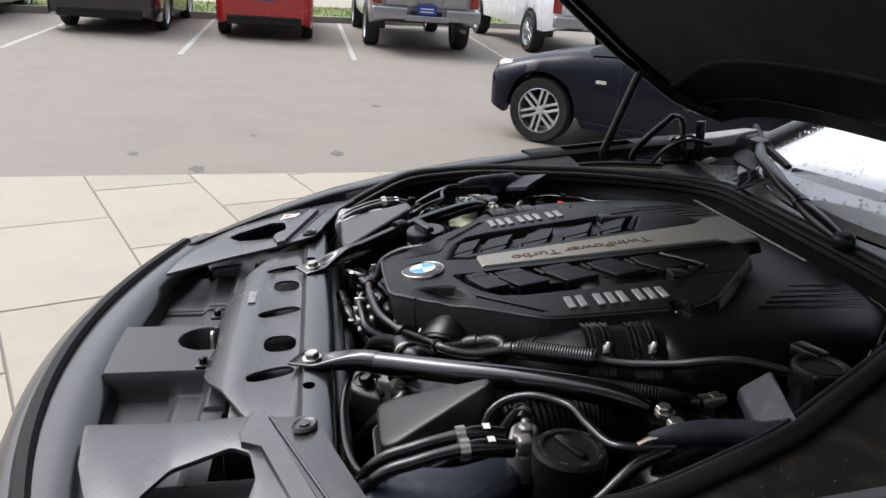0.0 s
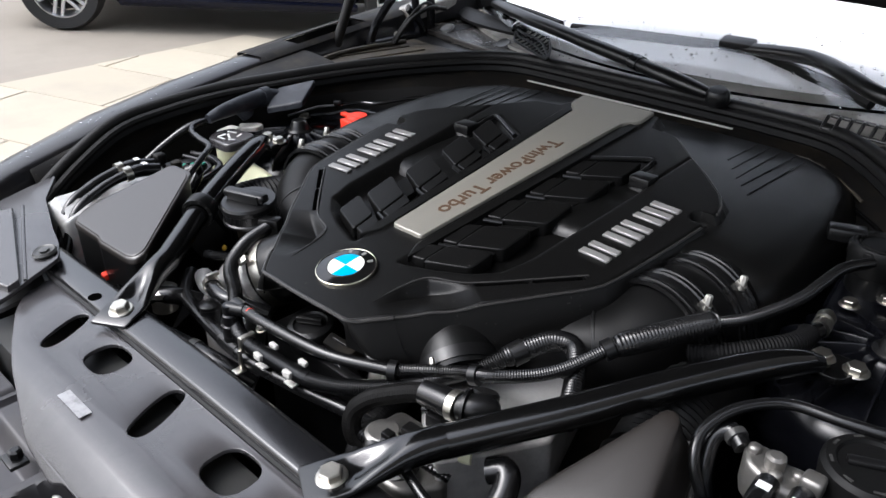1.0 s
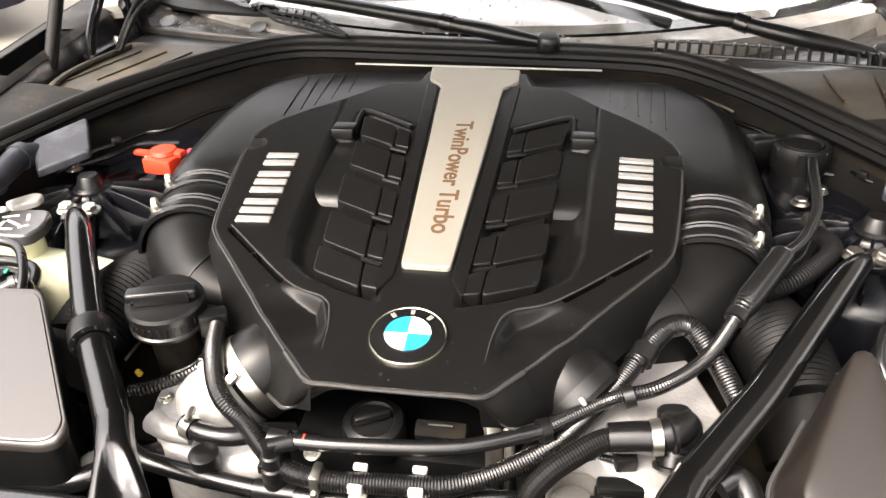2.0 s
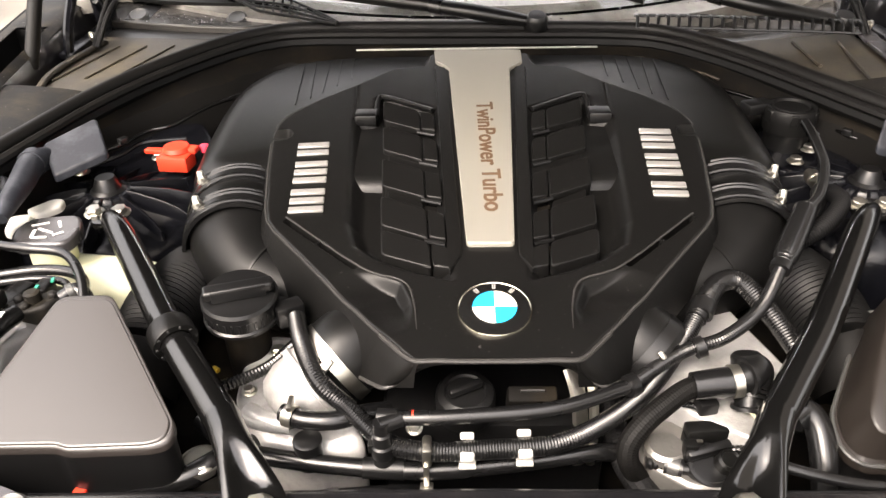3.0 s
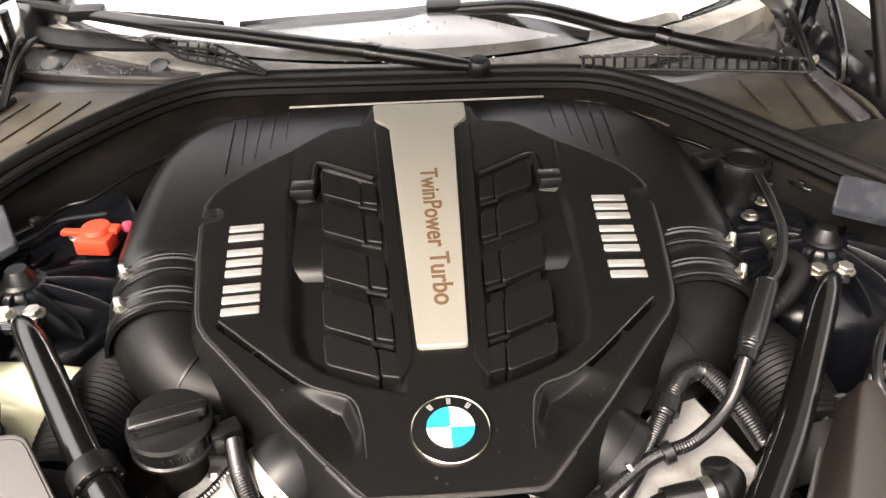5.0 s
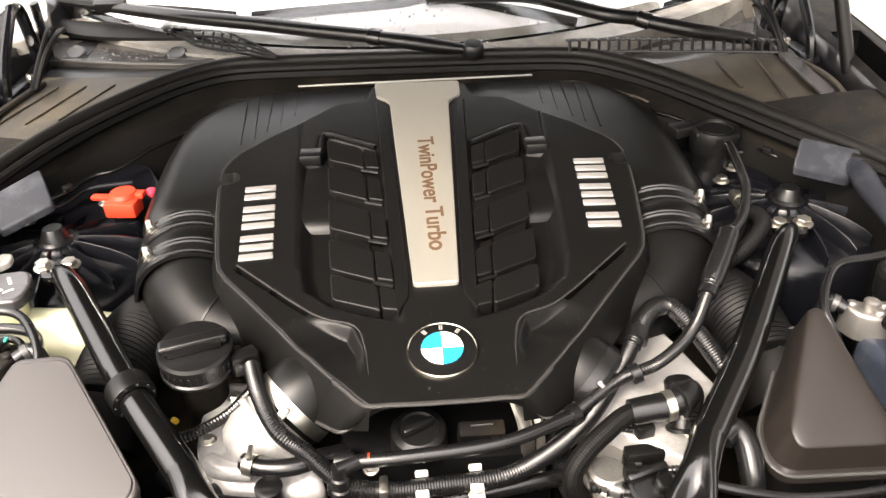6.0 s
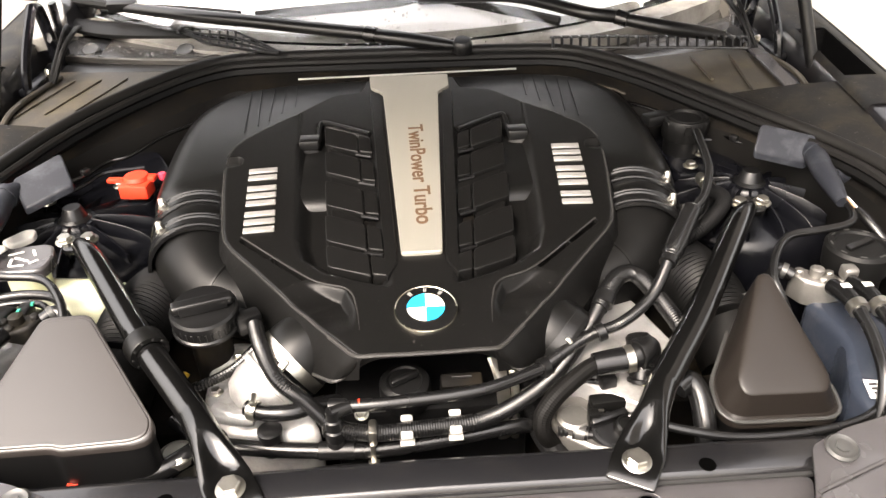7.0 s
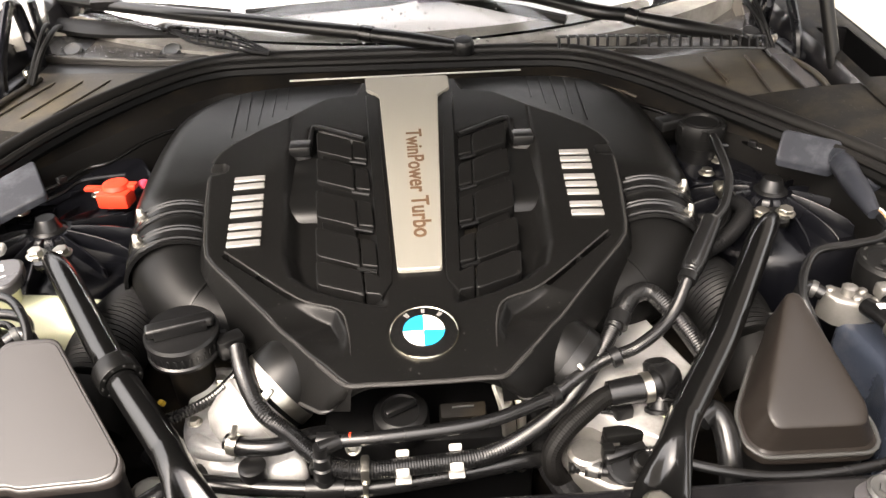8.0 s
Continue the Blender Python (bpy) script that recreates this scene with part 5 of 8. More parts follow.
# pads in the two wells
for sg in (-1, 1):
    edges = [(1.224, 1.182), (1.146, 1.104), (1.057, 1.016), (0.966, 0.926), (0.893, 0.857)]
    for k, (yo, yi) in enumerate(edges):
        xo, xi = 0.157 - 0.0052 * k, 0.077 - 0.0062 * k
        xs = xi + 0.021
        grade = (yo - yi) / (xo - xi)
        ys_ = yi + grade * 0.021
        run = (0.052, 0.058, 0.060, 0.057, 0.044)[k]

        def level(x, y, lift, tilt):
            """A face that falls forward from the pad's slanting rear edge."""
            return cover_z(x, y) + lift - tilt * (yi + grade * (abs(x) - xi) - y)
        main = [(sg * xo, yo), (sg * (xs + 0.0009), ys_), (sg * (xs - 0.0032), ys_ - run + 0.002), (sg * (xo - 0.004), yo - run)]
        pad = part("pad", prism(rounded(main, 0.007, 3), lambda x, y: level(x, y, 0.0045, 0.09), 0.020, 0.0022, 3), COVER, cover, "raised black pad in the recess", angle=50)
        tongue = [(sg * (xs - 0.0009), ys_), (sg * (xi - 0.001), yi), (sg * (xi - 0.005), yi - run + 0.010), (sg * (xs - 0.0040), ys_ - run + 0.006)]
        part("tongue", prism(rounded(tongue, 0.003, 2), lambda x, y: level(x, y, 0.0035, 0.09), 0.020, 0.0018, 2), COVER, pad)
        part("front_lip", tube([(sg * (xo - 0.006), yo - run + 0.003, level(xo, yo - run, 0.0030, 0.09)), (sg * (xs - 0.002), ys_ - run + 0.004, level(xs, ys_ - run, 0.0030, 0.09))], 0.0018, 6, 2), COVER, pad)
        if k < 4:
            yo2, yi2 = edges[k + 1]
            g2 = (yo2 - yi2) / (xo - 0.0052 - xi + 0.0062)
            low = [(sg * (xo - 0.012), yo - run - 0.004), (sg * (xs + 0.001), ys_ - run - 0.002), (sg * (xs - 0.004), yi2 + g2 * 0.021 - 0.004), (sg * (xo - 0.016), yo2 - 0.008)]
            part("step", prism(rounded(low, 0.003, 2), lambda x, y: cover_z(x, y) - 0.0065, 0.010, 0.0012, 2), COVER, pad)
            ym = yi - run + 0.004
            part("slot_bar", tube([(sg * (xs + 0.001), ym + grade * 0.018, cover_z(0, ym) - 0.004), (sg * (xi - 0.004), ym - 0.002, cover_z(0, ym) - 0.004)], 0.0032, 8, 2), PLASTIC, pad, "shiny bar across a dark slot")
            # black plate put in the slot to give its shade
            part("slot_shade", prism([(sg * (xs - 0.001), ys_ - run + 0.004), (sg * (xi - 0.004), yi - run + 0.008), (sg * (xi - 0.006), yi2 + 0.002), (sg * (xs - 0.005), yi2 + g2 * 0.021 + 0.002)], lambda x, y: cover_z(x, y) - 0.0150, 0.004), MATTE, pad)
    part("hook", merge(box((0.034, 0.032, 0.017), 0.003, Matrix.Translation((sg * 0.181, 1.188, cover_z(0, 1.188) - 0.012))),
                       tube([(sg * 0.166, 1.192, 1.069), (sg * 0.166, 1.234, 1.077), (sg * 0.158, 1.246, 1.0800), (sg * 0.120, 1.224, 1.0780), (sg * 0.078, 1.199, 1.0745)], 0.0042, 8, 5)), PLASTIC, cover, "black moulded hook")
    part("fixing_bolt", lathe([(0.009, -0.02), (0.009, 0.0), (0.006, 0.003), (0.0, 0.003)], 12, Matrix.Translation((sg * 0.306, 1.133, cover_z(0, 1.133) - 0.014))), PLASTIC, cover)
    # long side rail beside the strip
    part("side_rail", prism(rounded([(sg * 0.060, 1.345), (sg * 0.078, 1.345), (sg * 0.049, 0.815), (sg * 0.0345, 0.845), (sg * 0.0345, 0.87)], 0.004, 3), lambda x, y: cover_z(x, y) + 0.003, 0.012, 0.002), COVER, cover)
    # letters become plain upright bars, read along the car
    groups = ((0.0, 0.040, 2), (0.050, 0.060, 3), (0.118, 0.060, 3))
    for g0, gl, n in groups:
        bars = []
        for k in range(n):
            y = (1.108 - g0 - gl * (k + 0.5) / n) if sg < 0 else (0.958 + g0 + gl * (k + 0.5) / n)
            xc = sg * (0.2445 - 0.075 * (1.03 - y)) if sg < 0 else 0.2475 - 0.07 * (1.04 - y)
            bars.append(box((0.046, gl / n * 0.62, 0.004), 0.0012, Matrix.Translation((xc, y, cover_z(xc, y) - 0.0005)) @ Matrix.Rotation(radians(6.8), 4, "X") @ Matrix.Rotation(radians(-sg * 3.5), 4, "Z"), 1))
        part("badge_bar", merge(*bars), SILVER, cover, "raised satin silver badge bars")

# silver strip with engraved words
so = rounded([(-0.0795, 1.408), (-0.0765, 1.362), (-0.053, 1.337), (-0.0285, 0.862), (0.0300, 0.862), (0.0505, 1.333), (0.0735, 1.357), (0.0735, 1.404)], 0.006, 3)
strip = part("trim_strip", prism(so, lambda x, y: cover_z(x, y) + 0.006, 0.012, 0.0022, 3), BRUSHED, cover, "tapered champagne silver trim strip")
tm = Matrix.Translation((0.0045, 1.069, cover_z(0, 1.069) + 0.0062)) @ Matrix.Rotation(math.atan(0.12), 4, "X") @ Matrix.Rotation(radians(-89), 4, "Z") @ Matrix.Diagonal((1.06, 1, 1, 1))
part("lettering", text_mesh("TwinPower Turbo", 0.0362, tm, 0.0006), ENGRAVE, strip, "engraved bronze words TwinPower Turbo")

# round emblem in plain colours
em = frame_at((0.001, 0.751, cover_h(0, 0.751)), (0, -0.16, 1))
emblem = part("emblem", ring([(0.0396, 0.0), (0.0419, 0.0), (0.0419, 0.0028), (0.0412, 0.0042), (0.0402, 0.0046), (0.0396, 0.0040)], 48, em), CHROME, cover, "round emblem with a chrome rim")
part("ring", ring([(0.0255, 0.001), (0.0397, 0.001), (0.0397, 0.0038), (0.026, 0.0060), (0.0255, 0.0062)], 48, em), ENAMEL_BLACK, emblem, "glossy black ring")
part("inner_ring", ring([(0.0246, 0.001), (0.0258, 0.001), (0.0258, 0.0066), (0.0246, 0.0066)], 48, em), CHROME, emblem)
for q in range(4):
    bm = bmesh.new()
    c = bm.verts.new((0, 0, 0.0066))
    arc = [bm.verts.new((0.0247 * math.cos(w), 0.0247 * math.sin(w), 0.0062)) for w in (math.pi / 2 * (q + k / 8) for k in range(9))]
    for a, b in zip(arc, arc[1:]):
        bm.faces.new((c, a, b))
    bm.transform(em)
    part("quadrant", thicken(bm, 0.003), ENAMEL_WHITE if q % 2 == 0 else ENAMEL_BLUE, emblem, "white enamel quadrant" if q % 2 == 0 else "sky blue enamel quadrant")
for w in (50, 54.5, 88, 92, 125.5, 130):
    part("mark", box((0.0018, 0.0072, 0.0009), 0, em @ Matrix.Translation((0.0322 * math.cos(radians(w)), 0.0322 * math.sin(radians(w)), 0.0050)) @ Matrix.Rotation(radians(w - 90), 4, "Z")), SILVER, emblem, "plain silver mark")

# ---- intake plenum and charge pipes ----
plenum = thing("intake_plenum", (0, 1.25, 0.9), "black plastic intake plenum behind the engine cover", "intake")
ph = [(0.10, 1.535), (0.28, 1.53), (0.37, 1.505), (0.428, 1.44), (0.447, 1.36), (0.45, 1.29), (0.447, 1.18), (0.440, 1.085), (0.425, 1.062), (0.36, 1.048), (0.20, 1.0)]


def even(loop, n):
    """The same closed outline with n even steps."""
    arr = np.array(list(loop) + [loop[0]], float)
    cum = np.r_[0, np.cumsum(np.linalg.norm(np.diff(arr, axis=0), axis=1))]
    return [(float(np.interp(s, cum, arr[:, 0])), float(np.interp(s, cum, arr[:, 1]))) for s in np.linspace(0, cum[-1], n, endpoint=False)]


edge = even(rounded(ph + [(-x, y) for x, y in ph[::-1]], 0.05, 6), 120)
levels = [(1.0, -0.17), (1.0, -0.062), (0.994, -0.044), (0.98, -0.028), (0.955, -0.014), (0.92, -0.005), (0.875, 0.0), (0.6, 0.003), (0.2, 0.004)]
body = grid([[(x * s, 1.25 + (y - 1.25) * s, 1.056 + 0.03 * (1.25 + (y - 1.25) * s - 1.3) + h) for x, y in edge] for s, h in levels], close_v=True)
body.verts.ensure_lookup_table()
body.faces.new(body.verts[-120:])
part("body", body, PLENUM, plenum, angle=70)
for sg in (-1, 1):
    for xt, yt, xb, yb in ((0.323, 1.457, 0.309, 1.273), (0.303, 1.468, 0.288, 1.298), (0.277, 1.476, 0.270, 1.319), (0.255, 1.479, 0.249, 1.350), (0.232, 1.484, 0.227, 1.380)):
        part("rib", tube([(sg * (xt + (xb - xt) * f), yt + (yb - yt) * f, 1.0593 + 0.03 * (yt + (yb - yt) * f - 1.3)) for f in (0.0, 0.5, 1.0)], 0.0010, 6, 4), PLENUM, plenum)
mesh_thing("heat_shield_edge", box((0.43, 0.006, 0.002), 0.0006, Matrix.Translation((-0.004, 1.415, 1.102))), ZINC, "bright metal edge behind the engine cover", "trim")

for sg in (-1, 1):
    P = [(sg * 0.345, 1.27, 0.945), (sg * 0.354, 1.17, 0.957), (sg * 0.358, 1.08, 0.970), (sg * 0.343, 0.985, 0.970), (sg * 0.312, 0.928, 0.955), (sg * 0.258, 0.898, 0.942), (sg * 0.19, 0.885, 0.935), (sg * 0.12, 0.88, 0.93)]
    pipe = thing("charge_pipe", (sg * 0.34, 1.0, 0.97), "thick ribbed black charge air pipe with metal clamps", "pipe", "charge air pipes")
    part("duct", tube(P, [0.074, 0.077, 0.078, 0.072, 0.062, 0.055, 0.050, 0.045], 28, 10), DUCTM, pipe, angle=60)
    for y, s in ((1.050, 0.0785), (0.982, 0.0757)):
        c = (sg * float(np.interp(y, (0.985, 1.08), (0.343, 0.358))), y, float(np.interp(y, (0.985, 1.08), (0.969, 0.971))))
        ax = (sg * 0.16, 1, 0.08)
        ridge = [(s - 0.002, -0.0215), (s + 0.0035, -0.0205), (s + 0.0035, -0.0175), (s + 0.0020, -0.0165), (s + 0.0020, -0.0135), (s + 0.0040, -0.0125), (s + 0.0040, -0.0095), (s + 0.0015, -0.0080)]
        part("sleeve", ring(ridge + [(r, -d) for r, d in ridge[::-1]], 44, frame_at(c, ax)), HOSE, pipe, "ribbed rubber sleeve under the clamp", angle=25)
        band = part("clamp", ring([(s + 0.001, -0.0055), (s + 0.0030, -0.005), (s + 0.0030, 0.005), (s + 0.001, 0.0055)], 36, frame_at(c, ax)), PLASTIC, pipe, "dark hose clamp")
        sd = Vector((sg * 0.62, -0.05, 0.78)).normalized()
        q = Vector(c) + sd * (s + 0.002)
        part("screw", merge(box((0.010, 0.014, 0.008), 0.002, frame_at(q, sd)), lathe([(0.0050, -0.008), (0.0050, 0.009), (0.0038, 0.011), (0.0, 0.011)], 8, frame_at(q + sd * 0.006, (0, 0.25, 1)))), ZINC, band, "zinc clamp screw")
        part("screw_tail", box((0.013, 0.007, 0.024), 0.002, frame_at(q + Vector((sg * 0.004, 0, -0.030)), (0, 0, 1))), GREYBAND, band)
    crease_at, crease_ax = Vector(P[4]).lerp(Vector(P[5]), 0.35), (Vector(P[5]) - Vector(P[4])).normalized()
    part("crease", ring([(0.054, -0.004), (0.0618, -0.0015), (0.0618, 0.0015), (0.054, 0.004)], 40, frame_at(crease_at, crease_ax)), PLENUM, pipe, "moulded crease round the bend")
    # front elbow below the cover and its clamp
    ax = Vector((sg * -0.74, 0.48, 0.47)).normalized()
    base = Vector((sg * 0.194, 0.752 if sg < 0 else 0.766, 0.934))
    part("front_elbow", lathe([(0.050, 0.0), (0.052, 0.010), (0.052, 0.03), (0.050, 0.055), (0.04, 0.075)], 32, frame_at(base, ax)), PLENUM, pipe, "smooth black pipe end")
    cl = part("clamp", ring([(0.0505, 0.0), (0.0532, 0.0), (0.0532, 0.016), (0.0505, 0.016)], 36, frame_at(base + ax * 0.006, ax)), ZINC if sg < 0 else PLASTIC, pipe, "bright metal hose clamp" if sg < 0 else "dark hose clamp")
    part("screw", box((0.010, 0.018, 0.009) if sg < 0 else (0.006, 0.010, 0.006), 0.002, frame_at(base + ax * 0.012 + Vector((sg * 0.0, -0.046, 0.036)), Vector((0, -0.75, 0.6)), 40 * sg)), ZINC, cl)

# alloy cooler housings
hl = thing("charge_cooler", (-0.21, 0.72, 0.85), "cast aluminium charge cooler housing", "housing", "charge coolers")
part("casting", prism(rounded([(-0.285, 0.832), (-0.246, 0.824), (-0.19, 0.748), (-0.152, 0.688), (-0.140, 0.668), (-0.165, 0.655), (-0.205, 0.656), (-0.266, 0.672), (-0.303, 0.729), (-0.305, 0.79)], 0.014), lambda x, y: 0.921 + 0.13 * (y - 0.72) - 0.12 * max(0.0, -x - 0.23) - 0.35 * max(0.0, 0.705 - y), 0.12, 0.016, 5), CAST, hl, angle=60)
for x, y in ((-0.262, 0.795), (-0.285, 0.735)):
    hex_bolt((x, y, 0.921 + 0.13 * (y - 0.72) - 0.12 * max(0.0, -x - 0.23)), (0, 0, 1), 0.007, hl)
part("cast_rib", tube([(-0.232, 0.80, 0.930), (-0.225, 0.74, 0.925), (-0.232, 0.685, 0.917)], 0.005, 8, 5), CAST, hl, "raised cast rib")
part("outlet", lathe([(0.046, -0.01), (0.048, 0.0), (0.048, 0.008), (0.052, 0.010), (0.052, 0.018), (0.047, 0.020), (0.048, 0.035), (0.042, 0.055), (0.03, 0.065)], 30, frame_at((-0.198, 0.748, 0.930), (-0.74, -0.48, -0.47))), CAST, hl, angle=60)
part("spigot", tube([(-0.275, 0.69, 0.925), (-0.25, 0.677, 0.925), (-0.225, 0.676, 0.922)], [0.014, 0.011, 0.010], 12, 4), CAST, hl)
hr = thing("charge_cooler", (0.26, 0.72, 0.85), "cast aluminium charge cooler housing with a flat plate", "housing", "charge coolers")
part("casting", prism(rounded([(0.300, 0.885), (0.343, 0.75), (0.272, 0.640), (0.225, 0.67), (0.165, 0.725), (0.172, 0.752), (0.236, 0.826)], 0.008), lambda x, y: 0.934 + 0.02 * (y - 0.75), 0.12, 0.004, 2), CAST, hr, angle=60)
# lower plate and boss use the darker alloy to paint in their shade
part("lower_plate", prism(rounded([(0.155, 0.70), (0.235, 0.70), (0.285, 0.645), (0.255, 0.60), (0.20, 0.60), (0.152, 0.64)], 0.012), lambda x, y: 0.905, 0.05, 0.006, 2), DULLCAST, hr, "lower plate in darker alloy for the shade it sits in", angle=60)
part("boss", lathe([(0.022, 0), (0.022, 0.012), (0.018, 0.016), (0.0, 0.016)], 20, Matrix.Translation((0.18, 0.648, 0.903))), DULLCAST, hr)

# engine front between the coolers
ef = thing("timing_case", (0.02, 0.70, 0.75), "dark timing case with a black cap and a steel bracket", "engine part")
part("case", box((0.26, 0.12, 0.22), 0.012, Matrix.Translation((0.0, 0.755, 0.68)), 2), PLASTIC, ef)
part("cap", merge(lathe([(0.034, -0.01), (0.034, 0.016), (0.032, 0.020), (0.024, 0.023), (0.022, 0.020), (0.0, 0.020)], 32, frame_at((-0.032, 0.712, 0.918), (0, -0.15, 1))), box((0.040, 0.009, 0.010), 0.003, frame_at((-0.032, 0.709, 0.940), (0, -0.15, 1), 25))), PLASTIC, ef, "round black cap with a low grip", angle=35)
part("label_block", box((0.055, 0.02, 0.05), 0.004, frame_at((0.042, 0.722, 0.900), (0, -0.5, 1))), MATTE, ef, "black moulded block")
for k in range(4):
    part("label_bar", box((0.026, 0.0015, 0.005), 0, frame_at((0.042, 0.702 - 0.004 * k, 0.945 - 0.009 * k), (0, -0.5, 1))), GREYBAND, ef, "plain grey mark")
part("bracket", merge(tube([(0.088, 0.735, 0.95), (0.096, 0.715, 0.925), (0.099, 0.70, 0.885), (0.099, 0.695, 0.84)], 0.010, 8, 5, flat=0.5), tube([(0.108, 0.735, 0.95), (0.113, 0.715, 0.925), (0.114, 0.70, 0.885), (0.113, 0.695, 0.84)], 0.006, 8, 5)), ZINC, ef, "bent steel bracket")
hex_bolt((-0.088, 0.668, 0.925), (0, -0.5, 1), 0.007, ef)
mesh_thing("engine_block", box((0.86, 0.70, 0.26), 0.03, Matrix.Translation((0, 1.07, 0.60))), MATTE, "dark engine block deep in the bay", "engine")
# unseen dark sheet, added to keep ground light out of the bay
mesh_thing("bay_light_block", box((1.50, 1.35, 0.02), 0.004, Matrix.Translation((0, 0.92, 0.50))), MATTE, "unseen dark sheet added below the engine against ground light", "tray")


# ---- strut braces and towers ----
def brace(sg, collar):
    b = thing("strut_brace", (sg * 0.37, 0.77, 0.95), "glossy black tubular strut brace with a ring collar" if collar else "glossy black tubular strut brace", "brace", "strut braces")
    P = [(0.281, 0.637, 0.968), (0.311, 0.677, 0.976), (0.365, 0.749, 0.99), (0.427, 0.843, 1.005), (0.481, 0.926, 1.0135), (0.511, 0.968, 1.013), (0.528, 0.99, 1.008)]
    part("tube", tube([(sg * x, y, z) for x, y, z in P], [0.0184, 0.0185, 0.0185, 0.0185, 0.018, 0.015, 0.010], 22, 8), TUBE, b, angle=60)
    # flattened front foot: wide shell narrowing into the tube
    rows = []
    d = Vector((sg * 0.489, 0.872, 0.10)).normalized()
    s = d.cross(Vector((0, 0, 1))).normalized()
    foot = Vector((sg * 0.2255, 0.538, 0.9505))
    for t, w, h, q, dip in ((-0.031, 0.025, 0.004, 0.35, 0), (-0.030, 0.027, 0.006, 0.3, 0), (0.0, 0.0285, 0.006, 0.3, 0), (0.014, 0.0285, 0.007, 0.35, 0.001), (0.022, 0.0275, 0.010, 0.5, 0.006), (0.036, 0.0255, 0.020, 0.7, 0.013), (0.054, 0.0225, 0.029, 0.85, 0.010), (0.074, 0.0195, 0.036, 1.0, 0.0), (0.095, 0.0187, 0.0372, 1.0, 0.0), (0.118, 0.0187, 0.0372, 1.0, 0.0)):
        c = foot + d * t + Vector((0, 0, 0.0075 * max(0, min(1, (t - 0.012) / 0.075))))
        ring_ = []
        for j in range(28):
            a = 2 * math.pi * j / 28
            ca, sa = math.cos(a), math.sin(a)
            px, pz = w * math.copysign(abs(ca) ** q, ca), h * 0.5 * math.copysign(abs(sa) ** q, sa)
            pz -= dip * max(0.0, 1 - (px / (w * 0.6)) ** 2) if sa > 0.05 else 0.0
            ring_.append(c + s * px + Vector((0, 0, pz)))
        rows.append(ring_)
    bm = grid(rows, close_v=True)
    bm.verts.ensure_lookup_table()
    bm.faces.new(bm.verts[:28]), bm.faces.new(bm.verts[-28:])
    part("foot", bm, TUBE, b, "flattened glossy black foot", angle=50)
    hex_bolt(foot + Vector((0, 0, 0.002)), (0, -0.12, 1), 0.0125, b, 12)
    # rear plate on the tower
    part("rear_plate", prism(rounded([(sg * 0.508, 0.985), (sg * 0.552, 0.985), (sg * 0.572, 1.025), (sg * 0.552, 1.038), (sg * 0.512, 1.034)], 0.008), lambda x, y: 1.0, 0.008, 0.002), TUBE, b)
    for x in (0.522, 0.559):
        hex_bolt((sg * x, 1.016, 0.9985), (0, -0.1, 1), 0.0110, b, 5)
    if collar:
        c, ax = Vector((sg * 0.3630, 0.7460, 0.9905)), Vector((sg * 0.59, 0.80, 0.12))
        part("collar", ring([(0.0186, -0.013), (0.0255, -0.013), (0.0262, -0.011), (0.0262, 0.011), (0.0255, 0.013), (0.0186, 0.013)], 32, frame_at(c, ax)), PLENUM, b, "dark ring collar")
        for k in range(10):
            a = radians(36 * k)
            # small dark pegs paint the darkness of drilled holes
            part("hole", lathe([(0.0017, -0.0135), (0.0017, -0.012)], 8, frame_at(c, ax) @ Matrix.Translation((0.0222 * math.cos(a), 0.0222 * math.sin(a), -0.0005))), INK, b)


brace(-1, True)
brace(1, False)

for sg in (-1, 1):
    tw = thing("strut_tower", (sg * 0.575, 1.10, 0.8), "dark blue-black ribbed strut tower casting", "strut tower", "strut towers")
    C = Vector((sg * 0.578, 1.108, 0.0))
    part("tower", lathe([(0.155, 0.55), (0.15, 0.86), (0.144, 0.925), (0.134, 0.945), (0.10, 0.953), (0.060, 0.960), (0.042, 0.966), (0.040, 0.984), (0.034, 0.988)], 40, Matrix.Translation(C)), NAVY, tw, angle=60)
    part("hub", lathe([(0.027, 0.980), (0.027, 0.989), (0.0245, 0.991), (0.0215, 0.993), (0.0150, 1.009), (0.0138, 1.0105), (0.0, 1.0105)], 24, Matrix.Translation(C)), PLASTIC, tw, "black centre cap", angle=30)
    for k in range(15):
        a = radians(24 * k + 10)
        d = Vector((math.cos(a), math.sin(a), 0))
        e = Vector((-d.y, d.x, 0))
        part("rib", grid([[C + d * r + e * w + Vector((0, 0, z)) for w, z in ((-0.0030, zt - 0.05), (-0.0019, zt - 0.0010), (-0.0011, zt), (0.0011, zt), (0.0019, zt - 0.0010), (0.0030, zt - 0.05))] for r, zt in ((0.033, 0.991), (0.050, 0.989), (0.09, 0.981), (0.118, 0.972), (0.132, 0.962), (0.136, 0.90))]), NAVY, tw, angle=45)
    for x, y in ((0.50, 1.185), (0.648, 1.175)):
        hex_bolt((sg * x, y, 0.985), (0, 0, 1), 0.010, tw)
    part("rear_shelf", prism(rounded([(sg * 0.47, 1.17), (sg * 0.66, 1.16), (sg * 0.68, 1.30), (sg * 0.50, 1.36), (sg * 0.46, 1.28)], 0.02), lambda x, y: 0.975 + 0.1 * (y - 1.16), 0.05, 0.006), NAVY, tw, "dark painted shelf with pressed ribs")
    part("shelf_lip", tube([(sg * 0.665, 1.17, 0.985), (sg * 0.60, 1.215, 0.995), (sg * 0.57, 1.25, 1.002), (sg * 0.50, 1.262, 1.004)], 0.004, 8, 5), NAVY, tw)

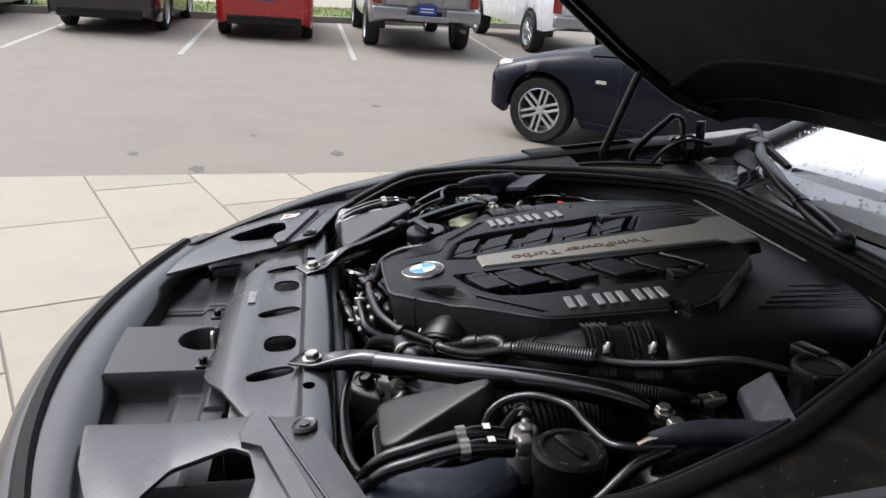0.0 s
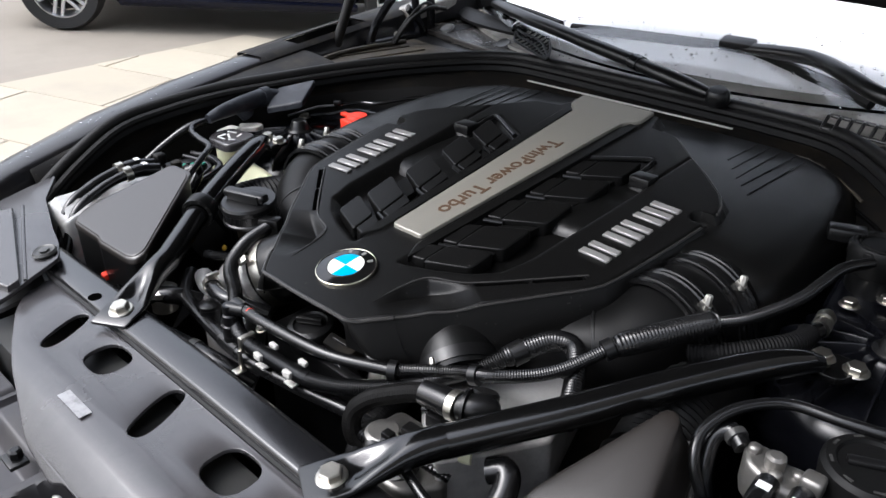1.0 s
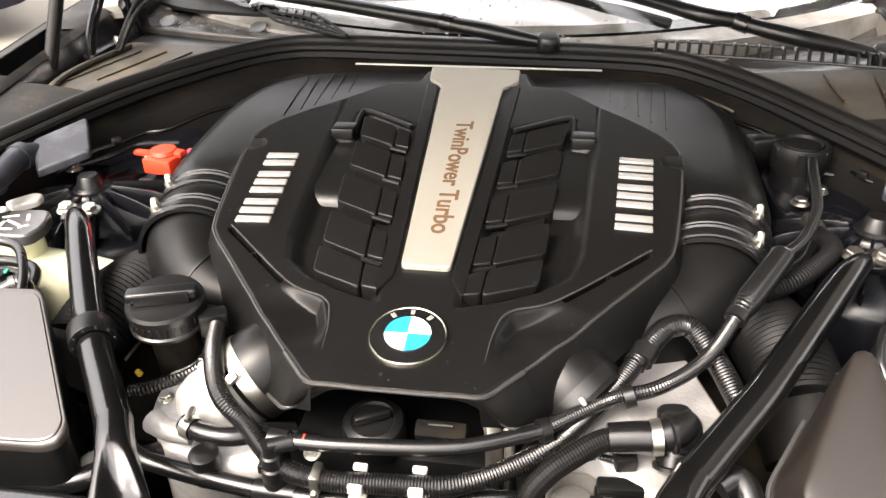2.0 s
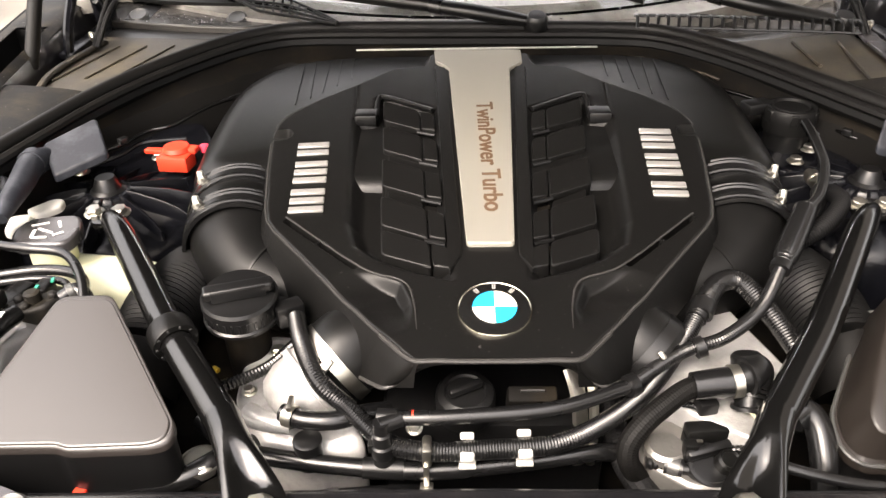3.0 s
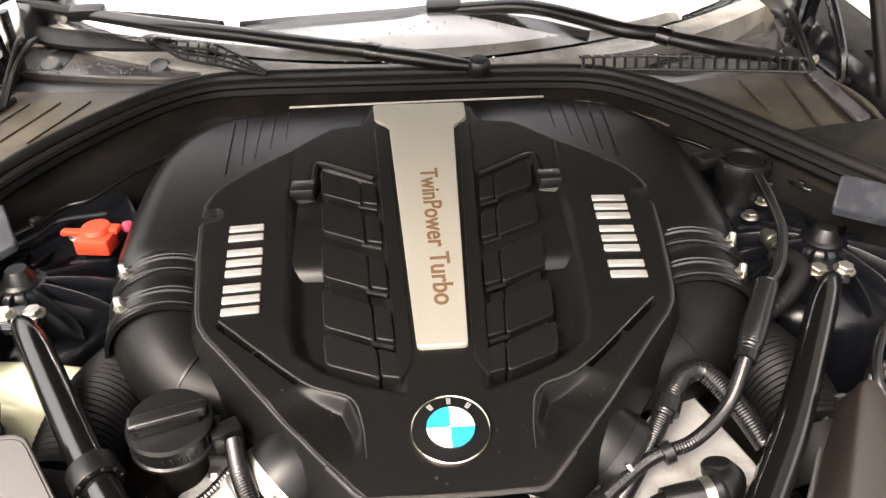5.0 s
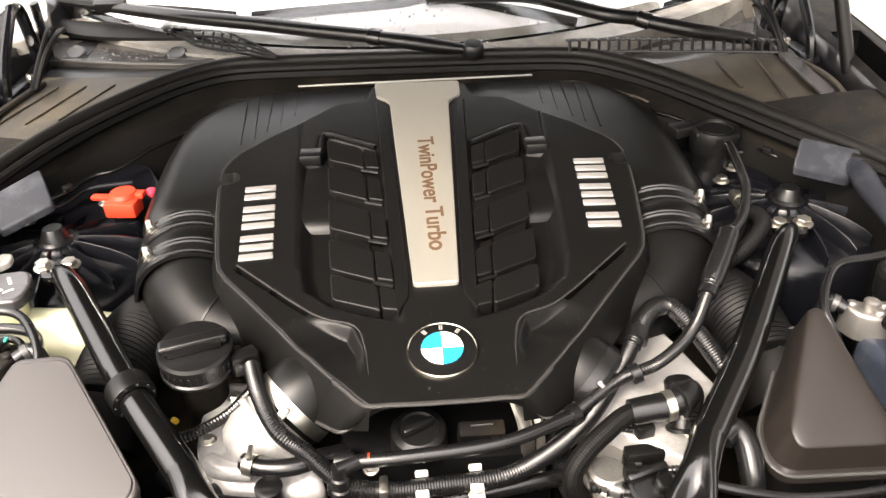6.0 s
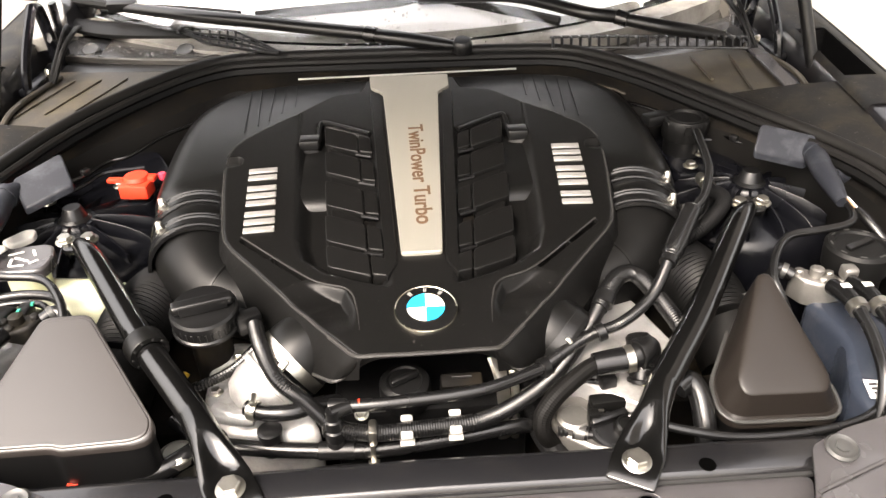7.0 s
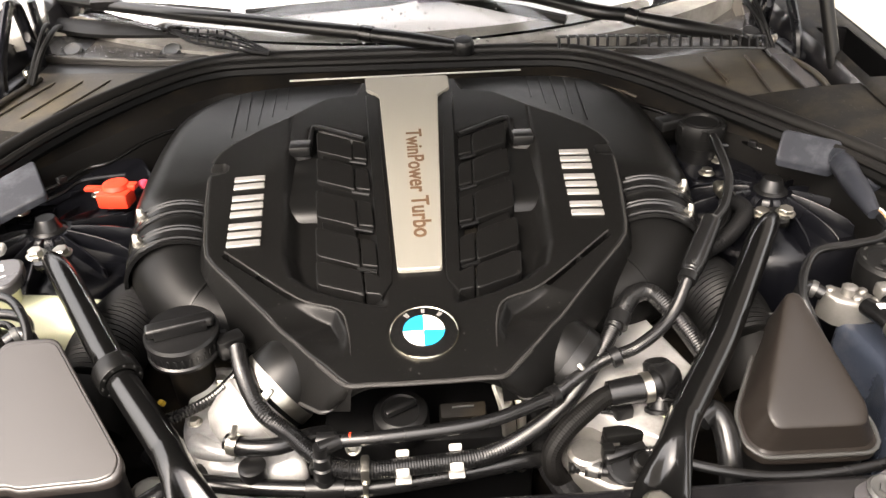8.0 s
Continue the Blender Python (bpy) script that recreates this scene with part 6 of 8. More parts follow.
for sg in (-1, 1):
    ln = thing("brake_line", (sg * 0.55, 1.27, 1.03), "thin glossy black line clipped below the bulkhead edge", "pipe", "brake lines")
    part("line", tube([(sg * 0.655, 1.135, 0.995), (sg * 0.62, 1.19, 1.010), (sg * 0.59, 1.222, 1.014), (sg * 0.565, 1.268, 1.016), (sg * 0.53, 1.285, 1.018), (sg * 0.48, 1.345, 1.028), (sg * 0.43, 1.395, 1.03)], 0.0042, 10, 8), TUBE, ln)
    part("clip", box((0.016, 0.012, 0.012), 0.003, Matrix.Translation((sg * 0.59, 1.222, 1.013)) @ Matrix.Rotation(radians(-50 * sg), 4, "Z")), PLASTIC, ln, "plastic clip")
    hex_bolt((sg * 0.535, 1.222, 0.988), (0, 0, 1), 0.010, ln)

# ---- air filter housings ----
def lid_z(x, y):
    return 0.966 + 0.376 * (y - 0.617)


fl = thing("air_filter_box", (-0.42, 0.69, 0.80), "large flat grey-brown plastic air filter lid", "air filter box", "air filter boxes")
LL = [(-0.497, 0.778), (-0.436, 0.780), (-0.326, 0.628), (-0.329, 0.612), (-0.346, 0.606), (-0.432, 0.603), (-0.444, 0.607), (-0.535, 0.606), (-0.55, 0.63)]
part("lid", prism(rounded(LL, 0.012, 4), lid_z, 0.010, 0.004, 3), LIDM, fl, "smooth satin lid")
ci = np.mean(LL, axis=0)
part("raised_top", prism(rounded([tuple(ci + (np.array(p) - ci) * 0.945) for p in LL], 0.012, 4), lambda x, y: lid_z(x, y) + 0.0018, 0.005, 0.0018, 3), LIDM, fl)
part("tray", prism(rounded([tuple(ci + (np.array(p) - ci) * 0.975) for p in LL], 0.012, 3), lambda x, y: lid_z(x, y) - 0.011, 0.16), PLASTIC, fl, "black plastic tray")
fr = thing("air_filter_box", (0.44, 0.69, 0.80), "grey-brown plastic air filter box with a raised roof", "air filter box", "air filter boxes")
FL = [(0.452, 0.818), (0.482, 0.818), (0.521, 0.664), (0.518, 0.638), (0.503, 0.629), (0.383, 0.631), (0.367, 0.648), (0.368, 0.684)]
TP = [(0.451, 0.784), (0.467, 0.784), (0.500, 0.650), (0.492, 0.630), (0.386, 0.632), (0.383, 0.652)]


def fr_top(x, y):
    return 0.949 + 0.49 * (y - 0.632)


def fr_low(x, y):
    return 0.908 + 0.28 * (y - 0.617)


lo = even(rounded(FL, 0.014, 3), 64)
hi = even(rounded(TP, 0.012, 3), 64)
k0 = min(range(64), key=lambda k: math.hypot(hi[k][0] - lo[0][0], hi[k][1] - lo[0][1]))
hi = hi[k0:] + hi[:k0]
cf = np.mean(lo, axis=0)
lo2 = [tuple(cf + (np.array(p) - cf) * 1.035) for p in lo]
lo = [tuple(cf + (np.array(p) - cf) * 0.962) for p in lo]
rows = [[(x, y, fr_low(x, y) - 0.016) for x, y in lo2], [(x, y, fr_low(x, y) - 0.004) for x, y in lo2], [(x, y, fr_low(x, y) - 0.003) for x, y in lo], [(x, y, fr_low(x, y)) for x, y in lo]]
for t, h in ((0.04, 0.05), (0.50, 0.53), (0.87, 0.92), (0.93, 0.962), (0.975, 0.989), (1.0, 1.0)):
    rows.append([(a[0] + (b[0] - a[0]) * t, a[1] + (b[1] - a[1]) * t, fr_low(*a) + (fr_top(*b) - fr_low(*a)) * h) for a, b in zip(lo, hi)])
mid_top = np.mean(hi, axis=0)
for f, lift in ((0.96, 0.0012), (0.90, 0.0022), (0.80, 0.0030), (0.55, 0.0038), (0.2, 0.0042)):
    rows.append([(float(mid_top[0] + (b[0] - mid_top[0]) * f), float(mid_top[1] + (b[1] - mid_top[1]) * f), fr_top(*(mid_top + (np.array(b) - mid_top) * f)) + lift) for b in hi])
bm = grid(rows, close_v=True)
bm.verts.ensure_lookup_table()
bm.faces.new(bm.verts[-64:])
part("lid", bm, LIDR, fr, "smooth satin lid with sloping sides", angle=70)
part("rim", tube([(x, y, fr_low(x, y) - 0.004) for x, y in lo2 + lo2[:1]], 0.0026, 8, 1, smooth=False), GREYBAND, fr, "pale moulded rim")
part("tray", prism([tuple(cf + (np.array(p) - cf) * 0.97) for p in lo], lambda x, y: fr_low(x, y) - 0.015, 0.14), PLASTIC, fr, "black plastic tray")
for sg in (-1, 1):
    duct = thing("intake_hose", (sg * 0.40, 0.86, 0.90), "bellows of a black intake hose", "hose", "intake hoses")
    part("bellows", tube([(sg * 0.43, 0.80, 0.92), (sg * 0.425, 0.87, 0.93), (sg * 0.415, 0.94, 0.925), (sg * 0.41, 1.02, 0.90)], [0.048, 0.052, 0.052, 0.05], 24, 12, rib=0.0075, amp=0.0028), RUBBER, duct)
    part("cuff", tube([(sg * 0.44, 0.76, 0.89), (sg * 0.43, 0.81, 0.918)], 0.054, 22, 3), BLACKM, duct)

# ---- oil filler cap ----
oc = thing("oil_filler_cap", (-0.297, 0.80, 0.97), "black ribbed oil filler cap with a grip bar", "oil cap")
om = frame_at((-0.297, 0.800, 0.980), (0.03, -0.10, 1))
part("neck", lathe([(0.027, -0.10), (0.028, -0.03), (0.030, 0.002)], 28, om), MATTE, oc)
part("cap", lathe([(0.036, 0.000), (0.0455, 0.002), (0.0455, 0.006), (0.0430, 0.008), (0.0430, 0.021), (0.0450, 0.023), (0.0450, 0.031), (0.0425, 0.035), (0.0, 0.036)], 48, om), PLASTIC, oc, "round black cap", angle=30)
part("grip", merge(box((0.080, 0.018, 0.013), 0.004, om @ Matrix.Translation((0, -0.004, 0.038)), 3), box((0.062, 0.003, 0.0145), 0.001, om @ Matrix.Translation((0, -0.0135, 0.036)))), PLASTIC, oc, "raised grip bar")
for k in range(30):
    part("grip_rib", box((0.0016, 0.0034, 0.013), 0.0006, om @ Matrix.Rotation(radians(12 * k), 4, "Z") @ Matrix.Translation((0.0432, 0, 0.0085)), 1), PLASTIC, oc)
for k in (-0.022, -0.008, 0.008, 0.022):
    part("mark", box((0.009, 0.0008, 0.006), 0, om @ Matrix.Translation((k, -0.0134, 0.042))), GREYBAND, oc, "plain worn mark")
mesh_thing("dipstick_handle", merge(box((0.009, 0.007, 0.007), 0.002, frame_at((-0.328, 0.762, 0.925), (-0.3, -0.4, 1)))), YELLOW, "small yellow plastic dipstick handle", "dipstick")


# ---- hoses and lines ----
def hose(name, label, pts, r, material=HOSE, rib=0.0, amp=0.0, seg=14, category="hose"):
    bm = tube(pts, r, seg, 8, rib, amp)
    return mesh_thing(name, bm, material, label, category, "engine hoses", angle=50 if not rib else 20)


hose("ribbed_wire_sleeve", "thin ribbed wire sleeve below the oil cap", [(-0.318, 0.722, 0.935), (-0.296, 0.728, 0.938), (-0.262, 0.752, 0.94), (-0.235, 0.79, 0.945)], 0.0075, HOSE, rib=0.004, amp=0.0012)
vent = thing("vent_hose", (0.1, 0.67, 0.95), "smooth black vent hose crossing the engine front", "hose", "engine hoses")
part("hose", tube([(-0.108, 0.652, 0.955), (-0.043, 0.651, 0.958), (0.063, 0.663, 0.958), (0.146, 0.694, 0.960)], 0.0080, 16, 12), HOSE, vent, angle=60)
part("ribbed_hose", tube([(0.143, 0.693, 0.960), (0.212, 0.742, 0.966), (0.262, 0.752, 0.980), (0.312, 0.790, 0.992), (0.350, 0.843, 1.016)], 0.0082, 16, 14, rib=0.0030, amp=0.0006), HOSE, vent, angle=20)
part("grey_tip", tube([(-0.125, 0.653, 0.955), (-0.104, 0.652, 0.955)], 0.0105, 14, 2), PLASTIC, vent)
part("red_ring", tube([(-0.0875, 0.6515, 0.9565), (-0.0858, 0.6515, 0.9567)], 0.0080, 14, 1), REDCAP, vent, "thin red ring")
part("foam_sleeve", tube([(0.348, 0.840, 1.014), (0.362, 0.862, 1.020), (0.408, 0.938, 1.028), (0.416, 0.952, 1.029)], [0.0090, 0.0150, 0.0150, 0.0150], 18, 18, rib=0.0042, amp=0.0009), HOSE, vent, "thick ribbed foam sleeve")
part("upper_hose", tube([(0.414, 0.948, 1.029), (0.447, 0.985, 1.035), (0.475, 1.045, 1.045), (0.484, 1.09, 1.052), (0.492, 1.14, 1.055), (0.508, 1.20, 1.045)], 0.0074, 14, 14, rib=0.0032, amp=0.0007), HOSE, vent)
for p, q in (((0.143, 0.693, 0.960), (0.152, 0.698, 0.960)), ((0.228, 0.746, 0.968), (0.238, 0.748, 0.971)), ((0.345, 0.836, 1.013), (0.351, 0.845, 1.017))):
    part("clip", tube([p, q], 0.0125, 12, 2), PLASTIC, vent)

loom = thing("corrugated_conduit", (0.0, 0.64, 0.93), "black corrugated conduit looping round the engine front", "conduit", "engine hoses")
part("conduit", tube([(-0.228, 0.780, 0.990), (-0.212, 0.730, 0.987), (-0.190, 0.690, 0.972), (-0.159, 0.674, 0.950), (-0.118, 0.646, 0.928), (-0.072, 0.634, 0.925), (-0.003, 0.636, 0.926), (0.060, 0.640, 0.929), (0.113, 0.664, 0.933), (0.168, 0.703, 0.945), (0.220, 0.766, 0.962), (0.246, 0.800, 0.979)], 0.0108, 16, 8, rib=0.0032, amp=0.0009), HOSE, loom, angle=20)
for x, y, z in ((-0.031, 0.636, 0.9255), (0.029, 0.638, 0.9275)):
    part("white_clip", merge(box((0.015, 0.007, 0.010), 0.002, Matrix.Translation((x, y - 0.013, z - 0.002))), box((0.015, 0.007, 0.007), 0.002, Matrix.Translation((x, y + 0.012, z + 0.004))), box((0.018, 0.028, 0.003), 0.001, Matrix.Translation((x, y, z - 0.015)))), WHITEP, loom, "white plastic clip")
part("end_connector", merge(box((0.034, 0.022, 0.028), 0.004, Matrix.Translation((-0.240, 0.796, 0.972)) @ Matrix.Rotation(radians(30), 4, "Z")), box((0.018, 0.030, 0.02), 0.003, Matrix.Translation((-0.258, 0.812, 0.968)))), PLASTIC, loom, "black plug connector")
part("band_clip", merge(box((0.010, 0.025, 0.025), 0.003, Matrix.Translation((-0.073, 0.634, 0.913))), box((0.006, 0.004, 0.030), 0.001, Matrix.Translation((-0.074, 0.621, 0.888))), box((0.014, 0.016, 0.003), 0.001, Matrix.Translation((-0.074, 0.617, 0.886)))), ZINC, loom, "bright metal band clip")
part("sleeve", tube([(0.240, 0.792, 0.975), (0.256, 0.814, 0.985), (0.278, 0.838, 0.995), (0.305, 0.842, 0.992), (0.330, 0.805, 0.975), (0.35, 0.76, 0.955)], 0.0128, 18, 10, rib=0.0036, amp=0.0005), HOSE, loom, "thicker grey-black wrapped sleeve", angle=30)
part("tape", tube([(0.246, 0.796, 0.978), (0.254, 0.811, 0.984)], 0.0145, 14, 2), PLASTIC, loom)

low = thing("coolant_line", (0.0, 0.64, 0.9), "thin black coolant line along the radiator fan", "hose", "engine hoses")
part("line", tube([(-0.335, 0.70, 0.905), (-0.290, 0.664, 0.900), (-0.246, 0.652, 0.898), (-0.174, 0.641, 0.897), (-0.075, 0.633, 0.897), (0.025, 0.642, 0.899), (0.10, 0.654, 0.90), (0.140, 0.665, 0.89)], 0.0102, 14, 8), HOSE, low)
tee = part("tee_fitting", merge(lathe([(0.009, -0.060), (0.009, -0.047), (0.0125, -0.046), (0.0125, -0.040), (0.0115, -0.038), (0.0125, -0.036), (0.0125, -0.022), (0.0105, -0.020), (0.0105, -0.006), (0.0085, -0.004), (0.0085, 0.010)], 18, Matrix.Translation((-0.120, 0.640, 0.952))), tube([(-0.122, 0.640, 0.956), (-0.10, 0.651, 0.956)], 0.0088, 14, 3), tube([(-0.142, 0.637, 0.897), (-0.098, 0.635, 0.897)], 0.0118, 14, 3)), PLASTIC, low, "black quick-release tee fitting", angle=30)
part("spring_tab", box((0.030, 0.012, 0.012), 0.002, Matrix.Translation((-0.120, 0.640, 0.922))), PLENUM, tee)

feed = thing("feed_hose", (-0.40, 0.63, 0.87), "thick black hose in front of the air filter", "hose", "engine hoses")
part("hose", tube([(-0.58, 0.645, 0.89), (-0.519, 0.632, 0.892), (-0.472, 0.627, 0.892), (-0.39, 0.618, 0.892), (-0.336, 0.622, 0.896), (-0.296, 0.650, 0.898), (-0.265, 0.69, 0.88)], [0.009, 0.009, 0.013, 0.014, 0.014, 0.014, 0.014], 16, 8), HOSE, feed)
part("band", tube([(-0.480, 0.628, 0.892), (-0.462, 0.6265, 0.892)], 0.0148, 16, 2), GREYBAND, feed, "grey crimp band")
hose("breather_hose", "short black breather hose with a steel clip", [(-0.232, 0.679, 0.938), (-0.208, 0.668, 0.938), (-0.174, 0.666, 0.938), (-0.145, 0.680, 0.934), (-0.120, 0.70, 0.92)], 0.0105)
mesh_thing("hose_clip", merge(ring([(0.0115, -0.006), (0.0128, -0.006), (0.0128, 0.006), (0.0115, 0.006)], 18, frame_at((-0.222, 0.673, 0.938), (1, -0.4, 0))), box((0.006, 0.02, 0.006), 0.001, Matrix.Translation((-0.221, 0.676, 0.951)))), ZINC, "bright spring clip on the breather hose", "clip")
hose("radiator_hose", "black radiator hose with a grey band", [(-0.24, 0.60, 0.875), (-0.18, 0.605, 0.880), (-0.12, 0.615, 0.875), (-0.08, 0.64, 0.85)], 0.014)
mesh_thing("hose_band", tube([(-0.178, 0.605, 0.880), (-0.166, 0.607, 0.8795)], 0.0152, 16, 2), GREYBAND, "grey band on the radiator hose", "band")
mesh_thing("drain_plug", lathe([(0.015, -0.02), (0.015, 0.010), (0.016, 0.011), (0.016, 0.016), (0.012, 0.018), (0.0, 0.018)], 20, Matrix.Translation((-0.203, 0.655, 0.905))), PLASTIC, "black round plug on the cooler", "plug")
mesh_thing("filler_plug", merge(lathe([(0.02, -0.03), (0.02, 0.006), (0.015, 0.010)], 20, Matrix.Translation((-0.318, 0.640, 0.90))), ring([(0.021, -0.004), (0.0225, -0.004), (0.0225, 0.004), (0.021, 0.004)], 20, Matrix.Translation((-0.318, 0.640, 0.902)))), ZINC, "metal ringed plug beside the feed hose", "plug")
hose("braided_hose", "thick braided black hose diving behind the radiator", [(0.128, 0.775, 0.92), (0.135, 0.72, 0.90), (0.140, 0.66, 0.885), (0.158, 0.622, 0.875), (0.185, 0.60, 0.85)], 0.0145, BRAID, rib=0.004, amp=0.0004)
hose("braided_hose", "thick braided black hose leading to the quick connector", [(0.218, 0.688, 0.966), (0.201, 0.682, 0.964), (0.178, 0.668, 0.957), (0.154, 0.653, 0.945), (0.138, 0.641, 0.925), (0.142, 0.634, 0.900), (0.166, 0.641, 0.870)], 0.0118, BLACKM, rib=0.003, amp=0.0003)

qc = thing("quick_connector", (0.255, 0.692, 0.95), "black quick connector elbow with a pale band", "connector")
part("stub", tube([(0.210, 0.686, 0.967), (0.233, 0.688, 0.969), (0.250, 0.689, 0.970)], [0.0150, 0.0160, 0.0165], 20, 4), HOSE, qc)
part("band", tube([(0.250, 0.689, 0.970), (0.260, 0.690, 0.971)], 0.0180, 20, 2), ZINC, qc, "pale metal band")
part("elbow", tube([(0.259, 0.690, 0.971), (0.273, 0.696, 0.974), (0.283, 0.706, 0.972), (0.284, 0.702, 0.962), (0.276, 0.692, 0.950), (0.273, 0.678, 0.935)], [0.0150, 0.0165, 0.0172, 0.0165, 0.0145, 0.0130], 20, 6), PLASTIC, qc)
for p, d, r in (((0.268, 0.693, 0.974), (1, 0.35, 0.05), 0.0205), ((0.279, 0.698, 0.954), (0.3, 0.5, 0.8), 0.0205), ((0.277, 0.693, 0.948), (0.2, 0.6, 0.75), 0.0195), ((0.273, 0.683, 0.940), (0, 0.5, 0.85), 0.0185)):
    part("ring", ring([(r - 0.004, -0.0025), (r, -0.0018), (r, 0.0018), (r - 0.004, 0.0025)], 24, frame_at(p, d)), PLASTIC, qc)
part("top_cap", lathe([(0.0150, -0.008), (0.0165, -0.004), (0.0165, 0.005), (0.0135, 0.008), (0.0, 0.0085)], 20, frame_at((0.274, 0.715, 0.978), (-0.1, 0.45, 0.9))), PLENUM, qc, "round black end cap", angle=35)
part("latch", merge(box((0.010, 0.026, 0.018), 0.003, Matrix.Translation((0.282, 0.671, 0.936))), box((0.034, 0.007, 0.012), 0.002, Matrix.Translation((0.274, 0.686, 0.945)))), PLENUM, qc, "black release latch")
part("socket", tube([(0.280, 0.670, 0.932), (0.292, 0.676, 0.932)], 0.0110, 16, 2), CREAM, qc, "pale socket")

# valve cluster below the connector
vc = thing("vacuum_valve", (0.22, 0.63, 0.90), "cluster of small black valves and plugs", "valve")
part("solenoid", lathe([(0.0245, -0.012), (0.0265, -0.008), (0.0265, 0.004), (0.0240, 0.008), (0.0200, 0.0085), (0.0190, 0.0065), (0.0, 0.0075)], 28, frame_at((0.222, 0.629, 0.905), (0.05, -0.35, 1))), PLASTIC, vc, "round black solenoid", angle=35)
part("solenoid_clip", box((0.050, 0.010, 0.016), 0.003, frame_at((0.220, 0.640, 0.914), (0.05, -0.35, 1), 8)), PLASTIC, vc, "black clip across the solenoid")
plug = part("plug_housing", merge(box((0.022, 0.020, 0.030), 0.003, Matrix.Translation((0.229, 0.687, 0.918)) @ Matrix.Rotation(radians(12), 4, "Z")), lathe([(0.0095, -0.012), (0.0095, 0.006), (0.0115, 0.007), (0.0115, 0.011), (0.008, 0.013), (0.0, 0.013)], 16, Matrix.Translation((0.229, 0.691, 0.934))), box((0.030, 0.008, 0.008), 0.002, Matrix.Translation((0.230, 0.669, 0.918)))), PLASTIC, vc, "black plug housing", angle=35)
part("collar", ring([(0.0095, -0.002), (0.0125, -0.0015), (0.0125, 0.0015), (0.0095, 0.002)], 18, Matrix.Translation((0.229, 0.690, 0.930))), HOSE, plug)
part("lower_block", merge(box((0.046, 0.018, 0.020), 0.003, Matrix.Translation((0.225, 0.663, 0.912)) @ Matrix.Rotation(radians(4), 4, "Z")), box((0.020, 0.030, 0.016), 0.003, Matrix.Translation((0.210, 0.652, 0.908))), box((0.014, 0.012, 0.026), 0.002, Matrix.Translation((0.201, 0.637, 0.908)))), PLENUM, vc, "black valve block")
# bright slivers added where the dark block glints
part("valve_glints", merge(box((0.014, 0.003, 0.003), 0.0008, Matrix.Translation((0.210, 0.647, 0.924))), box((0.003, 0.012, 0.003), 0.0008, Matrix.Translation((0.200, 0.633, 0.920)))), ZINC, vc, "bright metal slivers for glints on the valve block")
part("small_tube", tube([(0.195, 0.700, 0.925), (0.207, 0.694, 0.932), (0.219, 0.689, 0.934), (0.226, 0.687, 0.930)], 0.0046, 10, 6, rib=0.0032, amp=0.0008), HOSE, vc)
part("injector_stub", merge(tube([(0.157, 0.636, 0.905), (0.177, 0.634, 0.905)], 0.0075, 12, 4, rib=0.005, amp=0.0018), tube([(0.177, 0.634, 0.905), (0.194, 0.627, 0.905)], 0.0115, 14, 2), tube([(0.193, 0.627, 0.905), (0.204, 0.625, 0.905)], 0.0075, 12, 2)), PLASTIC, vc)
part("grey_sleeve", tube([(0.181, 0.633, 0.905), (0.191, 0.628, 0.905)], 0.0125, 14, 2), GREYBAND, vc, "grey sleeve")
part("clear_cap", lathe([(0.0120, -0.020), (0.0125, 0.0), (0.0125, 0.010), (0.0100, 0.013), (0.0085, 0.011), (0.0, 0.012)], 18, frame_at((0.238, 0.628, 0.912), (0.15, -0.35, 1))), PLENUM, vc, "dark grey cap", angle=35)
part("arm", tube([(0.235, 0.643, 0.914), (0.247, 0.642, 0.917), (0.263, 0.644, 0.915), (0.282, 0.651, 0.908)], 0.0058, 12, 6, rib=0.0045, amp=0.001), HOSE, vc, "ribbed side hose")
hose("bypass_hose", "bent black bypass hose beside the air filter", [(0.318, 0.672, 0.93), (0.334, 0.680, 0.935), (0.345, 0.668, 0.925), (0.347, 0.640, 0.90), (0.345, 0.61, 0.86)], 0.0145)
mesh_thing("fan_shroud", merge(box((1.0, 0.03, 0.35), 0.01, Matrix.Translation((0.0, 0.585, 0.53))), box((0.5, 0.04, 0.06), 0.01, Matrix.Translation((-0.03, 0.60, 0.80)))), PLASTIC, "black radiator fan shroud behind the crossmember", "fan shroud")
hose("drain_hose", "thin black hose resting beside the crossmember", [(0.268, 0.600, 0.945), (0.31, 0.590, 0.938), (0.37, 0.583, 0.930), (0.46, 0.585, 0.930), (0.53, 0.60, 0.935), (0.565, 0.63, 0.95)], 0.0058)

# white fitting line on the tower side
fw = thing("pressure_line", (0.47, 1.06, 0.99), "black pressure line with a bright threaded fitting", "hose", "engine hoses")
part("line", tube([(0.40, 0.97, 0.965), (0.435, 0.99, 0.975), (0.470, 1.02, 0.985), (0.497, 1.082, 0.995)], 0.0105, 14, 6), HOSE, fw)
part("loop", tube([(0.40, 0.935, 0.985), (0.445, 0.955, 1.0), (0.487, 0.998, 1.010), (0.496, 1.04, 1.005), (0.487, 1.07, 0.99)], 0.0125, 16, 8, rib=0.004, amp=0.001), BRAID, fw)
part("fitting", merge(lathe([(0.012, 0), (0.012, 0.012), (0.009, 0.013), (0.009, 0.018), (0.012, 0.019), (0.012, 0.03), (0.007, 0.032), (0.007, 0.04)], 14, frame_at((0.497, 1.082, 0.995), (-0.005, 0.048, 0.004)))), ZINC, fw, "bright fitting", angle=30)

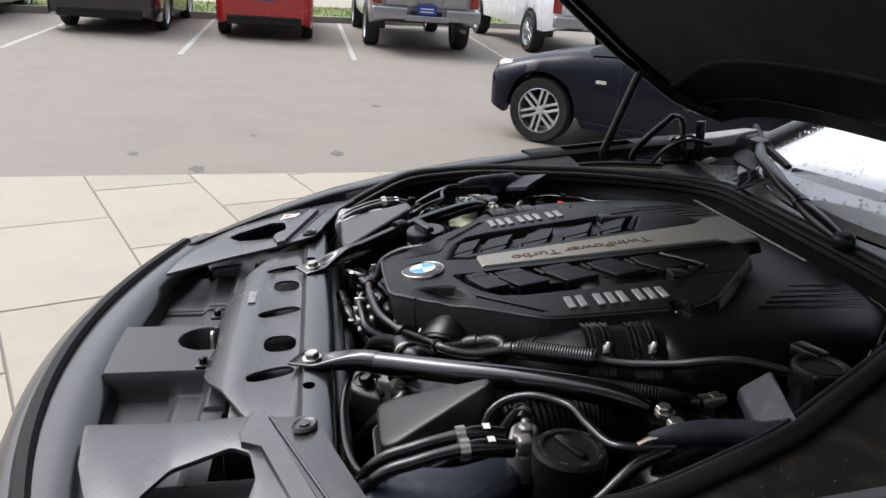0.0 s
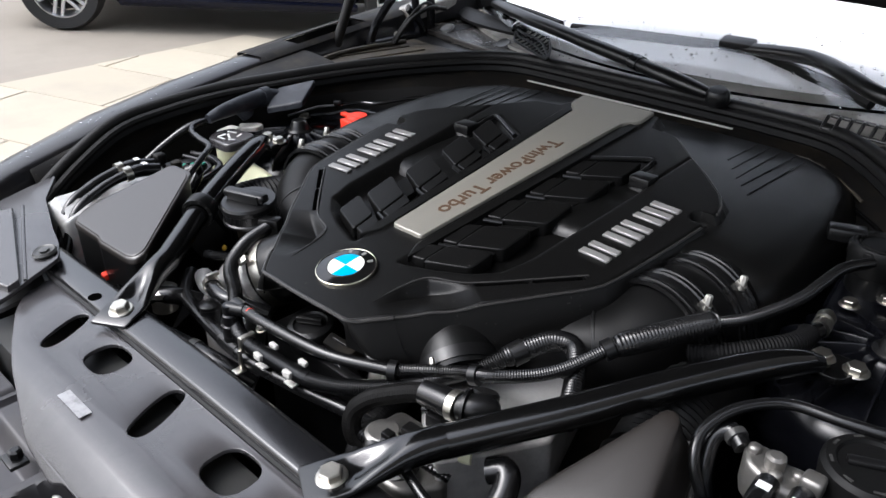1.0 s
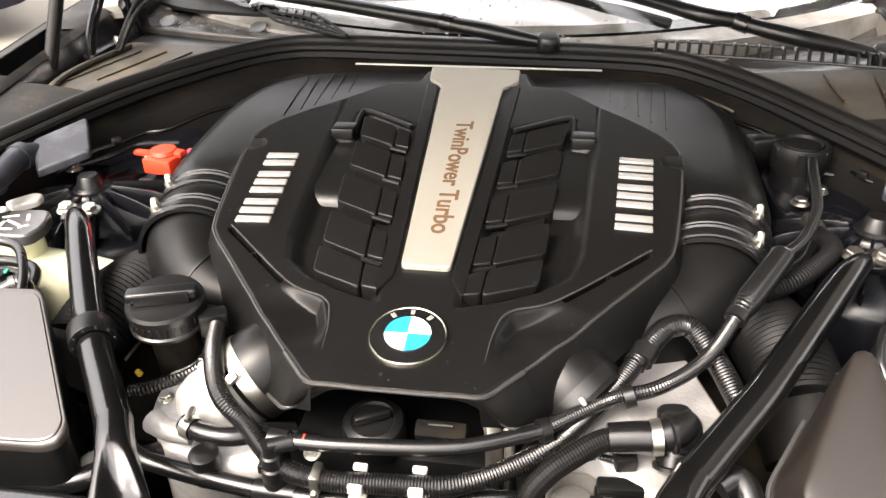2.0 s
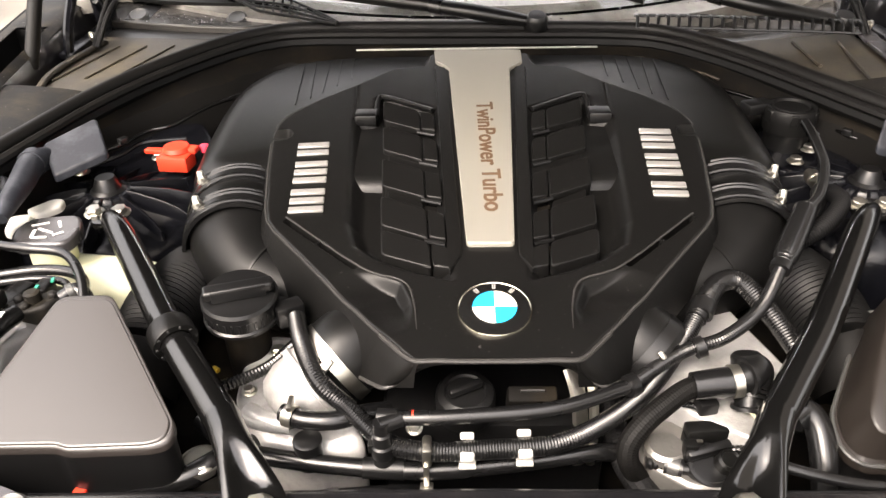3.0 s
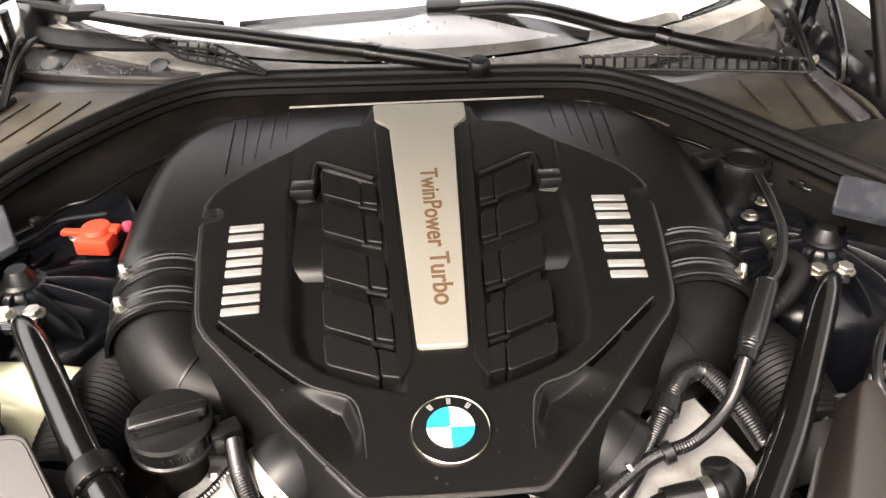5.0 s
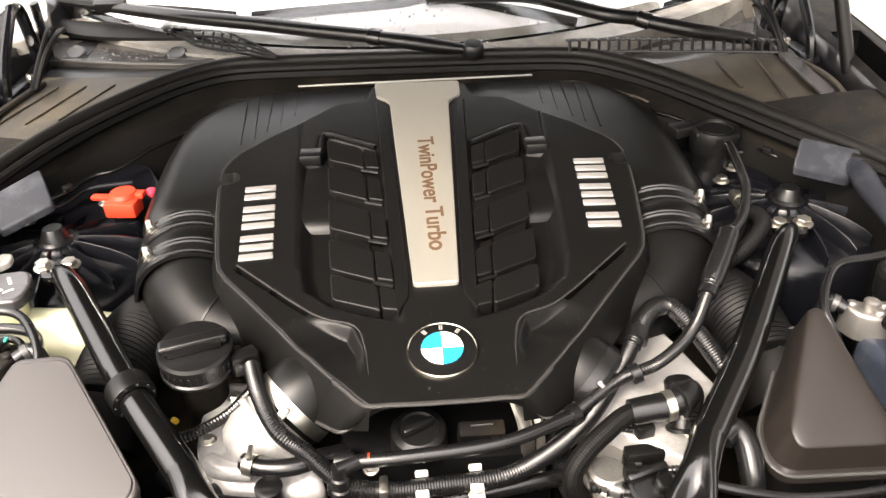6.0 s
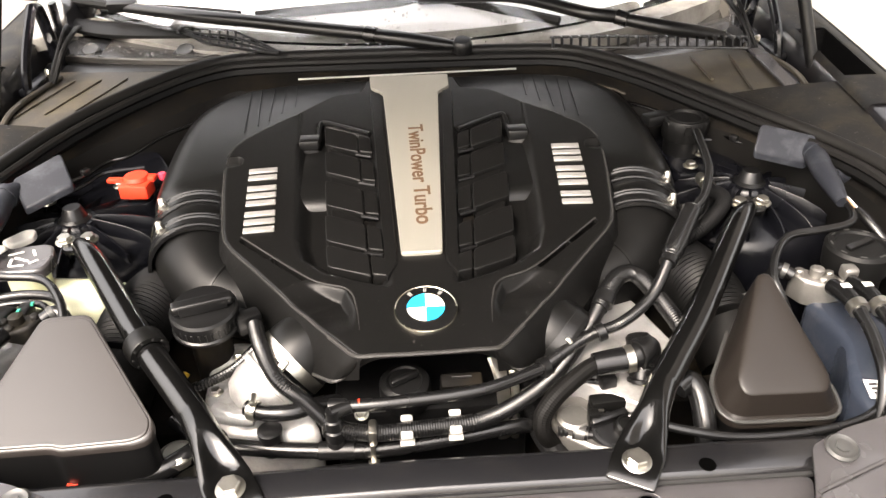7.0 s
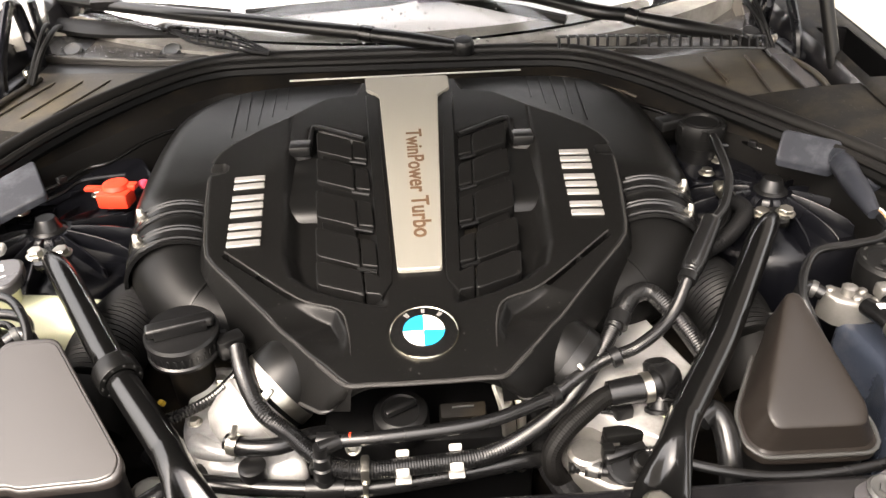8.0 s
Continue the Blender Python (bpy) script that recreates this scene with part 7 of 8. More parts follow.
# ---- caps, reservoirs, boots at the bay's sides ----
rc = thing("reservoir_cap", (0.507, 1.25, 1.03), "black round reservoir cap near the bulkhead", "cap")
part("cap", merge(lathe([(0.036, -0.03), (0.040, -0.028), (0.042, -0.010), (0.0425, 0.006), (0.039, 0.012), (0.034, 0.012), (0.032, 0.009), (0.0, 0.010)], 36, Matrix.Translation((0.507, 1.256, 1.040)))), RUBBER, rc, angle=35)
for k in range(6):
    a = 2 * math.pi * (k + 0.3) / 6
    part("grip_lug", box((0.005, 0.014, 0.020), 0.002, Matrix.Translation((0.507 + 0.0405 * math.cos(a), 1.256 + 0.0405 * math.sin(a), 1.030)) @ Matrix.Rotation(a, 4, "Z"), 1), RUBBER, rc)
part("top_ring", ring([(0.026, 0.008), (0.029, 0.0125), (0.030, 0.0125), (0.031, 0.008)], 30, Matrix.Translation((0.507, 1.256, 1.040))), RUBBER, rc)
part("neck", lathe([(0.034, -0.2), (0.036, -0.03)], 24, Matrix.Translation((0.507, 1.256, 1.040))), PLASTIC, rc)
part("bracket", box((0.05, 0.03, 0.02), 0.005, Matrix.Translation((0.455, 1.27, 1.035)) @ Matrix.Rotation(radians(20), 4, "Z")), PLASTIC, rc)

wt = thing("washer_tank", (-0.53, 0.93, 0.85), "cream translucent washer tank with a grey flip cap", "tank")
wc = part("cap", prism(rounded([(-0.636, 0.985), (-0.566, 0.995), (-0.552, 0.955), (-0.558, 0.922), (-0.63, 0.922), (-0.645, 0.95)], 0.016, 4), lambda x, y: 1.008 + 0.05 * (y - 0.95), 0.016, 0.004, 3), TRAY, wt, "grey-black flip cap with a windscreen symbol")
for x, y, w, h, a in ((-0.612, 0.968, 0.022, 0.0035, 20), (-0.598, 0.952, 0.026, 0.0035, -25), (-0.612, 0.945, 0.004, 0.02, 10), (-0.585, 0.968, 0.004, 0.018, 30), (-0.578, 0.945, 0.014, 0.003, 40), (-0.60, 0.936, 0.02, 0.003, 5)):
    part("symbol", box((w, h, 0.0008), 0, Matrix.Translation((x, y, 1.0085 + 0.05 * (y - 0.95))) @ Matrix.Rotation(radians(a), 4, "Z")), LABELM, wc, "white symbol stroke")
part("white_tab", merge(prism(rounded([(-0.655, 1.012), (-0.628, 1.046), (-0.612, 1.044), (-0.608, 1.022), (-0.630, 0.998)], 0.006, 3), lambda x, y: 1.008, 0.010, 0.003), prism(rounded([(-0.675, 1.004), (-0.648, 1.012), (-0.634, 0.985), (-0.640, 0.958), (-0.664, 0.962)], 0.008, 3), lambda x, y: 1.003, 0.012, 0.004)), WHITEP, wt, "white crumpled plastic tab", angle=60)
part("tank", prism(rounded([(-0.62, 0.985), (-0.52, 0.985), (-0.435, 0.972), (-0.452, 0.918), (-0.50, 0.892), (-0.61, 0.905)], 0.02, 4), lambda x, y: 0.955 - 0.10 * (x + 0.52), 0.18, 0.02, 4), CREAM, wt, angle=60)
part("neck", lathe([(0.030, 0.90), (0.030, 0.992)], 20, Matrix.Translation((-0.598, 0.955, 0))), CREAM, wt)

jc = thing("jump_start_post", (-0.495, 1.195, 0.99), "red plastic jump start terminal cover", "terminal cover")
jm = Matrix.Translation((-0.497, 1.192, 0.992)) @ Matrix.Rotation(radians(-8), 4, "Z")
part("housing", box((0.052, 0.036, 0.026), 0.004, jm @ Matrix.Translation((0.004, -0.006, -0.006)), 2), REDCAP, jc, "red housing")
part("lid", merge(lathe([(0.021, 0), (0.023, 0.006), (0.020, 0.012), (0.0, 0.014)], 20, jm @ Matrix.Translation((0.002, 0.006, 0.016))), box((0.032, 0.014, 0.008), 0.003, jm @ Matrix.Translation((-0.033, 0.0, 0.016))), box((0.02, 0.018, 0.01), 0.003, jm @ Matrix.Translation((0.026, 0.010, 0.016)))), REDCAP, jc, "red lid with a tab")
part("button", lathe([(0.0, -0.009), (0.007, -0.006), (0.009, 0), (0.007, 0.006), (0.0, 0.009)], 14, jm @ Matrix.Translation((0.040, 0.026, 0.016))), PINKCAP, jc, "pink round button")

for sg in (-1, 1):
    bt = thing("cable_boot", (sg * 0.645, 1.13, 1.02), "blue-grey rubber cable boot beside the seal", "boot", "cable boots")
    plate = [(0.565, 1.091), (0.584, 1.122), (0.690, 1.102), (0.651, 1.075)] if sg > 0 else [(-0.600, 1.176), (-0.668, 1.125), (-0.631, 1.066), (-0.563, 1.110)]
    part("block", prism(rounded(plate, 0.007), (lambda x, y: 1.054 + 1.2 * (y - 1.09)) if sg > 0 else (lambda x, y: 1.048 + 0.42 * (y - 1.10)), 0.012, 0.004, 3), BOOT, bt, "square rubber grommet", angle=60)
    arm = [(0.660, 1.116, 1.040), (0.668, 1.086, 1.045), (0.654, 1.024, 1.046), (0.647, 0.974, 1.043), (0.644, 0.938, 1.036)]
    part("collar", tube([(sg * arm[1][0], arm[1][1] + 0.012, arm[1][2]), (sg * arm[1][0], arm[1][1] - 0.004, arm[1][2])], 0.021, 24, 3), BOOT, bt, "round rubber collar")
    part("sleeve", tube([(sg * x, y, z) for x, y, z in arm], [0.017, 0.0185, 0.017, 0.014, 0.009], 20, 7), BOOT, bt, "bent tapering rubber sleeve")
    part("side_lug", lathe([(0.016, -0.03), (0.017, 0.0), (0.014, 0.007), (0.009, 0.008), (0.008, 0.0)], 18, frame_at((sg * 0.703, 1.046, 1.028), (0.2 * sg, -0.7, 1))), BOOT, bt)
    cable = thing("wiring_cable", (sg * 0.60, 0.90, 1.0), "black cable leading forward from the boot", "cable", "wiring cables")
    part("sheath", tube([(sg * 0.657, 0.964, 1.032), (sg * 0.648, 0.912, 1.030), (sg * 0.630, 0.892, 1.026), (sg * 0.585, 0.880, 1.026), (sg * 0.535, 0.872, 1.024), (sg * 0.500, 0.835, 1.020), (sg * 0.484, 0.80, 1.005), (sg * 0.490, 0.775, 0.985), (sg * 0.505, 0.772, 0.95), (sg * 0.515, 0.778, 0.89)], 0.006, 10, 8), HOSE, cable)
    part("second_sheath", tube([(sg * 0.658, 0.955, 1.028), (sg * 0.672, 0.91, 1.02), (sg * 0.69, 0.86, 0.99), (sg * 0.70, 0.8, 0.95)], 0.008, 10, 6), HOSE, cable)
    if sg > 0:
        for k, mm in enumerate((COPPER, LABELM)):
            part("bare_wire", tube([(0.645 + 0.005 * k, 0.956, 1.042), (0.648 + 0.004 * k, 0.935, 1.043), (0.652 + 0.003 * k, 0.918, 1.038)], 0.0012, 6, 4), mm, cable, "short bare wire")
    tk = thing("expansion_tank", (sg * 0.565, 0.72, 0.85), "smoky blue-grey tank beside the air filter", "tank", "side tanks")
    part("tank", prism(rounded([(sg * 0.535, 0.805), (sg * 0.60, 0.80), (sg * 0.645, 0.72), (sg * 0.645, 0.60), (sg * 0.532, 0.592), (sg * 0.528, 0.65), (sg * 0.555, 0.72)], 0.018, 4), lambda x, y: (0.955 if sg > 0 else 0.978 + 0.007 * math.sin(90 * x + 60 * y) + 0.006 * math.sin(75 * y - 50 * x)) + 0.10 * (y - 0.7), 0.22, 0.016, 4), TANKM if sg > 0 else CAST, tk, "" if sg > 0 else "bright crinkled alloy casing", angle=60)
    if sg > 0:
        lb = part("label", box((0.020, 0.030, 0.0012), 0, Matrix.Translation((0.548, 0.628, 0.9495)) @ Matrix.Rotation(radians(5.7), 4, "X") @ Matrix.Rotation(radians(-10), 4, "Z")), LABELM, tk, "small white paper label")
        for k in range(3):
            part("label_bar", box((0.010, 0.004, 0.0004), 0, Matrix.Translation((0.548, 0.621 + 0.007 * k, 0.9508 + 0.0007 * k)) @ Matrix.Rotation(radians(5.7), 4, "X")), INK, lb)
    vb = thing("line_manifold", (sg * 0.545, 0.80, 0.98), "cast alloy manifold with two banded hoses" if sg > 0 else "dusty black connector block with two banded hoses", "manifold", "line manifolds")
    part("block", merge(prism(rounded([(sg * 0.518, 0.822), (sg * 0.535, 0.836), (sg * 0.556, 0.826), (sg * 0.574, 0.834), (sg * 0.594, 0.812), (sg * 0.590, 0.794), (sg * 0.562, 0.786), (sg * 0.530, 0.798)], 0.006, 3), lambda x, y: 0.994 - 0.15 * (abs(x) - 0.55), 0.04, 0.006, 3), *[lathe([(0.007, 0), (0.007, 0.006), (0.005, 0.008), (0.0, 0.008)], 6, Matrix.Translation((sg * x, y, 0.992 - 0.15 * (x - 0.55)))) for x, y in ((0.530, 0.818), (0.574, 0.818), (0.584, 0.800), (0.558, 0.800))], box((0.02, 0.02, 0.02), 0.004, Matrix.Translation((sg * 0.590, 0.80, 0.995))), lathe([(0.010, 0), (0.010, 0.012), (0.006, 0.014)], 8, Matrix.Translation((sg * 0.552, 0.812, 0.994)))), DULLCAST if sg > 0 else DUSTP, vb, "rough cast block" if sg > 0 else "dusty black connector block", angle=50)
    for k in range(2):
        o = 0.030 * k
        hs = part("line", tube([(sg * (0.558 + o), 0.780 + 0.006 * k, 0.998), (sg * (0.562 + o), 0.745, 1.004), (sg * (0.562 + o), 0.705, 1.0), (sg * (0.560 + o), 0.665, 0.988), (sg * (0.552 + o), 0.62, 0.965), (sg * (0.535 + o), 0.58, 0.90)], [0.0115, 0.0120, 0.0085, 0.0085, 0.0085, 0.0085], 14, 8), HOSE, vb, "black rubber line")
        part("band", tube([(sg * (0.5625 + o), 0.730, 1.004), (sg * (0.5625 + o), 0.718, 1.003)], 0.0135, 14, 2), ZINC, hs, "bright crimp band")
        part("tag", box((0.012, 0.009, 0.001), 0, Matrix.Translation((sg * (0.561 + o), 0.757, 1.0148))), LABELM, hs)
    part("plug_line", tube([(sg * 0.520, 0.815, 0.995), (sg * 0.503, 0.825, 1.000), (sg * 0.490, 0.815, 0.99), (sg * 0.494, 0.795, 0.96), (sg * 0.505, 0.79, 0.92), (sg * 0.515, 0.79, 0.87)], 0.0095, 12, 6), HOSE, vb)
    part("end_ring", tube([(sg * 0.512, 0.820, 0.998), (sg * 0.506, 0.824, 0.9995)], 0.0115, 12, 1), GREYBAND, vb, "dull metal ring")

kt = thing("coolant_reservoir", (0.626, 0.846, 0.9), "black coolant reservoir with a flat round cap", "reservoir")
kc = part("cap", lathe([(0.044, -0.03), (0.046, -0.006), (0.046, 0.004), (0.042, 0.009), (0.034, 0.0095), (0.032, 0.006), (0.0, 0.007)], 36, Matrix.Translation((0.626, 0.846, 1.012))), RUBBER, kt, "flat black cap with raised bars", angle=35)
part("grip", box((0.05, 0.011, 0.007), 0.003, Matrix.Translation((0.626, 0.846, 1.018)) @ Matrix.Rotation(radians(25), 4, "Z")), PLASTIC, kc)
for k in range(9):
    a = radians(40 * k + 10)
    part("mark", box((0.009, 0.0025, 0.0008), 0, Matrix.Translation((0.626 + 0.038 * math.cos(a), 0.846 + 0.038 * math.sin(a), 1.0212)) @ Matrix.Rotation(a + 1.57, 4, "Z")), GREYBAND, kc, "plain grey mark")
part("neck", lathe([(0.04, 0.80), (0.04, 0.985)], 24, Matrix.Translation((0.626, 0.846, 0))), PLASTIC, kt)

fb = thing("fuse_box", (-0.58, 0.85, 0.93), "open wiring box with looped black cables", "wiring box")
part("case", box((0.11, 0.10, 0.10), 0.010, Matrix.Translation((-0.590, 0.845, 0.865)) @ Matrix.Rotation(radians(-12), 4, "Z")), PLASTIC, fb)
part("rim_loop", tube([(-0.645, 0.895, 0.975), (-0.585, 0.900, 0.980), (-0.535, 0.888, 0.980), (-0.515, 0.855, 0.975), (-0.520, 0.815, 0.965)], 0.0075, 10, 6), HOSE, fb)
part("rim_loop", tube([(-0.645, 0.876, 0.975), (-0.585, 0.882, 0.978), (-0.545, 0.872, 0.978), (-0.532, 0.845, 0.972), (-0.535, 0.80, 0.96)], 0.005, 10, 6), HOSE, fb)
part("relay", merge(box((0.026, 0.06, 0.03), 0.004, Matrix.Translation((-0.598, 0.84, 0.955)) @ Matrix.Rotation(radians(-14), 4, "Z")), box((0.018, 0.03, 0.026), 0.003, Matrix.Translation((-0.568, 0.862, 0.958)))), PLENUM, fb, "black relay")
for x, y in ((-0.600, 0.822), (-0.594, 0.838), (-0.588, 0.852), (-0.575, 0.868)):
    part("green_pin", box((0.004, 0.007, 0.003), 0, Matrix.Translation((x + 0.018, y, 0.984))), GREEN, fb, "tiny green pin")

mesh_thing("red_tab", prism(rounded([(-0.442, 0.598), (-0.428, 0.596), (-0.426, 0.606), (-0.440, 0.609)], 0.003, 3), lambda x, y: 0.903, 0.010, 0.002), REDCAP, "small red plastic tab below the air filter lid", "tab")

# ---- radiator crossmember, hole panel, corner plates, tray ----
cm = thing("crossmember", (0.0, 0.54, 0.93), "glossy dark radiator crossmember with dusty specks", "crossmember")
rows = []
for x in np.linspace(-0.50, 0.50, 41):
    z = 0.949 - 0.012 * abs(x)
    rows.append([(x, 0.521, z - 0.012), (x, 0.5225, z - 0.002), (x, 0.526, z), (x, 0.560, z), (x, 0.568, z - 0.003), (x, 0.573, z - 0.010), (x, 0.575, z - 0.07), (x, 0.55, z - 0.10)])
part("beam", grid(rows), BEAM, cm, angle=60)
# flat black discs paint the holes' darkness; the beam is not cut
for x in (-0.298, 0.305):
    part("hole", lathe([(0.0095, 0), (0.0095, 0.0012), (0.0, 0.0012)], 18, Matrix.Translation((x, 0.533, 0.9452))), HOLE_SHADE, cm, "flat black disc for the dark of a round hole")

pn = thing("radiator_cover", (0.0, 0.44, 0.92), "grey-black plastic radiator cover with oval holes", "radiator cover")
po = rounded([(-0.420, 0.517), (-0.402, 0.472), (-0.365, 0.447), (-0.286, 0.413), (-0.23, 0.393), (-0.115, 0.360), (-0.035, 0.354), (-0.018, 0.362), (0.085, 0.364), (0.10, 0.354), (0.168, 0.354), (0.215, 0.368), (0.285, 0.400), (0.365, 0.440), (0.402, 0.472), (0.420, 0.517)], 0.012, 3)


def panel_z(x, y):
    return 0.938 - 0.01 * abs(x) - 0.9 * max(0, 0.40 - y) ** 1.3 * 2.0 - 0.04 * (0.517 - y)


holes = [oval(-0.263, 0.474, 0.016, 0.041, 26), oval(-0.156, 0.483, 0.033, 0.027, 0), oval(-0.013, 0.474, 0.018, 0.043, 22), oval(0.128, 0.481, 0.033, 0.029, 0), oval(0.239, 0.470, 0.018, 0.041, 20)]
part("panel", plate_holes(po, holes, panel_z, 0.004, 0.0008), TRAY, pn, angle=50)
part("groove", box((0.84, 0.0045, 0.003), 0.0, Matrix.Translation((0, 0.5193, 0.934))), INK, pn, "dark joint line")
part("sticker", box((0.060, 0.015, 0.0006), 0, Matrix.Translation((-0.100, 0.416, panel_z(-0.1, 0.416) + 0.0005))), STICK, pn, "small pale sticker with worn print")
part("radiator_core", box((0.80, 0.10, 0.25), 0.004, Matrix.Translation((0.0, 0.46, 0.66))), GREYBAND, pn, "dull grey radiator core below the holes")


def corner_z(x, y):
    return 0.911 + 0.17 * (y - 0.22) - 0.01 * abs(x)


for sg in (-1, 1):
    cp = thing("corner_plate", (sg * 0.55, 0.45, 0.92), "grey-black headlamp cover plate with a push pin", "plate", "headlamp cover plates")
    out = rounded([(sg * x, y) for x, y in ((0.325, 0.205), (0.368, 0.334), (0.392, 0.452), (0.412, 0.500), (0.424, 0.537), (0.470, 0.556), (0.52, 0.568), (0.64, 0.605), (0.715, 0.655), (0.715, 0.60), (0.70, 0.47), (0.625, 0.335), (0.54, 0.265), (0.43, 0.225))], 0.008, 3)
    hole = rounded([(sg * x, y) for x, y in ((0.462, 0.432), (0.484, 0.458), (0.545, 0.470), (0.60, 0.462), (0.612, 0.430), (0.565, 0.345), (0.538, 0.323), (0.487, 0.355))], 0.008, 3)
    part("plate", plate_holes(out, [hole], corner_z, 0.005, 0.0012), TRAY, cp, angle=50)
    part("fold", prism([(sg * x, y) for x, y in ((0.396, 0.452), (0.400, 0.470), (0.64, 0.552), (0.655, 0.530), (0.490, 0.472), (0.470, 0.445), (0.445, 0.440))], lambda x, y: corner_z(x, y) + 0.010, 0.012, 0.003), TRAY, cp, "raised fold beside the opening")
    part("ridge", tube([(sg * 0.405, 0.480, corner_z(0.40, 0.480) + 0.001), (sg * 0.52, 0.522, corner_z(0.52, 0.522) + 0.001), (sg * 0.65, 0.570, corner_z(0.65, 0.57) + 0.001)], 0.0028, 8, 6, flat=0.7), TRAY, cp, "raised moulded ridge")
    part("pin", merge(lathe([(0.0175, 0), (0.0185, 0.003), (0.016, 0.006), (0.012, 0.004), (0.011, 0.004)], 24, frame_at((sg * 0.452, 0.529, corner_z(0.45, 0.529) + 0.002), (0, -0.15, 1))), lathe([(0.008, 0), (0.008, 0.007), (0.0, 0.0075)], 6, frame_at((sg * 0.452, 0.529, corner_z(0.45, 0.529) + 0.002), (0, -0.15, 1)))), GREYBAND, cp, "round push pin", angle=30)
    hl_ = thing("headlamp", (sg * 0.56, 0.38, 0.85), "dark headlamp housing below its cover plate", "headlamp", "headlamps")
    part("housing", prism(rounded([(sg * 0.44, 0.28), (sg * 0.46, 0.53), (sg * 0.67, 0.58), (sg * 0.71, 0.46), (sg * 0.60, 0.31), (sg * 0.54, 0.27)], 0.02), lambda x, y: 0.875 + 0.1 * (y - 0.3), 0.14, 0.01), PLASTIC, hl_)
    part("rear_cap", lathe([(0.035, 0), (0.035, 0.014), (0.030, 0.018), (0.0, 0.018)], 20, Matrix.Translation((sg * 0.56, 0.43, 0.885))), PLENUM, hl_)
    part("bracket", merge(box((0.06, 0.02, 0.03), 0.004, Matrix.Translation((sg * 0.54, 0.385, 0.875)) @ Matrix.Rotation(radians(sg * 40), 4, "Z")), box((0.03, 0.03, 0.03), 0.004, Matrix.Translation((sg * 0.60, 0.47, 0.885)))), PLASTIC, hl_)
    if sg < 0:
        part("sticker", prism([(-0.672, 0.458), (-0.628, 0.450), (-0.634, 0.492), (-0.660, 0.502)], lambda x, y: corner_z(x, y) + 0.0008, 0.0006), LABELM, cp, "white warning sticker")
        part("sticker_mark", prism([(-0.662, 0.464), (-0.640, 0.460), (-0.648, 0.484)], lambda x, y: corner_z(x, y) + 0.0014, 0.0005), REDCAP, cp, "red triangle on the sticker")

tr = thing("grille_tray", (0.0, 0.28, 0.85), "dark moulded tray between bumper and radiator panel", "tray")
rows = []
for x in np.linspace(-0.46, 0.46, 277):
    bridge = step(0.106 - abs(x - 0.026), 0.008)
    rowp = []
    for y in np.linspace(0.185 + 0.27 * x * x - 0.01, 0.395, 90):
        z = 0.835 + 0.052 * bridge + 0.012 * step(y - 0.30, 0.01) * (1 - bridge) + 0.03 * step(y - 0.355, 0.01) * (1 - bridge)
        z -= 0.010 * step(0.006 - abs(abs(x) - 0.245), 0.003) * (1 - bridge)
        z += 0.006 * step(abs(x) - 0.262, 0.003) * (1 - bridge)
        z += 0.007 * step(0.0045 - abs(abs(x - 0.026) - 0.112), 0.003) * step(y - 0.29, 0.004)
        z -= 0.05 * step(0.046 - math.hypot(x + 0.008, (y - 0.335)), 0.005)
        rowp.append((x, y, z))
    rows.append(rowp)
part("tray_floor", grid(rows), TRAYF, tr, angle=40)
for x in (0.106, -0.110):
    part("square_clip", merge(box((0.032, 0.022, 0.006), 0.002, Matrix.Translation((x, 0.343, 0.887))), lathe([(0.008, 0), (0.008, 0.012), (0.005, 0.014), (0.0, 0.014)], 6, Matrix.Translation((x, 0.345, 0.890)))), PLASTIC, tr, "black screw in a square clip", angle=30)
part("striker", tube([(-0.008, 0.345, 0.86), (-0.008, 0.347, 0.896), (0.008, 0.349, 0.900), (0.014, 0.349, 0.875)], 0.0045, 10, 5), ZINC, tr, "steel hood latch loop")
rows = [[(x, 0.166 + 0.27 * x * x + d, 0.872 + 0.03 * x * x - h) for d, h in ((0.025, 0.004), (0.032, 0.03), (0.02, 0.06))] for x in np.linspace(-0.6, 0.6, 40)]
part("tray_wall", grid(rows), PLASTIC, tr, angle=60)

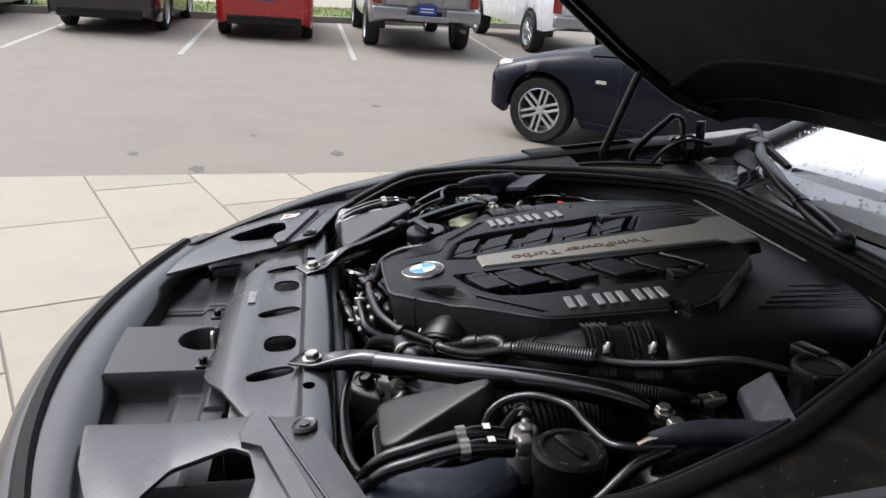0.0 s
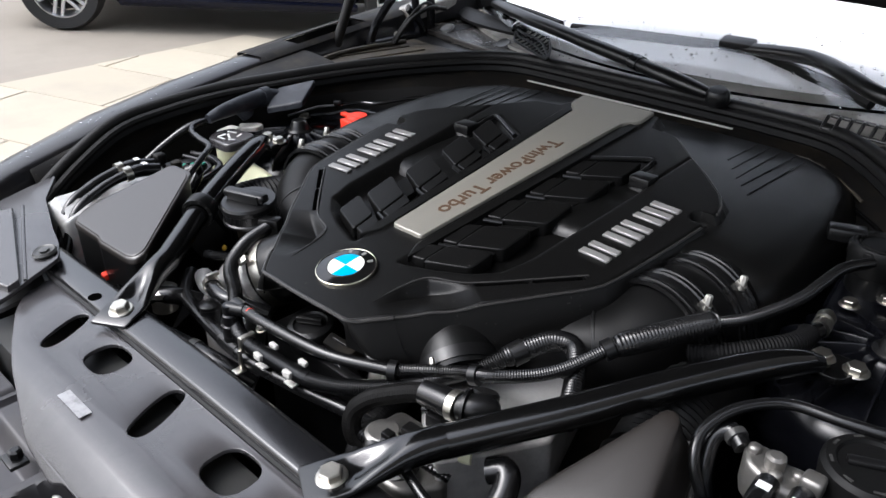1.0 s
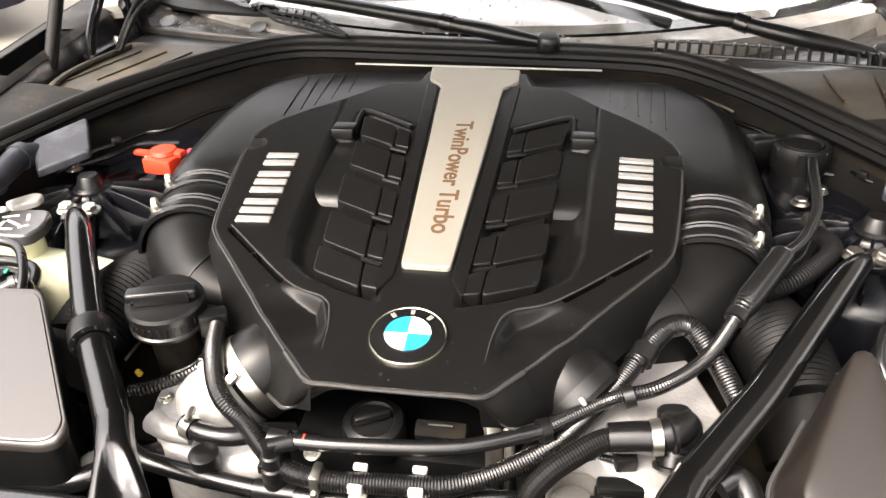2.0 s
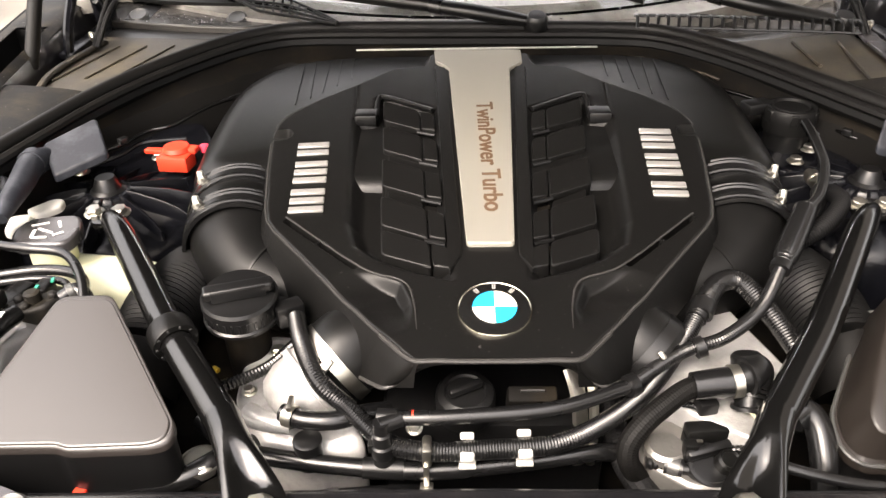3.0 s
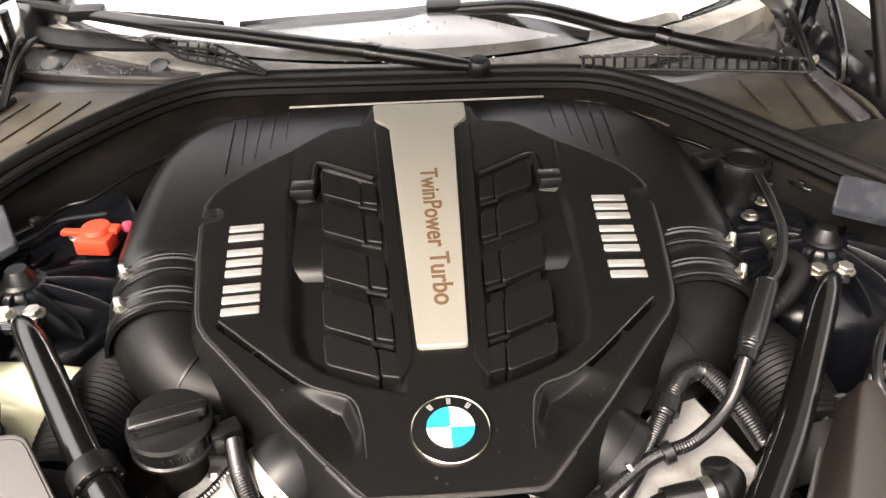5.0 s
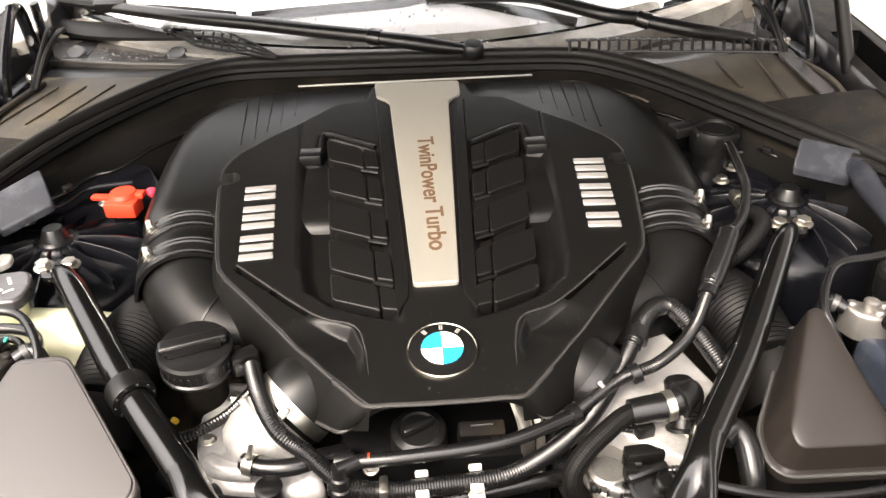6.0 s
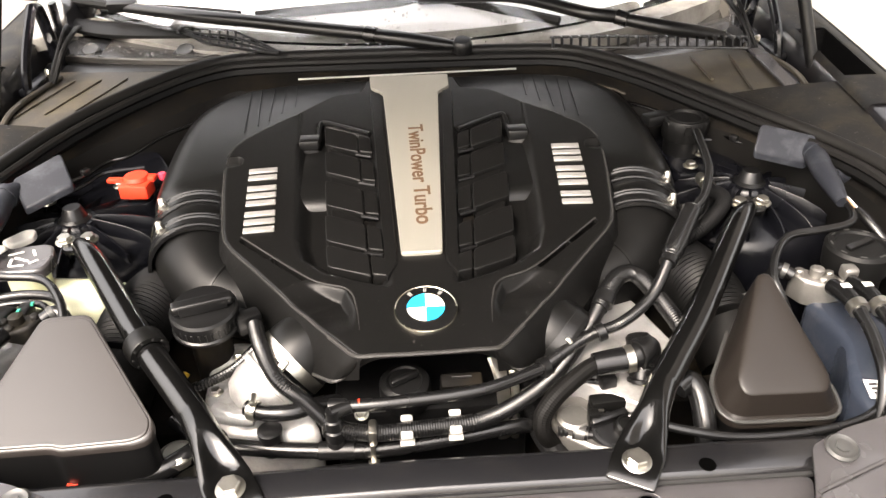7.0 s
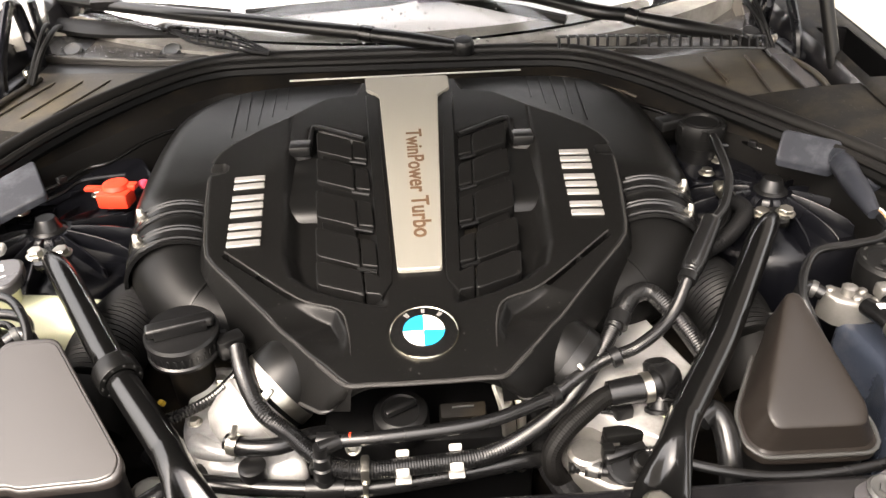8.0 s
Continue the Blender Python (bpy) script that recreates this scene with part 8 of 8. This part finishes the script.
# rain drops beaded on the fender tops and front panels
rngr = random.Random(21)
bm = bmesh.new()
tmpl = bmesh.new()
bmesh.ops.create_icosphere(tmpl, subdivisions=1, radius=1.0)
tv, tf = [v.co.copy() for v in tmpl.verts], [[v.index for v in f.verts] for f in tmpl.faces]
tmpl.free()
for k in range(380):
    sg, y = rngr.choice((-1, 1)), rngr.uniform(0.4, 1.9)
    f = rngr.uniform(0.12, 0.58)
    if 1.16 < y < 1.9 and f < 0.72:
        continue
    x = sg * (fender_in(y) + (fender_out(y) - fender_in(y)) * f)
    r = rngr.choice((0.001, 0.0014, 0.0018, 0.0024))
    p = Vector((x, y, crown(y) + (0.0235 if f < 0.55 else 0.0225 - (f - 0.5) * 0.035)))
    vs = [bm.verts.new(p + Vector((c.x * r, c.y * r, c.z * r * 0.45))) for c in tv]
    for fc in tf:
        bm.faces.new([vs[i] for i in fc])
mesh_thing("rain_beads", bm, DROPM, "small rain beads on the black fenders", "rain drop", kind="stuff")

# rain beads on the cowl's bar and lip
bm = bmesh.new()
for k in range(240):
    if k % 3:
        x = rngr.uniform(-0.80, -0.40)
        p = Vector((x, float(np.interp(x, (-0.80, -0.59, -0.40), (1.70, 1.655, 1.66))) + abs(rngr.gauss(0.03, 0.035)), 1.0865))
    else:
        x = rngr.uniform(-0.35, 0.55)
        p = Vector((x, 1.612 + 0.52 * x * x + rngr.uniform(0.0, 0.012), 1.0935 + 0.02 * x * x))
    if p.y > 1.80:
        continue
    r = rngr.choice((0.0012, 0.0018, 0.0024, 0.0034))
    vs = [bm.verts.new(p + Vector((c.x * r, c.y * r, c.z * r * 0.5))) for c in tv]
    for fc in tf:
        bm.faces.new([vs[i] for i in fc])
mesh_thing("cowl_beads", bm, DROPM, "rain beads standing on the wet cowl", "rain drop", kind="stuff")

# ---- concrete slabs, one by one ----
rngs = random.Random(3)
for b in range(14):
    v0 = -4.14 + 0.69 * b
    for a in range(8):
        u0 = -6.81 + 1.15 * (a + 0.5 * (b % 2))
        loop = paved([uv(u0 + 0.004, v0 + 0.004), uv(min(u0 + 1.146, 2.4), v0 + 0.004), uv(min(u0 + 1.146, 2.4), v0 + 0.686), uv(u0 + 0.004, v0 + 0.686)])
        if len(loop) < 3 or u0 > 2.2:
            continue
        top = rngs.uniform(0.010, 0.013)
        part("slab", prism(loop, lambda x, y: ground_z(x, y) + top, 0.02, 0.005, 1), CONCRETE, bed)
